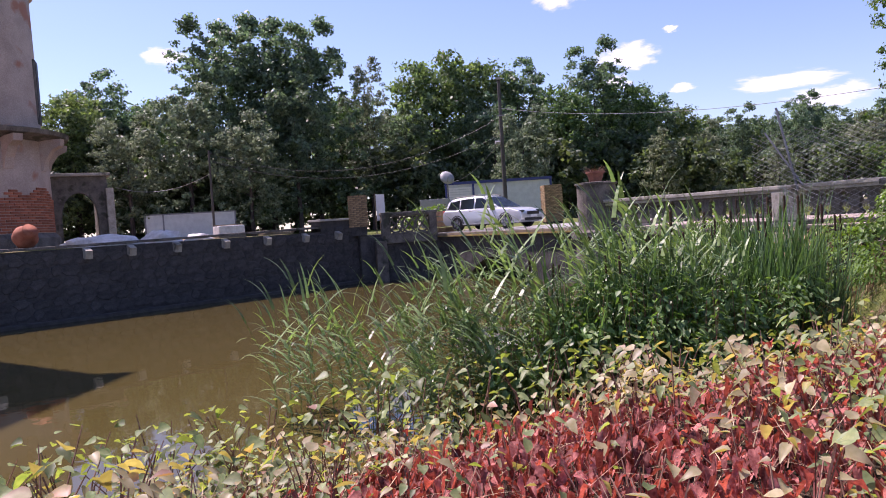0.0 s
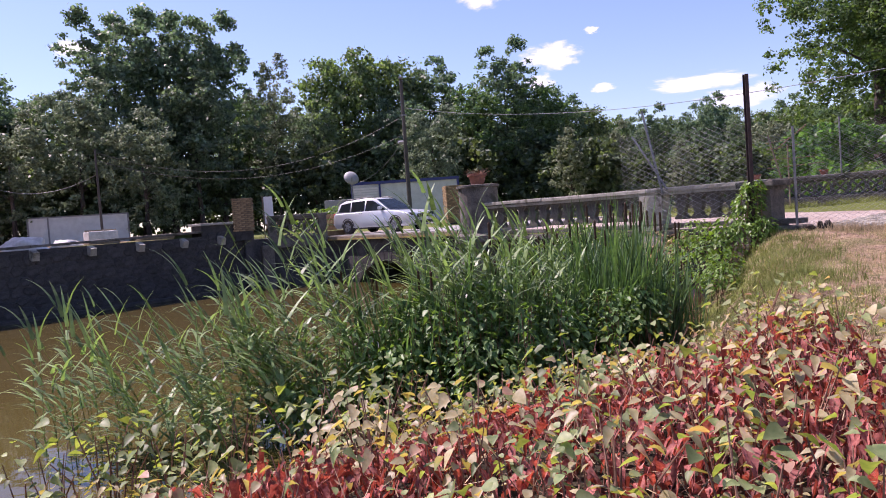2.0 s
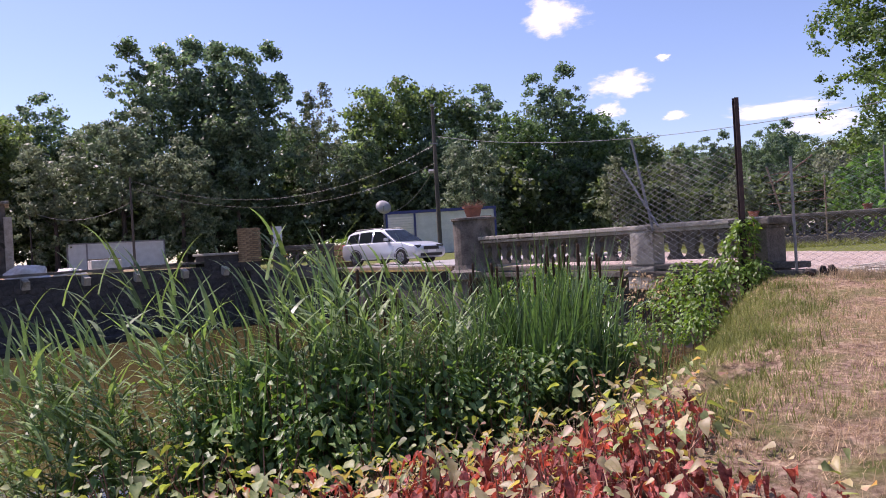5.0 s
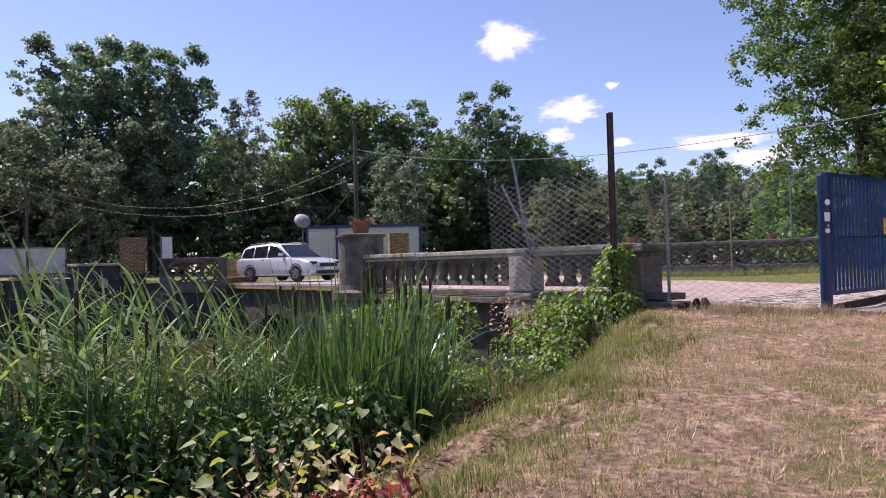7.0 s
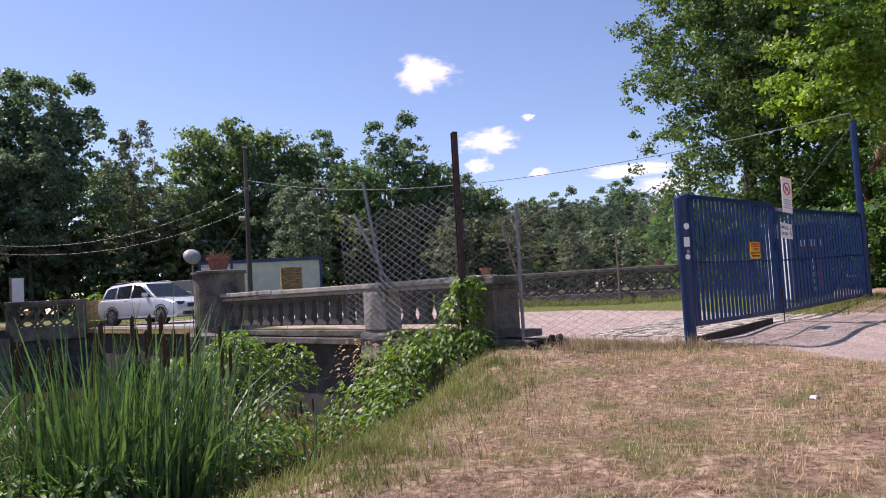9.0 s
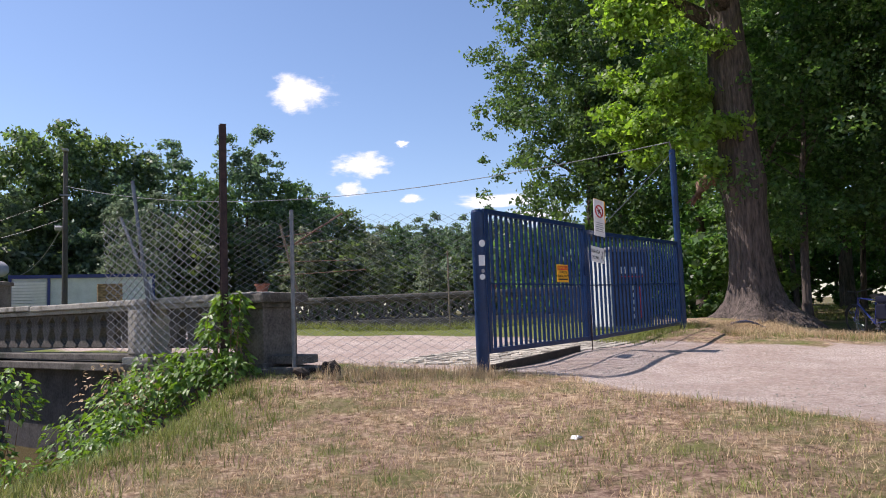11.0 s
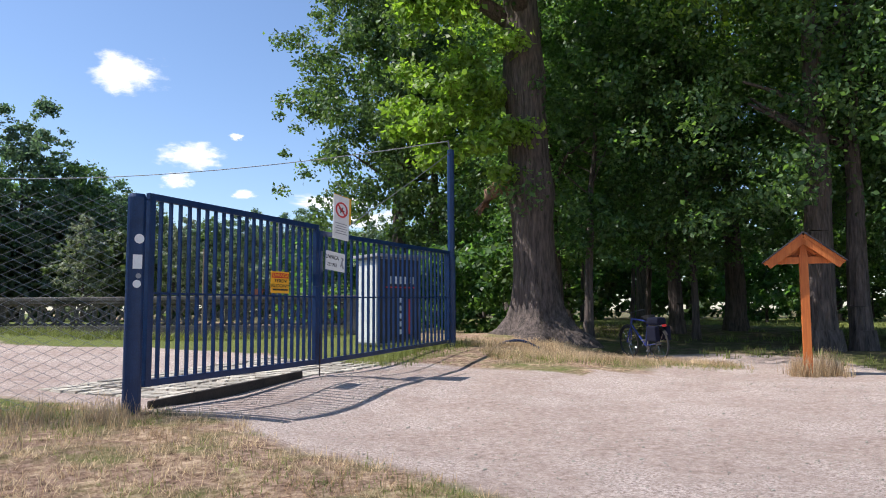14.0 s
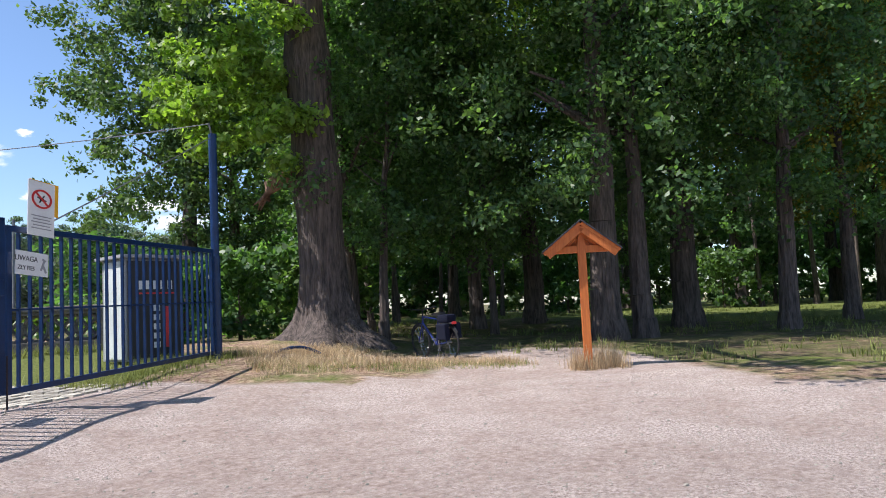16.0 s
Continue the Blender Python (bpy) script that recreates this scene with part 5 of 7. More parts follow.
def signs():
    d = (GR - GM).normalized()
    rz = math.degrees(math.atan2(d.y, d.x))
    n = Vector((d.y, -d.x, 0))
    p = GM + d * 0.58 + n * 0.09
    s = thing("no_drone_sign", pose(p.x, p.y, 2.84, 0, 2, rz) @ Matrix.Diagonal((1.3, 1, 0.84, 1)), "white sign with red no-drone ring on the gate", "sign")
    part("board", box(B(), 0, 0, 0, 0.40, 0.012, 0.88), M["white"], s)
    bm = B()
    k = 28
    for i in range(k):
        a0, a1 = 2 * math.pi * i / k, 2 * math.pi * (i + 1) / k
        prism(bm, [(0.155 * math.cos(a0), 0.155 * math.sin(a0)), (0.155 * math.cos(a1), 0.155 * math.sin(a1)), (0.125 * math.cos(a1), 0.125 * math.sin(a1)), (0.125 * math.cos(a0), 0.125 * math.sin(a0))], -0.012, -0.006, pose(0, 0, 0.60))
    box(bm, 0, -0.0085, 0.585, 0.28, 0.005, 0.03, 0, 0, 0, 45)
    part("prohibition_ring", bm, M["red"], s, "red ring with slash")
    bm = B()
    for ry in (15, -60):
        box(bm, 0, -0.0078, 0.59, 0.15, 0.003, 0.02, 0, 0, 0, ry)
    box(bm, 0, -0.0078, 0.57, 0.06, 0.003, 0.05, 0, 0, 0, 15)
    part("drone_symbol", bm, M["black"], s, "black drone symbol")
    bm = B()
    for i in range(5):
        box(bm, 0, -0.009, 0.11 + i * 0.05, 0.30 - 0.05 * (i % 2), 0.005, 0.015)
    part("small_print", bm, M["grey"], s, "illegible lines of small print")
    bm = B()
    box(bm, 0.06, 0.018, 0.36, 0.44, 0.01, 0.54)
    part("backing_board", bm, M["yellow"], s, "yellow board behind")
    p = GM + d * 0.20 + n * 0.10
    s = thing("dog_warning_sign", pose(p.x, p.y, 2.31, 0, 3, rz) @ Matrix.Diagonal((1.24, 1, 0.94, 1)), "scratched white dog warning sign on the gate", "sign")
    part("board", box(B(), 0.15, 0, 0, 0.50, 0.010, 0.33), M["white"], s)
    letters(s, "UWAGA", 0.105, M["black"], 0.06, 0.225, -0.007, 0.85)
    letters(s, "ZŁY PIES", 0.085, M["black"], 0.06, 0.095, -0.007, 0.8)
    bm = B()
    box(bm, 0.31, -0.007, 0.08, 0.03, 0.004, 0.15, 0, 0, 0, 20)
    box(bm, 0.34, -0.007, 0.05, 0.03, 0.004, 0.12, 0, 0, 0, -25)
    box(bm, 0.33, -0.007, 0.22, 0.06, 0.004, 0.03, 0, 0, 0, 30)
    part("dog_drawing", bm, M["grey"], s, "worn dog drawing")
    d = (GM - GL).normalized()
    rz = math.degrees(math.atan2(d.y, d.x))
    n = Vector((d.y, -d.x, 0))
    p = GL + d * 2.72 + n * 0.035
    s = thing("building_site_sign", pose(p.x, p.y, 1.90, 0, 0, rz) @ Matrix.Diagonal((1.22, 1, 0.80, 1)), "yellow building site warning sign wired to the gate", "sign")
    part("board", box(B(), 0, 0, 0, 0.36, 0.012, 0.40, 0, 0.003), M["yellow"], s)
    part("red_band", box(B(), 0, -0.0085, 0.28, 0.33, 0.005, 0.09), M["red"], s)
    letters(s, "UWAGA", 0.085, M["yellow"], 0, 0.325, -0.0125)
    letters(s, "TEREN", 0.085, M["black"], 0, 0.225, -0.008)
    letters(s, "BUDOWY", 0.085, M["black"], 0, 0.135, -0.008, 0.95)
    part("small_print", box(B(), 0, -0.008, 0.05, 0.30, 0.005, 0.03), M["black"], s, "illegible line of small print")
    cable("guy_wire", (GR.x, GR.y, 5.45), GM + Vector((0.55, 0.40, 2.98)), 0.02, 0.012, "steel guy wire with turnbuckle from post to gate", "steel")
    cable("overhead_cable", (GR.x - 0.1, GR.y - 0.05, 5.7), (4.26, 51.7, 9.0), 1.2, 0.014, "long overhead cable sagging across the bridge", "grey", 24)


signs()


def bicycle():
    root = thing("bicycle", pose(29.15, 23.55, 0.34, -4, 0, 80) @ Matrix.Diagonal((1.2, 1.2, 1.2, 1)), "blue trekking bicycle with black panniers on its stand", "bicycle")
    # local x forwards
    for name, x in (("front_wheel", 0.53), ("rear_wheel", -0.53)):
        w = part(name, lathe(B(), [(0.03, -0.05), (0.03, 0.05)], 10, pose(x, 0, 0.36, 90, 0, 0)), M["steel"], root)
        bm = B()
        for r, t, m in ((0.335, 0.022, "rubber"),):
            k, kk = 28, 8
            rings = [[bm.verts.new((x + (r + t * math.cos(b)) * math.cos(a), t * math.sin(b), 0.36 + (r + t * math.cos(b)) * math.sin(a))) for b in np.linspace(0, 2 * math.pi, kk, endpoint=False)] for a in np.linspace(0, 2 * math.pi, k, endpoint=False)]
            for i in range(k):
                for j in range(kk):
                    bm.faces.new((rings[i][j], rings[(i + 1) % k][j], rings[(i + 1) % k][(j + 1) % kk], rings[i][(j + 1) % kk]))
        part("tyre", bm, M["rubber"], w)
        bm = B()
        for i in range(14):
            a = 2 * math.pi * i / 14
            rod(bm, (x, 0.02 * (-1) ** i, 0.36), (x + 0.32 * math.cos(a), 0, 0.36 + 0.32 * math.sin(a)), 0.0025, None, 4)
        part("spokes", bm, M["chrome"], w)
        bm = B()
        tube(bm, [(x + 0.375 * math.cos(a), 0, 0.36 + 0.375 * math.sin(a)) for a in np.linspace(0.3, 2.6, 12)], 0.02, 6)
        part("mudguard", bm, M["black"], w)
    bm = B()
    bb, seat, head, hl = (-0.08, 0, 0.30), (-0.22, 0, 0.82), (0.36, 0, 0.88), (0.39, 0, 0.76)
    for p, q, r in ((bb, seat, 0.018), (seat, head, 0.018), (bb, hl, 0.022), (bb, (-0.53, 0.05, 0.36), 0.012), (bb, (-0.53, -0.05, 0.36), 0.012), (seat, (-0.53, 0.05, 0.36), 0.01), (seat, (-0.53, -0.05, 0.36), 0.01), (head, hl, 0.022), (hl, (0.53, 0.05, 0.36), 0.014), (hl, (0.53, -0.05, 0.36), 0.014)):
        rod(bm, p, q, r, None, 8)
    part("frame", bm, M["bluetrim"], root, "blue tubular frame")
    bm = B()
    tube(bm, [(0.26, 0.31, 1.06), (0.33, 0.2, 1.05), (0.35, 0, 1.02), (0.33, -0.2, 1.05), (0.26, -0.31, 1.06)], 0.014, 8)
    rod(bm, head, (0.35, 0, 1.02), 0.014, None, 8)
    part("handlebar", bm, M["black"], root)
    bm = B()
    prism(bm, [(-0.40, 0.93), (-0.36, 0.97), (-0.12, 0.95), (-0.10, 0.92), (-0.22, 0.88), (-0.40, 0.90)], -0.075, 0.075)
    rod(bm, seat, (-0.25, 0, 0.92), 0.013, None, 8)
    part("saddle", bm, M["black"], root)
    bm = B()
    box(bm, -0.55, 0, 0.735, 0.42, 0.14, 0.02)
    part("luggage_rack", bm, M["steel"], root)
    for sy in (-1, 1):
        bm = B()
        box(bm, -0.56, sy * 0.14, 0.42, 0.32, 0.12, 0.32, 0, 0.03)
        part("pannier", bm, M["navy"], root, "dark pannier bag")
    bm = B()
    box(bm, -0.52, 0, 0.755, 0.38, 0.24, 0.16, 0, 0.05)
    part("top_bag", bm, M["navy"], root, "dark rack-top bag")
    part("rear_light", box(B(), -0.775, 0, 0.72, 0.03, 0.10, 0.05, 0, 0.01), M["red"], root, "red rear light")
    part("kickstand", rod(B(), (-0.3, 0.05, 0.3), (-0.36, 0.24, 0.0), 0.01, None, 6), M["black"], root)
    bm = B()
    lathe(bm, [(0.09, -0.004), (0.09, 0.004)], 16, pose(-0.08, -0.06, 0.30, 90, 0, 0))
    rod(bm, (-0.08, -0.09, 0.30), (0.03, -0.09, 0.17), 0.01, None, 6)
    rod(bm, (-0.08, 0.09, 0.30), (-0.19, 0.09, 0.43), 0.01, None, 6)
    box(bm, 0.03, -0.13, 0.155, 0.08, 0.07, 0.025)
    box(bm, -0.19, 0.13, 0.42, 0.08, 0.07, 0.025)
    part("crankset", bm, M["steel"], root)


bicycle()
bm = B()
tube(bm, [(25.2 + 0.1 * i, 24.5 - 0.02 * i, ground_z(25.2 + 0.1 * i, 24.5 - 0.02 * i) + 0.02 + 0.14 * math.sin(i * 0.285)) for i in range(12)], 0.035, 8)
tagged(part("hose_piece", bm, M["blue"], None, smooth=True), "bent piece of blue plastic hose lying in grass", "hose")
bm = B()
rnd0 = random.Random(5)
for i in range(9):
    bmesh.ops.create_icosphere(bm, subdivisions=1, radius=rnd0.uniform(0.05, 0.11), matrix=pose(13.55 + rnd0.uniform(-0.3, 0.35), 18.35 + rnd0.uniform(-0.25, 0.2), 0.66 + rnd0.uniform(-0.03, 0.06), rnd0.uniform(0, 90), rnd0.uniform(0, 90), 0) @ Matrix.Diagonal((1.3, 1, 0.7, 1)))
tagged(part("rubble_heap", bm, M["darkbeam"], None), "small dark heap of rubble at the fence post", "rubble", kind="stuff")
bm = B()
prism(bm, [(-0.05, 0), (0.03, 0.0), (0.06, 0.012), (-0.01, 0.03)], -0.035, 0.035, pose(15.45, 14.27, ground_z(15.45, 14.27) + 0.01, 0, 0, 30))
tagged(part("paper_scrap", bm, M["white"], None), "crumpled scrap of white paper on the grass", "litter")


# ---- bridge things ----
def flower_pot(p, r, label, dead=False):
    root = thing("flower_pot", Matrix.Translation(p), label, "flower pot")
    part("pot", lathe(B(), [(r * 0.68, 0), (r * 0.95, r * 0.95), (r * 1.08, r * 0.97), (r * 1.08, r * 1.2), (r * 0.95, r * 1.2)], 16), M["terracotta"], root)
    if dead:
        bm = B()
        rr = random.Random(2)
        for i in range(110):
            a, L = rr.uniform(0, 6.28), rr.uniform(0.15, 0.5)
            rod(bm, (0.1 * math.cos(a), 0.1 * math.sin(a), r), (L * math.cos(a), L * math.sin(a), r + rr.uniform(0.0, 0.28)), 0.008, 0.002, 3)
        part("withered_plant", bm, M["kw_stem"], root, "withered brown plant")


p = on_bridge(10.6, 0.1)
flower_pot((p.x, p.y, 2.52), 0.31, "large terracotta pot of withered plants on the round pier", True)
p = on_bridge(0.75, 0.1)
flower_pot((p.x + 0.12, p.y, 1.85), 0.11, "small terracotta flower pot on the stone rail")
flower_pot((21.1, 31.1, 2.1), 0.17, "terracotta flower pot on the far parapet")


def brick_pier(name, x, y, z, rz, cols, rows, label, cap=None):
    """A square pier of single bricks round a core."""
    w = cols * 0.26
    root = thing(name, pose(x, y, z, 0, 0, rz), label, "brick pier")
    h = rows * 0.085
    part("core", box(B(), 0, 0, -0.4, w - 0.05, w - 0.05, h + 0.38), M["mortar"], root)
    bm = B()
    box(bm, 0, 0, 0, 0.245, 0.115, 0.072, 0, 0.004)
    me = bpy.data.meshes.new("brick")
    bm.to_mesh(me)
    bm.free()
    me.materials.append(M["brick"])
    for k in range(rows):
        for side in range(4):
            for i in range(cols):
                o = new("brick", me)
                o.parent = root
                o.matrix_basis = pose(0, 0, 0, 0, 0, 90 * side) @ pose((i - (cols - 1) / 2) * 0.26 + (0.06 if k % 2 else -0.06), -w / 2 + 0.03, k * 0.085)
    return root


brick_pier("brick_pier", -2.95, 34.8, 1.5, 10, 3, 17, "broken yellow brick pier at the end of the pond wall")
brick_pier("brick_pier", 7.03, 47.7, 1.1, 10, 4, 27, "yellow brick pier beyond the parked car")
root = thing("white_board", pose(-2.0, 36.1, 1.0, 0, 0, 10), "white site board with yellow strip beside the brick pier", "board")
part("panel", box(B(), -0.08, 0, 0.75, 0.40, 0.05, 1.25), M["white"], root)
part("yellow_strip", box(B(), 0.1, -0.03, 0.62, 0.5, 0.05, 0.13), M["yellow"], root)
part("stake", box(B(), -0.33, 0, 0, 0.05, 0.07, 2.05), M["wood"], root)
root = thing("timber_stack", pose(0.7, 36.6, 1.0, 0, 0, 20), "stack of pale brick pallets beside the parapet", "pallet stack")
for i in range(4):
    part("pallet", box(B(), 0, 0, i * 0.26, 1.1, 0.8, 0.22, 0, 0.01), M["brick"], root)


def car():
    root = thing("estate_car", pose(3.2, 35.1, 1.02, 0, 0, -38), "silver estate car parked on the bridge", "car")
    L, W = 4.55, 1.78
    bm = B()
    # lower body: outline of the side, pulled across, sides drawn in
    side = [(-2.26, 0.42), (-2.28, 0.70), (-2.22, 0.90), (-2.1, 0.95), (0.85, 0.95), (1.6, 0.88), (2.12, 0.76), (2.26, 0.60), (2.26, 0.34), (2.1, 0.22), (-2.1, 0.24)]
    prism(bm, side, -W / 2, W / 2)
    bmesh.ops.bevel(bm, geom=[e for e in bm.edges], offset=0.07, segments=3, affect="EDGES", profile=0.6)
    part("body", bm, M["carpaint"], root, smooth=True)
    bm = B()
    cab = [(-2.16, 0.90), (-1.98, 1.36), (-1.68, 1.48), (-0.25, 1.54), (0.10, 1.50), (1.12, 0.90)]
    a = [bm.verts.new((x, -W / 2 + 0.05 + (z - 0.90) * 0.30, z)) for x, z in cab]
    b = [bm.verts.new((x, W / 2 - 0.05 - (z - 0.90) * 0.30, z)) for x, z in cab]
    bm.faces.new(a), bm.faces.new(b[::-1])
    for i in range(len(cab)):
        j = (i + 1) % len(cab)
        bm.faces.new((a[i], b[i], b[j], a[j]))
    bmesh.ops.bevel(bm, geom=[e for e in bm.edges], offset=0.03, segments=2, affect="EDGES")
    part("cabin", bm, M["carpaint"], root, smooth=True)
    for sy in (-1, 1):
        for pts in ([(-1.98, 1.02), (-1.84, 1.34), (-1.28, 1.41), (-1.28, 0.98)], [(-1.2, 0.98), (-1.2, 1.415), (-0.42, 1.45), (-0.42, 0.97)], [(-0.34, 0.97), (-0.34, 1.45), (0.06, 1.42), (0.84, 0.97)]):
            bm = B()
            vs = [bm.verts.new((x, sy * (W / 2 - 0.038 - (z - 0.90) * 0.30), z)) for x, z in pts]
            bm.faces.new(vs)
            bmesh.ops.solidify(bm, geom=bm.faces[:], thickness=0.012)
            part("side_window", bm, M["glass"], root, "dark side window")
    bm = B()
    vs = [bm.verts.new(v) for v in ((1.06, -0.78, 0.965), (1.06, 0.78, 0.965), (0.19, 0.60, 1.475), (0.19, -0.60, 1.475))]
    bm.faces.new(vs)
    bmesh.ops.solidify(bm, geom=bm.faces[:], thickness=0.012)
    part("windscreen", bm, M["glass"], root, "bluish windscreen")
    for x in (-1.38, 1.38):
        for sy in (-1, 1):
            bm = B()
            lathe(bm, [(0.30, -0.11), (0.32, -0.09), (0.32, 0.09), (0.30, 0.11)], 22, pose(x, sy * (W / 2 - 0.09), 0.32, 90, 0, 0))
            w = part("wheel", bm, M["rubber"], root)
            bm = B()
            lathe(bm, [(0.20, -0.012), (0.205, 0.012)], 18, pose(x, sy * (W / 2 + 0.02), 0.32, 90, 0, 0))
            part("rim", bm, M["chrome"], w)
            bm = B()
            for i in range(5):
                box(bm, x + 0.11 * math.cos(i * 1.2566), sy * (W / 2 + 0.035), 0.285 + 0.11 * math.sin(i * 1.2566), 0.16, 0.012, 0.07, 0, 0, 0, -math.degrees(i * 1.2566))
            part("rim_spokes", bm, M["steel"], w)
            bm = B()
            tube(bm, [(x + 0.37 * math.cos(t), sy * (W / 2 - 0.01), 0.32 + 0.37 * math.sin(t)) for t in np.linspace(0, math.pi, 10)], 0.03, 5)
            part("wheel_arch", bm, M["black"], root)
    for sy in (-1, 1):
        part("headlight", box(B(), 2.08, sy * 0.66, 0.64, 0.26, 0.34, 0.13, -sy * 18, 0.03), M["glass"], root)
        part("tail_light", box(B(), -2.22, sy * 0.72, 0.80, 0.1, 0.26, 0.16, 0, 0.03), M["red"], root)
        part("door_mirror", box(B(), 0.62, sy * (W / 2 + 0.06), 1.0, 0.12, 0.2, 0.13, 0, 0.03), M["carpaint"], root)
        part("roof_rail", tube(B(), [(-1.75, sy * 0.60, 1.48), (-1.6, sy * 0.60, 1.54), (-0.1, sy * 0.60, 1.58), (0.1, sy * 0.60, 1.50)], 0.018, 5), M["black"], root)
        part("door_handle", box(B(), -0.55, sy * (W / 2 + 0.005), 0.86, 0.18, 0.02, 0.03), M["chrome"], root)
    part("grille", box(B(), 2.27, 0, 0.56, 0.03, 0.9, 0.14, 0, 0.01), M["black"], root)
    part("lower_grille", box(B(), 2.27, 0, 0.30, 0.03, 1.3, 0.12, 0, 0.01), M["black"], root)
    part("number_plate", box(B(), 2.30, 0, 0.45, 0.01, 0.50, 0.10), M["white"], root)
    part("sill", box(B(), 0, 0, 0.2, 2.2, W - 0.02, 0.1, 0, 0.02), M["black"], root)


car()


def cabin():
    root = thing("site_cabin", pose(-0.2, 59.2, 1.15, 0, 0, 4), "white site cabin with dark blue trim and a shutter", "site cabin")
    part("wall", box(B(), 4.15, 1.3, 0.1, 8.3, 2.5, 3.2), M["white_metal"], root)
    bm = B()
    for x in (0, 2.15, 8.3):
        box(bm, x, 0.0, 0.1, 0.16, 0.14, 3.3)
    box(bm, 4.15, 0, 3.25, 8.5, 0.16, 0.22)
    box(bm, 4.15, 1.3, 3.3, 8.5, 2.7, 0.12)
    part("trim", bm, M["bluetrim"], root, "dark blue trim")
    for i in range(14):
        part("shutter_slat", box(B(), 1.05, -0.03, 0.4 + i * 0.19, 1.9, 0.05, 0.15, 0, 0, 10), M["white"], root, "white shutter slat")
    root = thing("satellite_dish", pose(0.15, 55.3, 1.1, 0, 0, 0), "white satellite dish on a short mast", "satellite dish")
    part("mast", rod(B(), (0, 0.1, 0), (0, 0.1, 3.7), 0.05, None, 8), M["steel"], root)
    part("dish", lathe(B(), [(0.05, 0.16), (0.3, 0.10), (0.55, 0.0), (0.56, 0.02), (0.3, 0.13), (0.05, 0.19)], 24, pose(0, 0, 3.65, 62, 0, 25)), M["grey"], root, smooth=True)
    part("feed_arm", rod(B(), (0, -0.1, 3.2), (0.1, -0.6, 3.7), 0.02, None, 6), M["steel"], root)
    tagged(part("grey_hut", box(B(), -1.0, 57.5, 1.0, 2.2, 1.5, 2.3, 0, 0.05), M["grey"], None), "low grey hut beside the site cabin", "hut")
    root = thing("storage_container", pose(-21.8, 52.9, 1.3, 0, 0, 24) @ Matrix.Diagonal((0.77, 0.8, 0.85, 1)), "long pale green-white storage container", "container")
    part("body", box(B(), 4.1, 1.2, 0.1, 8.2, 2.4, 2.35, 0, 0.03), M["white_metal"], root)
    bm = B()
    for x in (0, 1.6, 8.2):
        box(bm, x, 0.0, 0.1, 0.14, 0.14, 2.4)
    box(bm, 4.1, 0, 2.4, 8.3, 0.14, 0.1)
    part("frame", bm, M["steel"], root)


cabin()


def utility_pole(x, y, h, label, arms=True, r=0.16):
    root = thing("utility_pole", pose(x, y, ground_z(x, y)), label, "utility pole")
    part("shaft", rod(B(), (0, 0, -0.3), (0, 0, h), r, r * 0.7, 10), M["pole"], root)
    if arms:
        part("flood_lamp", box(B(), -0.3, -0.2, h * 0.55, 0.35, 0.25, 0.2, 20, 0.03, 30), M["grey"], root)
        part("bracket", box(B(), 0, -0.15, h * 0.74, 0.5, 0.1, 0.08), M["steel"], root)
        part("top_lamp", box(B(), 0, -0.15, h - 0.1, 0.3, 0.3, 0.12, 0, 0.02), M["grey"], root)


utility_pole(4.26, 51.7, 9.9, "tall grey wooden utility pole with lamps behind the car")
utility_pole(-15.6, 50.0, 6.0, "thin grey wooden pole carrying slack cables", False, 0.09)
utility_pole(-25.4, 54.5, 4.6, "short pole with slack cables among the trees", False, 0.08)
cable("overhead_cable", (-15.6, 50.0, 7.2), (4.2, 51.6, 8.4), 2.3, 0.014, "slack overhead cable between poles", "black", 24)
cable("overhead_cable", (-15.6, 50.0, 6.7), (4.2, 51.6, 7.2), 2.0, 0.014, "lower slack overhead cable between poles", "black", 24)
cable("overhead_cable", (-25.4, 54.5, 6.0), (-15.6, 50.0, 5.8), 0.9, 0.02, "slack overhead cable among trees", "grey", 14)
cable("overhead_cable", (4.2, 51.6, 6.9), (0.4, 58.9, 4.6), 0.5, 0.018, "service cable from pole to cabin", "grey", 14)


def bulge_mesh(name, x, y, z, sx, sy, sz, m, label, category, seed=0):
    bm = B()
    bmesh.ops.create_icosphere(bm, subdivisions=4, radius=1)
    for v in bm.verts:
        k = 1 + 0.35 * noise.noise(v.co * 1.6 + Vector((seed * 3.1, 0, 0))) + 0.12 * noise.noise(v.co * 5 + Vector((0, seed, 0)))
        v.co = Vector((v.co.x * sx * k, v.co.y * sy * k, max(-0.02, v.co.z) * sz * k))
    ob = part(name, bm, M[m], None, smooth=True)
    ob.location = (x, y, z)
    return tagged(ob, label, category)


bulge_mesh("tarpaulin", -11.9, 28.6, 1.36, 1.7, 0.9, 0.42, "tarp", "heap covered with a crumpled dirty white tarpaulin", "tarpaulin", 1)
bulge_mesh("tarpaulin", -10.6, 31.2, 1.36, 0.9, 0.6, 0.5, "tarp", "small white covered heap behind the wall", "tarpaulin", 2)
bulge_mesh("tarpaulin", -9.4, 32.0, 1.36, 0.6, 0.5, 0.32, "tarp", "white bagged material behind the wall", "tarpaulin", 3)
root = thing("pallet_crate", pose(-8.3, 32.7, 1.38, 0, 0, 40), "pinkish wrapped pallet crate on the wall side", "crate")
part("wrapped_load", box(B(), 0, 0, 0.12, 1.15, 0.8, 0.42, 0, 0.05), M["tarp"], root)
part("pallet", box(B(), 0, 0, 0, 1.2, 0.85, 0.12), M["wood"], root)
part("rail", box(B(), 0, 0, 0.54, 1.2, 0.1, 0.06), M["wood"], root)
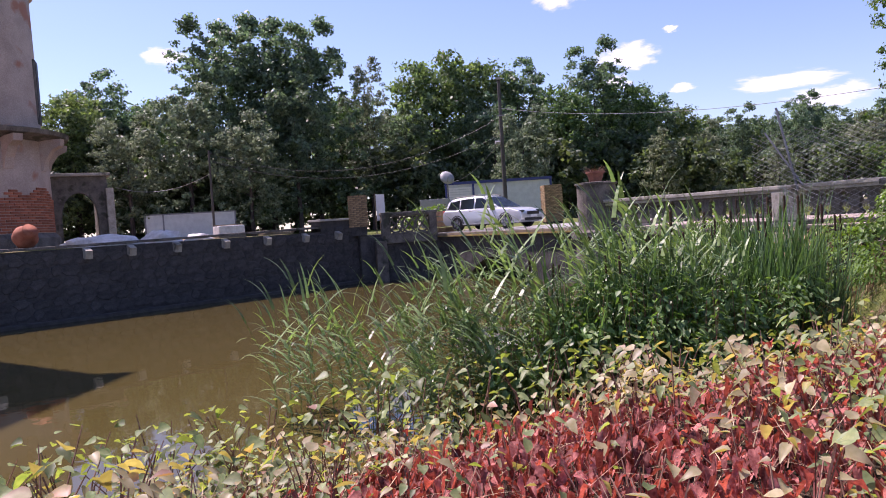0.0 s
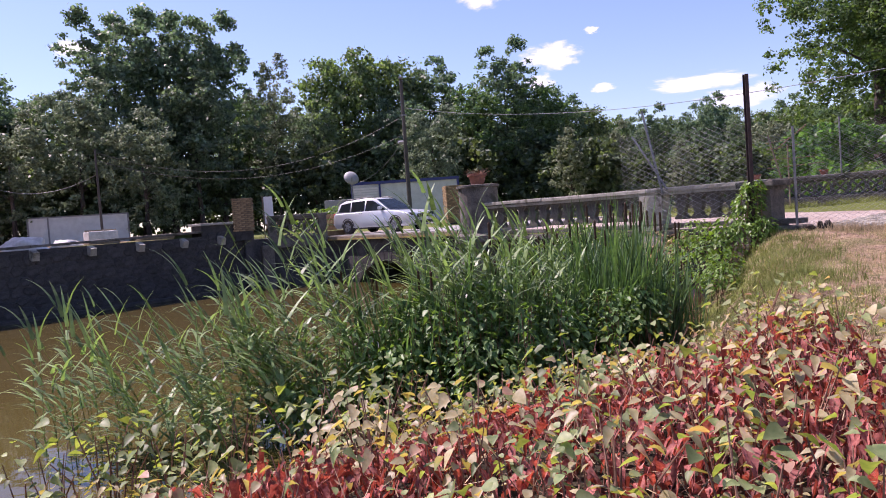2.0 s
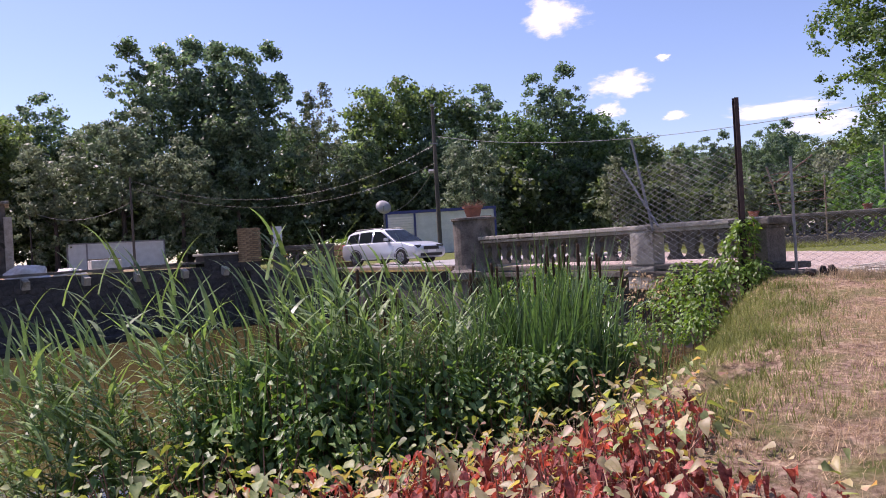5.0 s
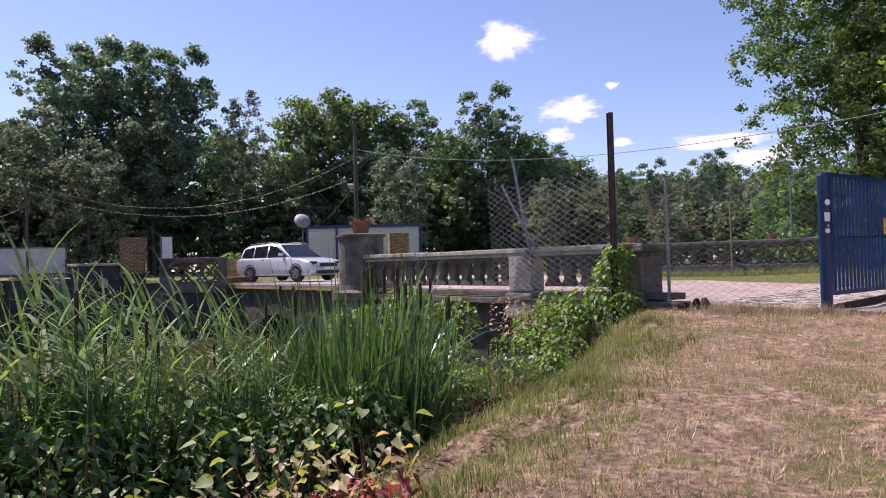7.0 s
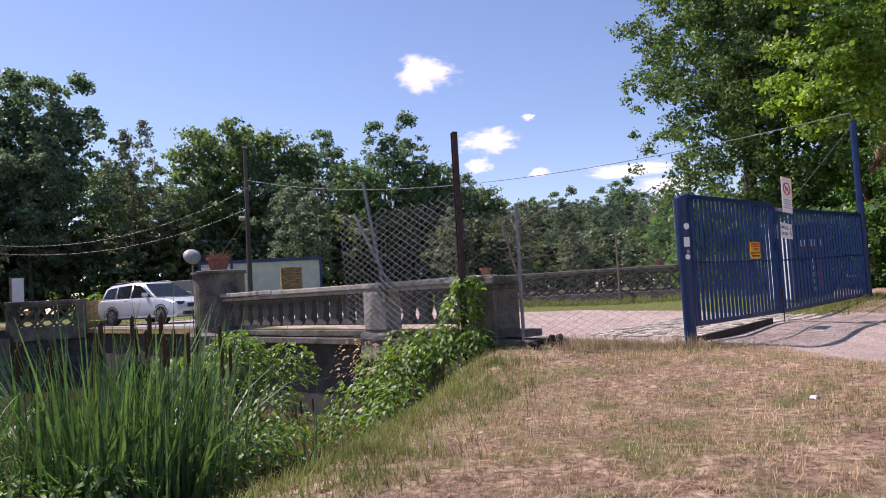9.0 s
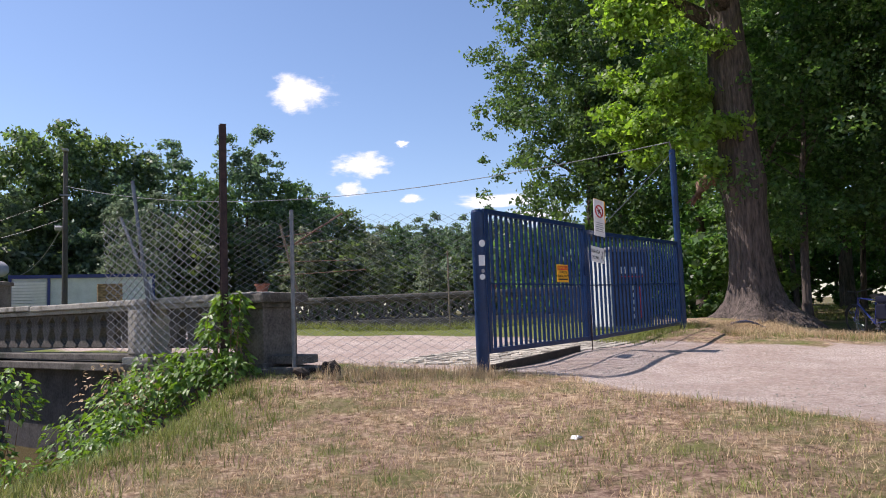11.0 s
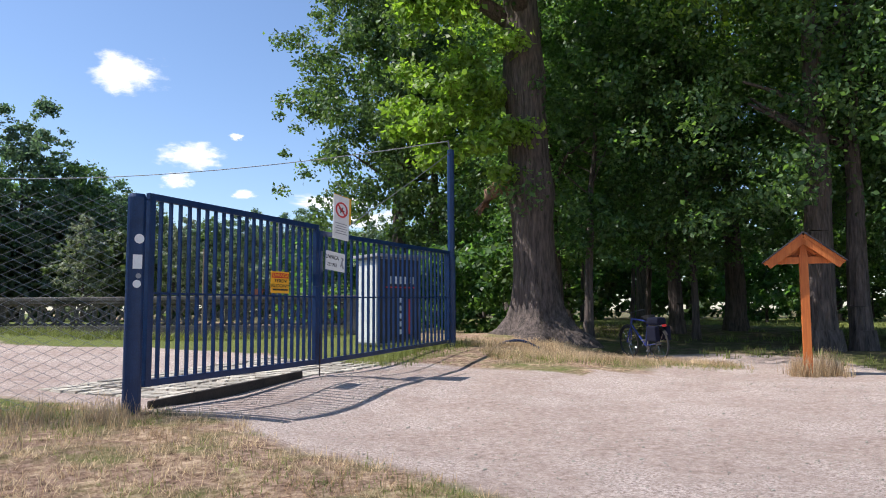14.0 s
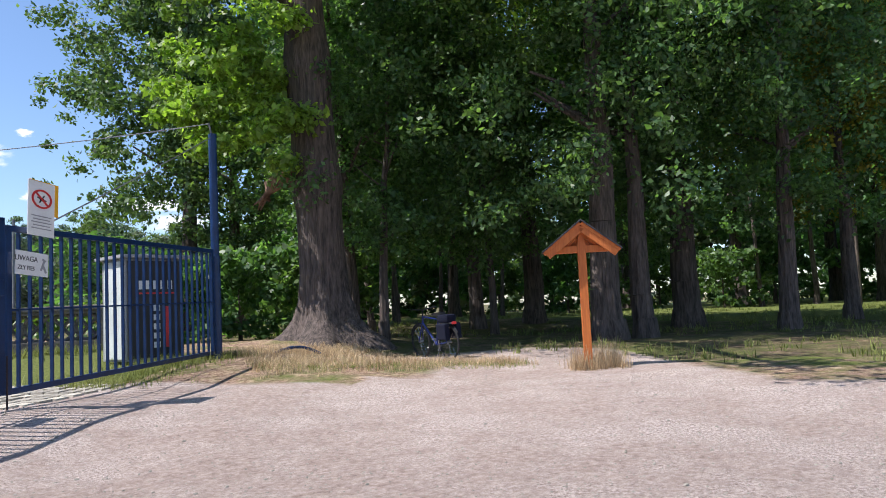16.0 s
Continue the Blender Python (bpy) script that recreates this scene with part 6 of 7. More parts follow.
root = thing("board_stack", pose(-6.6, 34.0, 1.4, 0, 0, 40), "low stack of grey boards behind the wall", "boards")
for i in range(3):
    part("board", box(B(), 0.05 * i, 0.03 * i, i * 0.06, 1.5, 0.5, 0.05, i * 6), M["wood"], root)
root = thing("cement_mixer", pose(-12.3, 24.75, 1.42, 0, 0, 40), "red cement mixer on the castle bank", "cement mixer")
part("drum", lathe(B(), [(0.16, -0.35), (0.38, -0.12), (0.40, 0.08), (0.24, 0.38), (0.26, 0.42)], 18, pose(0, 0, 0.42, 60, 0, 20)), M["redbrick"], root, "orange-red drum", True)
part("stand", box(B(), 0, 0.1, 0, 0.5, 0.3, 0.2, 0, 0.02), M["rust"], root)


# ---- castle tower and ruin ----
def tower():
    root = thing("round_tower", pose(-22.2, 35.6, 1.2) @ Matrix.Diagonal((1.4, 1.4, 1.4, 1)), "round castle tower with peeling plaster, bare brick and stone corbels", "tower")
    part("plinth", lathe(B(), [(2.78, -0.2), (2.78, 0.55), (2.62, 0.72), (2.2, 0.72)], 40), M["stone"], root, "grey stone plinth")
    part("lower_wall", lathe(B(), [(2.6, 0.7), (2.55, 4.0), (2.5, 4.0)], 48), M["plaster"], root, "peeling cream plaster")
    bm = B()
    rr = random.Random(9)
    rows, n = 17, 52
    me = None
    bm = B()
    box(bm, 0, 0, 0, 0.29, 0.05, 0.076, 0, 0.005)
    me = bpy.data.meshes.new("brick")
    bm.to_mesh(me)
    bm.free()
    me.materials.append(M["redbrick"])
    cnt = 0
    for k in range(rows):
        for i in range(n):
            a = 2 * math.pi * (i + 0.5 * (k % 2)) / n
            if not (-1.75 < a - 2 * math.pi * (a > math.pi) < 0.75):
                continue
            edge = 1.30 + 0.45 * noise.noise((a * 2.5, k * 0.1, 0)) + 0.12 * noise.noise((a * 9, 2, 0))
            z = 0.74 + k * 0.092
            if z - 0.74 > edge or cnt > 300:
                continue
            cnt += 1
            o = new("brick", me)
            o.parent = root
            o.matrix_basis = pose(2.585 * math.cos(a), 2.585 * math.sin(a), z, 0, 0, math.degrees(a) + 90)
    part("ledge", lathe(B(), [(2.5, 3.9), (3.25, 4.05), (3.3, 4.2), (3.1, 4.25), (2.5, 4.3)], 40), M["stone"], root, "projecting stone ledge")
    part("upper_wall", lathe(B(), [(2.42, 4.2), (2.35, 9.2), (2.5, 9.25), (2.55, 9.45), (2.4, 9.6), (2.35, 13.5), (0.5, 14.5)], 48), M["plaster"], root, "stained plaster upper wall")
    bm = B()
    prism(bm, [(0, 3.95), (0.78, 3.98), (0.74, 3.75), (0.45, 3.6), (0.22, 3.25), (0.12, 2.9), (0, 2.9)], -0.16, 0.16)
    c = part("corbel", bm, M["plaster"], root, "curved plastered corbel")
    for i in range(10):
        a = 36 * i - 62
        o = c if i == 0 else new("corbel", c.data)
        o.parent = root
        o.matrix_basis = pose(2.5 * math.cos(radians(a)), 2.5 * math.sin(radians(a)), 0, 0, 0, a)
    for a, z, h in ((24, 4.6, 2.3), (-78, 1.9, 1.4)):
        w = part("window", box(B(), 0, 0, 0, 0.12, 0.62, h, 0, 0.05), M["stone"], root, "pointed stone window surround")
        w.matrix_basis = pose((2.38 if z > 4 else 2.58) * math.cos(radians(a)), (2.38 if z > 4 else 2.58) * math.sin(radians(a)), z, 0, 0, a)
        part("pane", box(B(), 0.045, 0, 0.1, 0.06, 0.42, h - 0.2), M["black"], w)
    # unseen block beside the tower, added and sized to shade the near water
    block = thing("castle_block", pose(-23.8, 15.6, 1.2), "tall plastered block beside the tower, unseen, added to shade the pond", "castle")
    part("wall", box(B(), 0, 0, 0, 12.2, 15.2, 21.0, 0, 0.05), M["plaster"], block)
    part("plinth", box(B(), 0, 0, -4.0, 12.6, 15.5, 5.0, 0, 0.05), M["stone"], block)
    part("roof", prism(B(), [(-6.6, 21.0), (6.6, 21.0), (2.5, 23.6), (-2.5, 23.6)], -7.8, 7.8), M["slate"], block)
    # porch ruin beyond
    root = thing("ruined_porch", pose(-20.6, 39.6, 1.4, 0, 0, 34), "grey ruined stone porch with a pointed arch", "ruin")
    out = [(0, 0), (0, 3.9), (2.9, 3.9), (2.9, 0), (2.35, 0)] + [(1.45 + 0.9 * math.cos(a), 1.6 + 1.4 * math.sin(a)) for a in np.linspace(0, math.pi, 11)] + [(0.55, 0)]
    part("front_wall", prism(B(), out, 0, 0.5), M["stone"], root)
    part("side_wall", box(B(), 0.25, 1.6, 0, 0.5, 2.4, 3.9), M["stone"], root)
    part("side_wall", box(B(), 2.65, 1.6, 0, 0.5, 2.4, 3.9), M["stone"], root)
    part("cornice", box(B(), 1.45, 1.2, 3.9, 3.3, 2.9, 0.16, 0, 0.03), M["stone_light"], root)
    part("buttress", box(B(), 3.0, -0.1, 0, 0.4, 0.5, 3.2, 0, 0.04), M["stone_light"], root)


tower()


# ---- clouds ----
def cloud_material(seed):
    m = bpy.data.materials.new("cloud")
    m.use_nodes = True
    n, l = m.node_tree.nodes, m.node_tree.links
    out = n["Material Output"]
    em, tr, mx = n.new("ShaderNodeEmission"), n.new("ShaderNodeBsdfTransparent"), n.new("ShaderNodeMixShader")
    em.inputs["Color"].default_value, em.inputs["Strength"].default_value = (0.97, 0.97, 1.0, 1), 0.95
    tc = n.new("ShaderNodeTexCoord")
    no = n.new("ShaderNodeTexNoise")
    no.noise_dimensions = "4D"
    no.inputs["W"].default_value = seed
    no.inputs["Scale"].default_value, no.inputs["Detail"].default_value, no.inputs["Roughness"].default_value = 2.2, 7, 0.62
    l.new(tc.outputs["Object"], no.inputs["Vector"])
    ln = n.new("ShaderNodeVectorMath")
    ln.operation = "LENGTH"
    l.new(tc.outputs["Object"], ln.inputs[0])
    a = n.new("ShaderNodeMath")
    a.operation = "MULTIPLY_ADD"
    l.new(ln.outputs["Value"], a.inputs[0])
    a.inputs[1].default_value = -0.75
    l.new(no.outputs["Fac"], a.inputs[2])
    r = n.new("ShaderNodeMapRange")
    r.interpolation_type = "SMOOTHSTEP"
    r.inputs["From Min"].default_value, r.inputs["From Max"].default_value = 0.0, 0.34
    l.new(a.outputs[0], r.inputs["Value"])
    l.new(r.outputs["Result"], mx.inputs["Fac"])
    l.new(tr.outputs[0], mx.inputs[1])
    l.new(em.outputs[0], mx.inputs[2])
    l.new(mx.outputs[0], out.inputs["Surface"])
    return m


for i, (az, el, w, h) in enumerate(((6.4, 17.0, 8.4, 4.6), (11.0, 11.6, 8.0, 3.4), (10.1, 9.7, 4.0, 2.2), (21.8, 8.5, 12, 2.2), (24.6, 7.2, 9, 2.6), (-23.8, 13.3, 5.0, 2.4), (14.9, 8.9, 3.0, 1.2), (14.3, 13.2, 1.8, 0.9))):
    D = 1500.0
    x, y, z = 8 + math.sin(radians(az)) * D * math.cos(radians(el)), 5 + math.cos(radians(az)) * D * math.cos(radians(el)), D * math.sin(radians(el))
    bm = B()
    bmesh.ops.create_grid(bm, x_segments=2, y_segments=2, size=1.0)
    ob = part("backdrop_cloud", bm, cloud_material(i * 3.7 + 1.3), None)
    ob.matrix_basis = look((x, y, z), (8, 5, 1.5)) @ pose(0, 0, 0, 0, 180, 0) @ Matrix.Diagonal((D * math.tan(radians(w / 2)), D * math.tan(radians(h / 2)), 1, 1))
    ob.visible_shadow = False
    tagged(ob, "small white fair-weather cumulus cloud", "cloud", kind="structure")


# ---- plants ----
def blades_mesh(name, rows, material, seg=4):
    """Bent tapering blades; rows of base x, y, z, lean x, lean y, length, width, droop."""
    verts, faces = [], []
    for x, y, z, lx, ly, L, w, droop in rows:
        a = math.atan2(ly, lx) + math.pi / 2
        sx, sy = math.cos(a) * w / 2, math.sin(a) * w / 2
        k = len(verts)
        px, pz, pr = 0.0, 0.0, math.atan2(1, math.hypot(lx, ly))
        hx, hy = (lx, ly) / np.hypot(lx, ly) if lx or ly else (1, 0)
        for i in range(seg + 1):
            f = i / seg
            tw = (1 - f) ** 0.6 if f < 1 else 0.04
            verts.append((x + hx * px - sx * tw, y + hy * px - sy * tw, z + pz))
            verts.append((x + hx * px + sx * tw, y + hy * px + sy * tw, z + pz))
            ang = pr - droop * f
            px += math.cos(ang) * L / seg
            pz += math.sin(ang) * L / seg
            if i < seg:
                faces.append((k + 2 * i, k + 2 * i + 1, k + 2 * i + 3, k + 2 * i + 2))
    me = bpy.data.meshes.new(name)
    me.from_pydata(verts, [], faces)
    me.materials.append(material)
    return me


def reed_clump(seed, label):
    """Common reed: canes with long leaves that stand off the cane and droop, most of them downwind."""
    r = random.Random(seed)
    bm = B()
    leaves = []
    for i in range(4):
        bx, by = r.uniform(-0.35, 0.35), r.uniform(-0.35, 0.35)
        h = r.uniform(1.3, 2.3)
        lx, ly = r.uniform(-0.75, 0.1), r.uniform(-0.3, 0.15)
        pts = [(bx + lx * f * f * h * 0.5, by + ly * f * f * h * 0.5, f * h) for f in (0, 0.35, 0.7, 1.0)]
        tube(bm, pts, 0.006, 4, 0.003)
        for j in range(11):
            f = 0.22 + 0.78 * j / 10
            a = (math.pi if r.random() < 0.65 else 0.0) + r.uniform(-0.9, 0.9)
            k = r.uniform(0.7, 2.0) if f < 0.9 else r.uniform(0.2, 0.7)
            leaves.append((bx + lx * f * f * h * 0.5, by + ly * f * f * h * 0.5, f * h, math.cos(a) * k, math.sin(a) * k, r.uniform(0.32, 0.72), r.uniform(0.038, 0.066), r.uniform(0.2, 1.5)))
    root = part("reed_clump", bm, M["reed"], None)
    c = new("leaves", blades_mesh("leaves", leaves, M["reed"], 4))
    c.parent = root
    return tagged(root, label, "reeds", "common reeds in the pond")


def cattail_clump(seed, label):
    r = random.Random(seed)
    rows = []
    for i in range(24):
        a, d = r.uniform(0, 6.28), 0.32 * math.sqrt(r.random())
        k = r.uniform(0.02, 0.24)
        b = a + r.uniform(-1.2, 1.2)
        rows.append((math.cos(a) * d, math.sin(a) * d, 0, math.cos(b) * k, math.sin(b) * k, r.uniform(1.1, 2.35), r.uniform(0.028, 0.050), r.choice((0.05, 0.1, 0.2, 0.3, 0.5, 1.6))))
    root = part("cattail_clump", lathe(B(), [(0.25, -0.1), (0.2, 0.05), (0.05, 0.12)], 9), M["cathead"], None)
    c = new("leaves", blades_mesh("leaves", rows, M["cattail"], 5))
    c.parent = root
    c["kind"] = "stuff"
    rows = []
    for i in range(9):
        a, b = r.uniform(0, 6.28), r.uniform(0, 6.28)
        rows.append((math.cos(a) * 0.25, math.sin(a) * 0.25, 0, math.cos(b) * 0.3, math.sin(b) * 0.3, r.uniform(0.6, 1.5), 0.022, r.uniform(0.8, 2.6)))
    c = new("dry_leaves", blades_mesh("dry_leaves", rows, M["deadleaf"], 5))
    c.parent = root
    c["label"] = "brown dead leaves at the foot"
    for i in range(r.choice((0, 1, 2))):
        x, y, h = r.uniform(-0.3, 0.3), r.uniform(-0.3, 0.3), r.uniform(1.5, 2.0)
        bm = rod(B(), (x, y, 0), (x + 0.1, y, h), 0.006, None, 5)
        st = part("stalk", bm, M["cattail"], root)
        part("seed_head", lathe(B(), [(0.004, -0.13), (0.016, -0.11), (0.017, 0.11), (0.004, 0.13)], 8, pose(x + 0.1, y, h)), M["cathead"], st, "brown cattail head")
    return tagged(root, label, "cattails", "cattails along the bank")


def tall_weed(seed, label):
    """An upright stem with pairs of broad leaves in tiers."""
    r = random.Random(seed)
    bm = B()
    verts, faces = [], []
    for i in range(5):
        bx, by, h = r.uniform(-0.3, 0.3), r.uniform(-0.3, 0.3), r.uniform(0.9, 1.7)
        lx, ly = r.uniform(-0.2, 0.2), r.uniform(-0.2, 0.2)
        rod(bm, (bx, by, -0.1), (bx + lx, by + ly, h), 0.009, 0.004, 5)
        for j in range(13):
            f = 0.2 + 0.8 * j / 12
            a = j * 1.57 + r.uniform(-0.4, 0.4)
            for b in (a, a + math.pi):
                broad_leaf(verts, faces, bx + lx * f + 0.03 * math.cos(b), by + ly * f + 0.03 * math.sin(b), h * f, b, r.uniform(0.09, 0.19) * (1.15 - 0.5 * f), r.uniform(-0.1, 0.8), r.uniform(0, 0.5), r)
    root = part("tall_weed", bm, M["kw_stem"], None)
    c = link_mesh("leaves", verts, faces, M["weed"], root, True)
    return tagged(root, label, "weed", "tall weeds among the reeds")


def scatter(kinds, spots, base=None):
    """Place copies of the kinds in turn; the first of each kind is moved."""
    used = set()
    for i, (x, y, z, s, a) in enumerate(spots):
        k = kinds[i % len(kinds)]
        m = pose(x, y, z, 0, 0, a)
        if k not in used:
            used.add(k)
            k.matrix_basis = m
            k.scale = (s, s, s)
        else:
            o = copy_thing(k, m)
            o.scale = (s, s, s)


def waterside():
    r = random.Random(17)

    def spread(groups, size):
        spots = []
        for cx, cy, sx, sy, n, k in groups:
            for i in range(n):
                x, y = r.gauss(cx, sx * 0.55), r.gauss(cy, sy * 0.55)
                spots.append((x, y, max(ground_z(x, y), WATER - 0.15), k * r.uniform(0.85, 1.15), r.uniform(*size)))
        return spots
    scatter([reed_clump(k, "tall common reed clump with long arching green leaves") for k in (1, 2, 3, 4)],
            spread(((1.9, 11.0, 0.9, 0.6, 16, 0.85), (3.0, 11.6, 0.8, 0.6, 12, 0.95), (4.0, 12.6, 0.9, 0.7, 6, 1.15), (5.2, 12.6, 0.9, 0.6, 9, 1.2), (6.4, 13.6, 0.9, 0.7, 10, 1.15), (7.2, 14.6, 0.6, 0.8, 6, 1.1), (5.6, 14.8, 0.9, 0.7, 7, 1.1)), (-30, 30)))
    scatter([cattail_clump(k, "dense clump of upright dark green cattail leaves") for k in (5, 6, 7, 8)],
            spread(((4.2, 12.6, 0.9, 0.5, 9, 1.12), (5.4, 13.0, 0.7, 0.6, 7, 1.12), (8.0, 14.9, 0.8, 0.7, 20, 1.28), (8.4, 15.9, 0.6, 0.5, 9, 1.22), (7.4, 16.0, 0.7, 0.5, 7, 1.2), (6.9, 13.9, 0.5, 0.5, 6, 1.1), (9.95, 16.4, 0.1, 0.1, 1, 0.85)), (0, 360)))
    scatter([tall_weed(k, "tall dark green weed with tiers of broad leaves") for k in (21, 22, 23)],
            spread(((4.2, 11.7, 1.0, 0.5, 9, 0.9), (5.4, 12.1, 0.8, 0.5, 8, 0.95), (6.6, 12.9, 0.7, 0.5, 6, 0.9), (7.4, 13.4, 0.5, 0.5, 5, 0.8), (8.6, 15.6, 0.5, 0.8, 6, 0.8)), (0, 360)))


def leaf_rows(kind, r, n, height, spread):
    """Leaves of a knotweed plant: position, direction, size, droop."""
    out = []
    for i in range(n):
        a = r.uniform(0, 6.28)
        d = spread * r.random() ** 0.6
        f = r.uniform(0.35, 1.05) if kind != "red" else r.uniform(0.1, 0.95)
        out.append((math.cos(a) * d, math.sin(a) * d, height * f, a + r.uniform(-0.6, 0.6), r.uniform(0.045, 0.10), r.uniform(-0.25, 0.6) if kind != "red" else r.uniform(0.0, 1.5)))
    return out


def broad_leaf(verts, faces, x, y, z, a, L, droop, curl, r):
    """A heart-shaped leaf with a fold along the midrib, ten vertices."""
    ca, sa = math.cos(a), math.sin(a)
    cd, sd = math.cos(droop), math.sin(droop)
    tw = r.uniform(-0.7, 0.7)
    k = len(verts)
    w = L * r.uniform(0.30, 0.42)
    prof = ((0.0, 0.18), (0.14, 0.82), (0.38, 1.0), (0.70, 0.62), (1.0, 0.02))
    for f, ww in prof:
        u, dz = f * L, -curl * f * f * L
        for s in (-1, 0, 1):
            lx = u * cd
            lz = -u * sd + dz + (abs(s) * ww * w * (0.28 + curl * 0.6)) + s * ww * w * tw
            ly = s * ww * w * (1 - curl * 0.35)
            j = L * min(0.16, 0.13 * curl)   # crumpled where it has curled
            verts.append((x + lx * ca - ly * sa + r.uniform(-j, j), y + lx * sa + ly * ca + r.uniform(-j, j), z + lz + r.uniform(-j, j)))
    for i in range(4):
        for s in (0, 1):
            b = k + i * 3 + s
            faces.append((b, b + 1, b + 4, b + 3))


def knotweed(seed, kind, label):
    r = random.Random(seed)
    bm = B()
    h = {"green": 0.62, "yellow": 0.54, "red": 0.40}[kind]
    for i in range(5):
        a, d = r.uniform(0, 6.28), r.uniform(0.05, 0.22)
        tube(bm, [(math.cos(a) * d * 0.4, math.sin(a) * d * 0.4, -0.1), (math.cos(a) * d * 0.8, math.sin(a) * d * 0.8, h * 0.5), (math.cos(a) * d * 1.5, math.sin(a) * d * 1.5, h * r.uniform(0.7, 1.05))], 0.007, 4, 0.003)
    root = part("knotweed_plant", bm, M["kw_stem"], None)
    verts, faces = [], []
    for x, y, z, a, L, droop in leaf_rows(kind, r, 30 if kind != "red" else 62, h, 0.34):
        broad_leaf(verts, faces, x, y, z, a, L, droop, r.uniform(0.0, 0.35) if kind != "red" else r.uniform(0.4, 1.3), r)
    me = bpy.data.meshes.new("leaves")
    me.from_pydata(verts, [], faces)
    me.materials.append(M["kw_" + kind])
    me.polygons.foreach_set("use_smooth", [True] * len(me.polygons))
    c = new("leaves", me)
    c.parent = root
    return tagged(root, label, "weed", "knotweed on the bank")


def in_knotweed(x, y):
    d, _ = pond_distance(x, y)
    return d > -0.1 and y < 12.4 and x < 8.7 + 0.25 * math.sin(y * 2.0) - max(0, y - 10.5) * 0.6 and y > 0.55 * x + 1.35


def knotweed_bank():
    r = random.Random(33)
    spots = {"green": [], "yellow": [], "red": []}
    tries = 0
    total = 0
    while total < 296 and tries < 9000:
        tries += 1
        x, y = r.uniform(-3.6, 9.0), r.uniform(2.6, 11.8)
        if not in_knotweed(x, y):
            continue
        d, _ = pond_distance(x, y)
        patch = noise.noise((x * 0.45, y * 0.45, 5)) + 0.25 * noise.noise((x * 1.4, y * 1.4, 8))
        fringe = max(0, 1.3 - d) * 0.8
        g = patch + fringe + r.uniform(-0.30, 0.30)
        kind = "green" if g > 0.25 else "yellow" if g > 0.02 else "red"
        lst = spots[kind]
        lim = 0.30 if kind != "green" else 0.34
        if any((x - a) ** 2 + (y - b) ** 2 < lim * lim for a, b, *_ in lst):
            continue
        lst.append((x, y, ground_z(x, y), r.uniform(0.62, 1.3), r.uniform(0, 360)))
        total += 1
    for i in range(28):   # tall green fringe along the water
        k = i / 27
        x, y = -2.2 + 6.6 * k + r.uniform(-0.3, 0.3), 6.2 + 4.3 * k + r.uniform(-0.3, 0.2)
        spots["green"].append((x, y, max(ground_z(x, y), WATER), r.uniform(1.15, 1.65), r.uniform(0, 360)))
    scatter([knotweed(k, "green", "knotweed plant with broad fresh yellow-green leaves") for k in (1, 2, 3)], spots["green"])
    scatter([knotweed(k, "yellow", "knotweed plant with yellowing pinkish leaves") for k in (4, 5, 6)], spots["yellow"])
    scatter([knotweed(k, "red", "withered knotweed with curled rust-red leaves") for k in (7, 8, 9, 10)], spots["red"])
    # fallen stems and curled leaves between the plants
    verts, faces = [], []
    for i in range(12000):
        x, y = r.uniform(-3.4, 9.0), r.uniform(2.6, 11.0)
        if not in_knotweed(x, y):
            continue
        broad_leaf(verts, faces, x, y, ground_z(x, y) + r.uniform(0.0, 0.30), r.uniform(0, 6.28), r.uniform(0.06, 0.125), r.uniform(-0.4, 1.1), r.uniform(0.3, 1.3), r)
    ob = link_mesh("withered_leaves", verts, faces, M["kw_red"], smooth=True)
    tagged(ob, "carpet of withered rust-red leaves on the bank", "leaf litter", kind="stuff")
    rows = []
    for i in range(5000):
        x, y = r.uniform(-3.4, 9.0), r.uniform(2.6, 11.0)
        if not in_knotweed(x, y):
            continue
        a = r.uniform(0, 6.28)
        rows.append((x, y, ground_z(x, y) + r.uniform(0.05, 0.35), math.cos(a) * r.choice((0.8, 2, 6)), math.sin(a) * r.choice((0.8, 2, 6)), r.uniform(0.12, 0.45), 0.006, r.uniform(-0.5, 0.6)))
    tagged(new("dry_stems", blades_mesh("dry_stems", rows[::2], M["kw_stem"], 2)), "tangle of dry red-brown stems", "dry stems", kind="stuff")
    tagged(new("dry_stems", blades_mesh("dry_stems", rows[1::2], M["straw"], 2)), "tangle of pale dry stems", "dry stems", kind="stuff")
    # loose green and yellowing leaves over the carpet
    for kind, n, label in (("green", 1700, "scattered fresh green knotweed leaves"), ("yellow", 2200, "scattered yellow and pinkish knotweed leaves")):
        verts, faces = [], []
        for i in range(n):
            x, y = r.uniform(-3.4, 9.0), r.uniform(2.6, 11.0)
            if in_knotweed(x, y) and noise.noise((x * 0.9, y * 0.9, 2)) > (-0.1 if kind == "green" else -0.4):
                broad_leaf(verts, faces, x, y, ground_z(x, y) + r.uniform(0.22, 0.58), r.uniform(0, 6.28), r.uniform(0.045, 0.105), r.uniform(-0.5, 0.8), r.uniform(0, 0.6), r)
        tagged(link_mesh("knotweed_leaves", verts, faces, M["kw_" + kind], smooth=True), label, "leaves", kind="stuff")


waterside()
knotweed_bank()


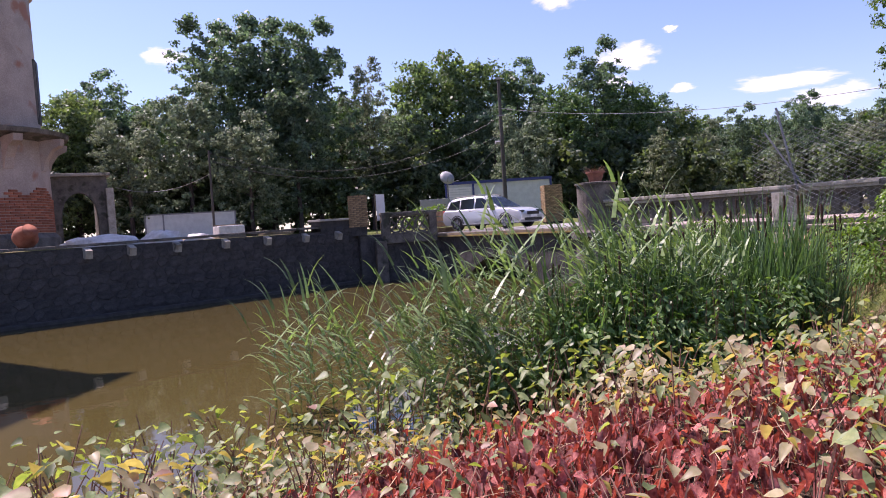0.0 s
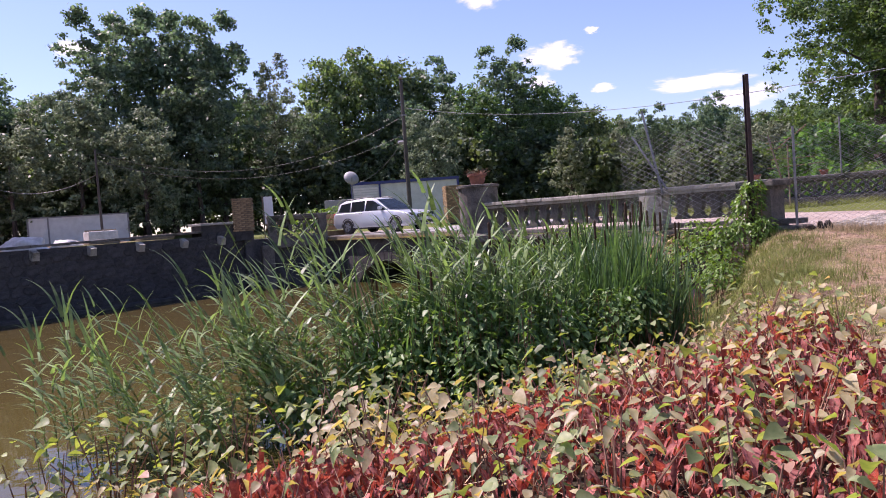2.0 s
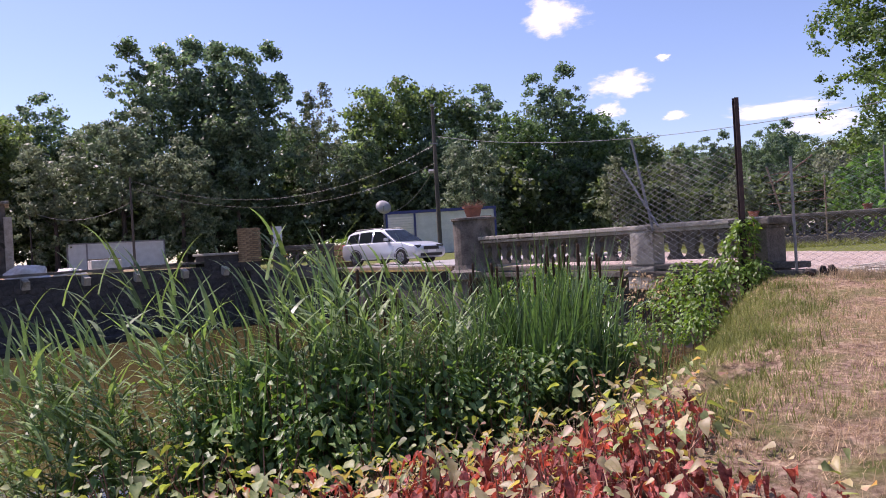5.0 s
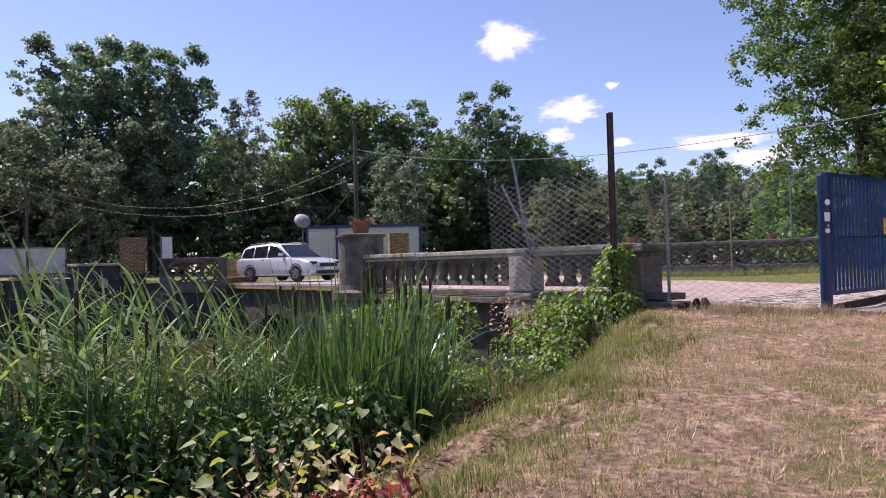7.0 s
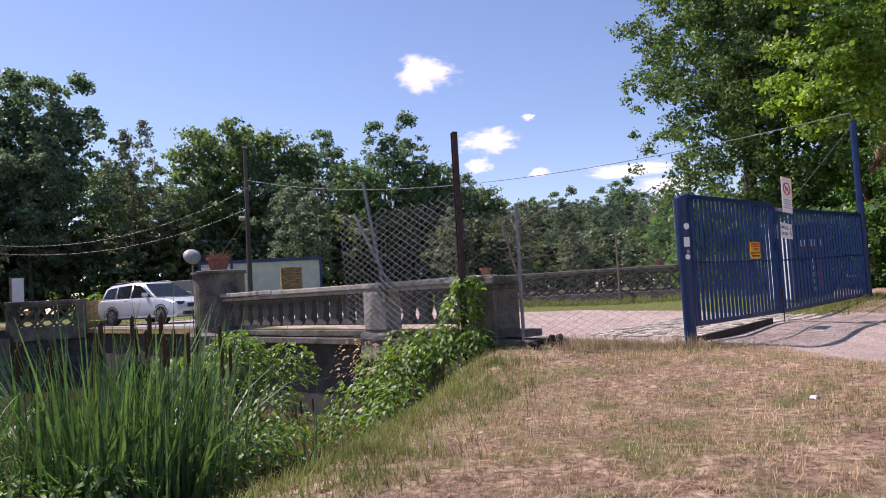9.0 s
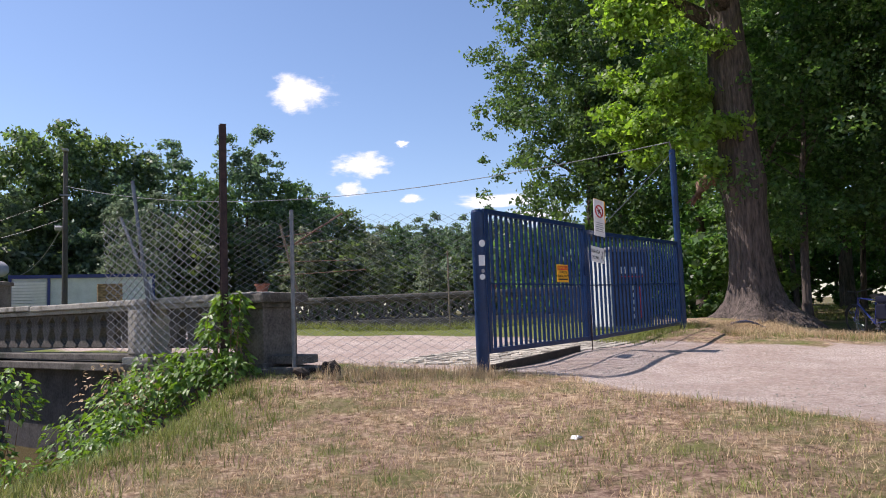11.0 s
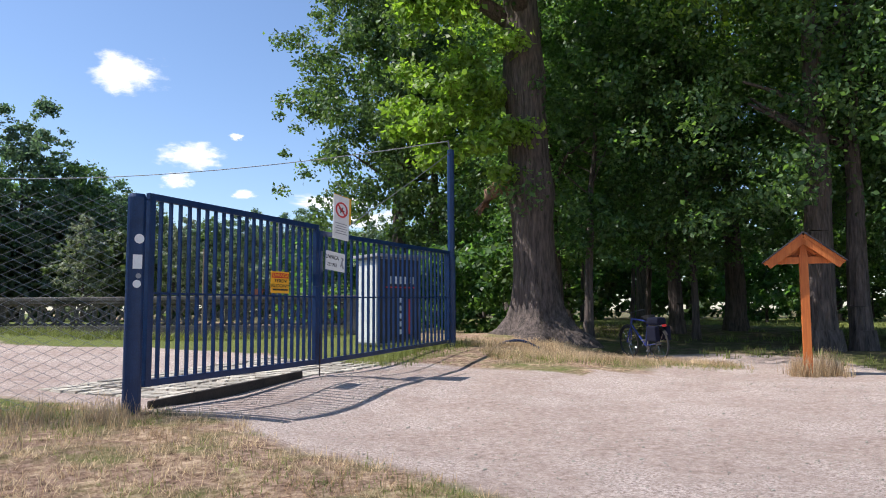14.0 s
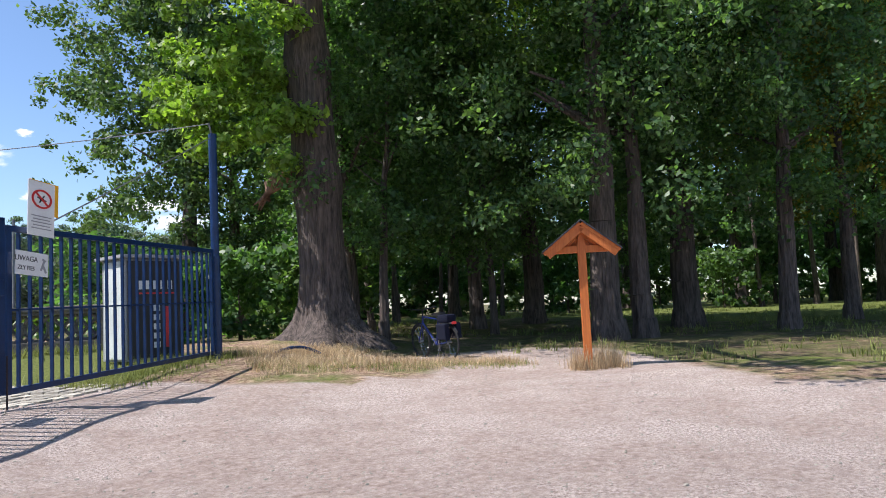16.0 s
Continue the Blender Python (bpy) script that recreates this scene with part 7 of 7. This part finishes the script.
def bramble(name, seed, lobes, n, size, material, label):
    """A bush: arching stems under a skin of broad leaves."""
    r = random.Random(seed)
    verts, faces = [], []
    bm = B()
    for i in range(n):
        lx, ly, lz, lr = r.choice(lobes)
        a, b = r.uniform(0, 6.28), math.acos(r.uniform(-0.5, 1))
        q = lr * (1 - 0.45 * r.random() ** 2)
        x, y, z = lx + q * math.sin(b) * math.cos(a), ly + q * math.sin(b) * math.sin(a), lz + q * math.cos(b)
        z = max(z, ground_z(x, y) + 0.03)
        broad_leaf(verts, faces, x, y, z, a + r.uniform(-0.8, 0.8), size * r.uniform(0.6, 1.3), r.uniform(-0.2, 0.9), r.uniform(0, 0.4), r)
    for lx, ly, lz, lr in lobes:
        for k in range(4):
            gx, gy = lx + r.uniform(-0.3, 0.3), ly + r.uniform(-0.3, 0.3)
            rod(bm, (gx, gy, max(ground_z(gx, gy), WATER) - 0.05), (lx + r.uniform(-lr, lr) * 0.7, ly + r.uniform(-lr, lr) * 0.7, lz + r.uniform(0, lr)), 0.009, 0.004, 4)
    root = part(name, bm, M["kw_stem"], None)
    me = bpy.data.meshes.new("leaves")
    me.from_pydata(verts, [], faces)
    me.materials.append(material)
    c = new("leaves", me)
    c.parent = root
    return tagged(root, label, "bush")


def bushes():
    bramble("bramble_bush", 1, [(12.3, 18.95, 0.8, 0.42), (12.35, 18.95, 1.25, 0.34), (12.45, 18.9, 1.62, 0.24), (12.1, 18.7, 0.45, 0.5), (11.9, 18.9, 0.7, 0.4), (11.75, 18.9, 0.35, 0.5), (12.5, 18.6, 0.7, 0.3)], 1500, 0.095, M["ivy"], "bright green bramble climbing the stone pier")
    bramble("bramble_bush", 2, [(11.2, 17.8, 0.0, 0.4), (10.9, 17.3, -0.2, 0.35), (10.9, 18.4, 0.0, 0.5), (11.3, 18.7, 0.3, 0.45), (10.5, 19.0, -0.2, 0.5), (11.0, 19.4, 0.3, 0.45), (11.4, 19.6, 0.6, 0.4)], 1700, 0.085, M["ivy"], "low green bramble on the bank")
    bramble("bramble_bush", 3, [(8.8, 19.4, 0.2, 0.65), (8.5, 20.0, 0.6, 0.55), (9.3, 18.6, -0.2, 0.5), (8.4, 18.8, 0.1, 0.6), (9.4, 19.6, 0.4, 0.5), (7.9, 19.6, 0.3, 0.55), (9.1, 18.0, -0.4, 0.4), (8.6, 19.3, 0.75, 0.4), (7.4, 20.2, 0.3, 0.5), (8.6, 18.2, -0.5, 0.5)], 3000, 0.09, M["ivy"], "dense green bush in front of the bridge face")
    bramble("bramble_bush", 4, [(5.0, 12.0, -0.5, 0.6), (4.2, 11.7, -0.6, 0.5), (5.9, 12.5, -0.5, 0.6), (6.6, 12.9, -0.4, 0.5), (5.4, 11.6, -0.5, 0.5), (3.2, 11.0, -0.7, 0.4), (4.6, 12.4, 0.0, 0.5), (5.6, 12.7, 0.1, 0.5)], 2300, 0.11, M["weed"], "dark green undergrowth among the cattails")
    bramble("bramble_bush", 5, [(7.6, 13.6, -0.3, 0.5), (8.2, 14.2, -0.3, 0.5), (8.9, 15.4, -0.3, 0.45), (9.3, 16.4, -0.3, 0.4)], 1300, 0.085, M["weed"], "bramble undergrowth at the foot of the cattails")
    bramble("bramble_bush", 10, [(9.6, 16.9, -0.35, 0.35), (9.9, 17.6, -0.4, 0.4), (10.3, 16.9, -0.25, 0.3)], 500, 0.07, M["ivy"], "small leafy weeds at the water's edge")
    bramble("dead_shrub", 12, [(10.6, 20.6, 0.35, 0.5), (10.9, 20.9, 0.2, 0.5), (11.3, 20.6, 0.3, 0.4)], 300, 0.07, M["straw"], "withered brown shrub against the bridge face")
    bramble("bramble_bush", 6, [(14.0, 37.6, 1.3, 0.5), (13.6, 37.9, 1.6, 0.35)], 350, 0.14, M["ivy"], "small bright green bush in the parapet gap")
    bramble("bramble_bush", 7, [(-0.4, 40.0, 1.7, 0.7), (0.4, 40.4, 1.9, 0.6), (-1.3, 40.2, 1.5, 0.5)], 600, 0.16, M["ivy"], "sunlit green bush behind the corner parapet")
    bramble("bramble_bush", 8, [(24.6, 33.5, 1.8, 0.8), (25.4, 32.2, 1.5, 0.6), (22.8, 33.0, 1.6, 0.6)], 900, 0.15, M["ivy"], "loose green shrub behind the kiosk")
    bramble("bramble_bush", 9, [(-13.0, 22.2, 0.3, 0.5), (-12.7, 22.5, -0.2, 0.35)], 260, 0.12, M["ivy"], "small plant growing from the pond wall")


bushes()


def tufts(name, material, region, n, per, h, w, label, seed, droop=(0.2, 1.2), lean=0.7, seg=2):
    r = random.Random(seed)
    rows = []
    for i in range(n):
        x, y = region(r)
        if x is None:
            continue
        z = ground_z(x, y) - 0.01
        k = r.uniform(0.5, 1.3)
        for j in range(per):
            a = r.uniform(0, 6.28)
            q = r.uniform(0.1, lean)
            rows.append((x + r.gauss(0, 0.05), y + r.gauss(0, 0.05), z, math.cos(a) * q, math.sin(a) * q, h * k * r.uniform(0.5, 1.2), w, r.uniform(*droop)))
    return tagged(new(name, blades_mesh(name, rows, material, seg)), label, "grass", kind="stuff")


def lawn_spot(green):
    def pick(r):
        x, y = r.uniform(8.2, 24), r.uniform(7.6, 19.6)
        g, _, soil = cover(x, y)
        d, _ = pond_distance(x, y)
        if g > 0.55 or d < 0.2 or in_knotweed(x, y) or (Vector((x, y, 0)) - BR0).dot(BRN) > 2.6:
            return None, None
        n = noise.noise((x * 0.55, y * 0.55, 1)) + 0.5 * noise.noise((x * 1.7, y * 1.7, 4))
        bank = max(0, 3.4 - d) * 0.25
        if green and n + bank < 0.02 + r.uniform(-0.2, 0.25):
            return None, None
        if not green and n + bank > 0.45 + r.uniform(-0.2, 0.2):
            return None, None
        return x, y
    return pick


def strip(p, q, wdt):
    def pick(r):
        t, o = r.random(), r.gauss(0, wdt)
        dx, dy = q[0] - p[0], q[1] - p[1]
        L = math.hypot(dx, dy)
        return p[0] + dx * t - dy / L * o, p[1] + dy * t + dx / L * o
    return pick


def wood_floor(r):
    x, y = r.uniform(29, 60), r.uniform(10, 40)
    if noise.noise((x * 0.25, y * 0.25, 7)) < 0.0:
        return None, None
    return x, y


def grasses():
    tufts("dry_grass", M["straw"], lawn_spot(False), 15000, 9, 0.11, 0.008, "short dry straw-coloured grass over the lawn", 1, (0.2, 1.0), 2.4, 1)
    tufts("green_grass", M["grass"], lawn_spot(True), 11000, 9, 0.10, 0.008, "patches of living green grass in the dry lawn", 2, (0.2, 1.0), 1.8, 1)
    tufts("tall_dry_grass", M["straw"], strip((13.6, 18.3), (16.2, 18.2), 0.42), 260, 8, 0.22, 0.007, "taller dry grass along the fence", 3, (0.1, 0.9), 0.5)
    tufts("bank_grass", M["grass"], strip((10.2, 13.2), (12.4, 18.0), 0.55), 850, 8, 0.19, 0.009, "long green grass on the bank's edge", 4)
    tufts("bank_grass", M["grass"], strip((8.1, 9.6), (10.4, 13.8), 0.6), 800, 8, 0.16, 0.010, "green grass where the weeds end", 14)
    tufts("verge_grass", M["grass"], strip((22.9, 28.7), (14.2, 35.3), 0.55), 900, 7, 0.28, 0.016, "sunlit green grass verge below the far parapet", 5)
    tufts("verge_grass", M["grass"], strip((20.5, 22.6), (24.2, 25.4), 0.5), 600, 7, 0.22, 0.010, "green grass behind the gate", 6)
    tufts("verge_grass", M["straw"], strip((23.6, 22.7), (28.4, 20.4), 0.6), 1400, 7, 0.17, 0.008, "dry grass strip along the track's edge", 7)
    tufts("verge_grass", M["grass"], strip((23.4, 22.3), (28.0, 19.8), 0.35), 500, 6, 0.12, 0.008, "green grass along the track's edge", 8)
    tufts("verge_grass", M["straw"], strip((24.2, 24.6), (28.5, 25.4), 0.6), 900, 7, 0.2, 0.008, "dry grass below the old tree", 9)
    tufts("post_grass", M["straw"], strip((27.4, 18.2), (28.3, 17.7), 0.16), 120, 12, 0.42, 0.008, "tuft of tall dry grass round the shrine's post", 10, (0.1, 0.6), 0.4)
    tufts("wood_grass", M["grass"], wood_floor, 4200, 6, 0.22, 0.022, "low green ground cover under the trees", 11)


grasses()


# ---- paving that shows beyond the gate ----
def setts():
    r = random.Random(12)
    root = thing("pavement_setts", pose(18.3, 22.2, 0, 0, 0, 38), "strip of worn pale stone setts inside the gate", "paving", kind="structure")
    meshes = []
    for k in range(4):
        bm = B()
        box(bm, 0, 0, 0, 1, 1, 1)
        for v in bm.verts:
            v.co += Vector((r.uniform(-0.08, 0.08), r.uniform(-0.08, 0.08), 0))
            if v.co.z > 0.5:
                v.co.x, v.co.y = v.co.x * 0.86, v.co.y * 0.86
        me = bpy.data.meshes.new("sett")
        bm.to_mesh(me)
        bm.free()
        me.materials.append(M["setts"])
        meshes.append(me)
    c, s = math.cos(radians(38)), math.sin(radians(38))
    for i in range(16):
        for j in range(12):
            x, y = (i - 8) * 0.34, (j - 6) * 0.24
            wx, wy = 18.3 + x * c - y * s, 22.2 + x * s + y * c
            o = new("sett", r.choice(meshes))
            o.parent = root
            o.matrix_basis = pose(x + r.uniform(-0.02, 0.02), y, ground_z(wx, wy) - 0.085 + r.uniform(0, 0.02)) @ Matrix.Diagonal((0.31, 0.215, 0.1, 1))


setts()


def gravel():
    r = random.Random(44)
    bm = B()
    bmesh.ops.create_icosphere(bm, subdivisions=1, radius=1)
    bv = np.array([v.co[:] for v in bm.verts])
    bf = [tuple(v.index for v in f.verts) for f in bm.faces]
    bm.free()
    verts, faces = [], []
    n = 0
    while n < 7000:
        x, y = r.uniform(16.5, 30), r.uniform(11.5, 22)
        if cover(x, y)[0] < 0.75:
            continue
        n += 1
        k = len(verts)
        s = r.uniform(0.004, 0.012) * (1.8 if r.random() < 0.04 else 1)
        z = ground_z(x, y)
        sc = np.array((s * r.uniform(0.8, 1.5), s, s * 0.6))
        verts += [tuple(v) for v in bv * sc + np.array((x, y, z + s * 0.2))]
        faces += [tuple(a + k for a in f) for f in bf]
    tagged(link_mesh("gravel", verts, faces, M["setts"]), "loose pale pebbles on the gravel track", "gravel", kind="stuff")


gravel()
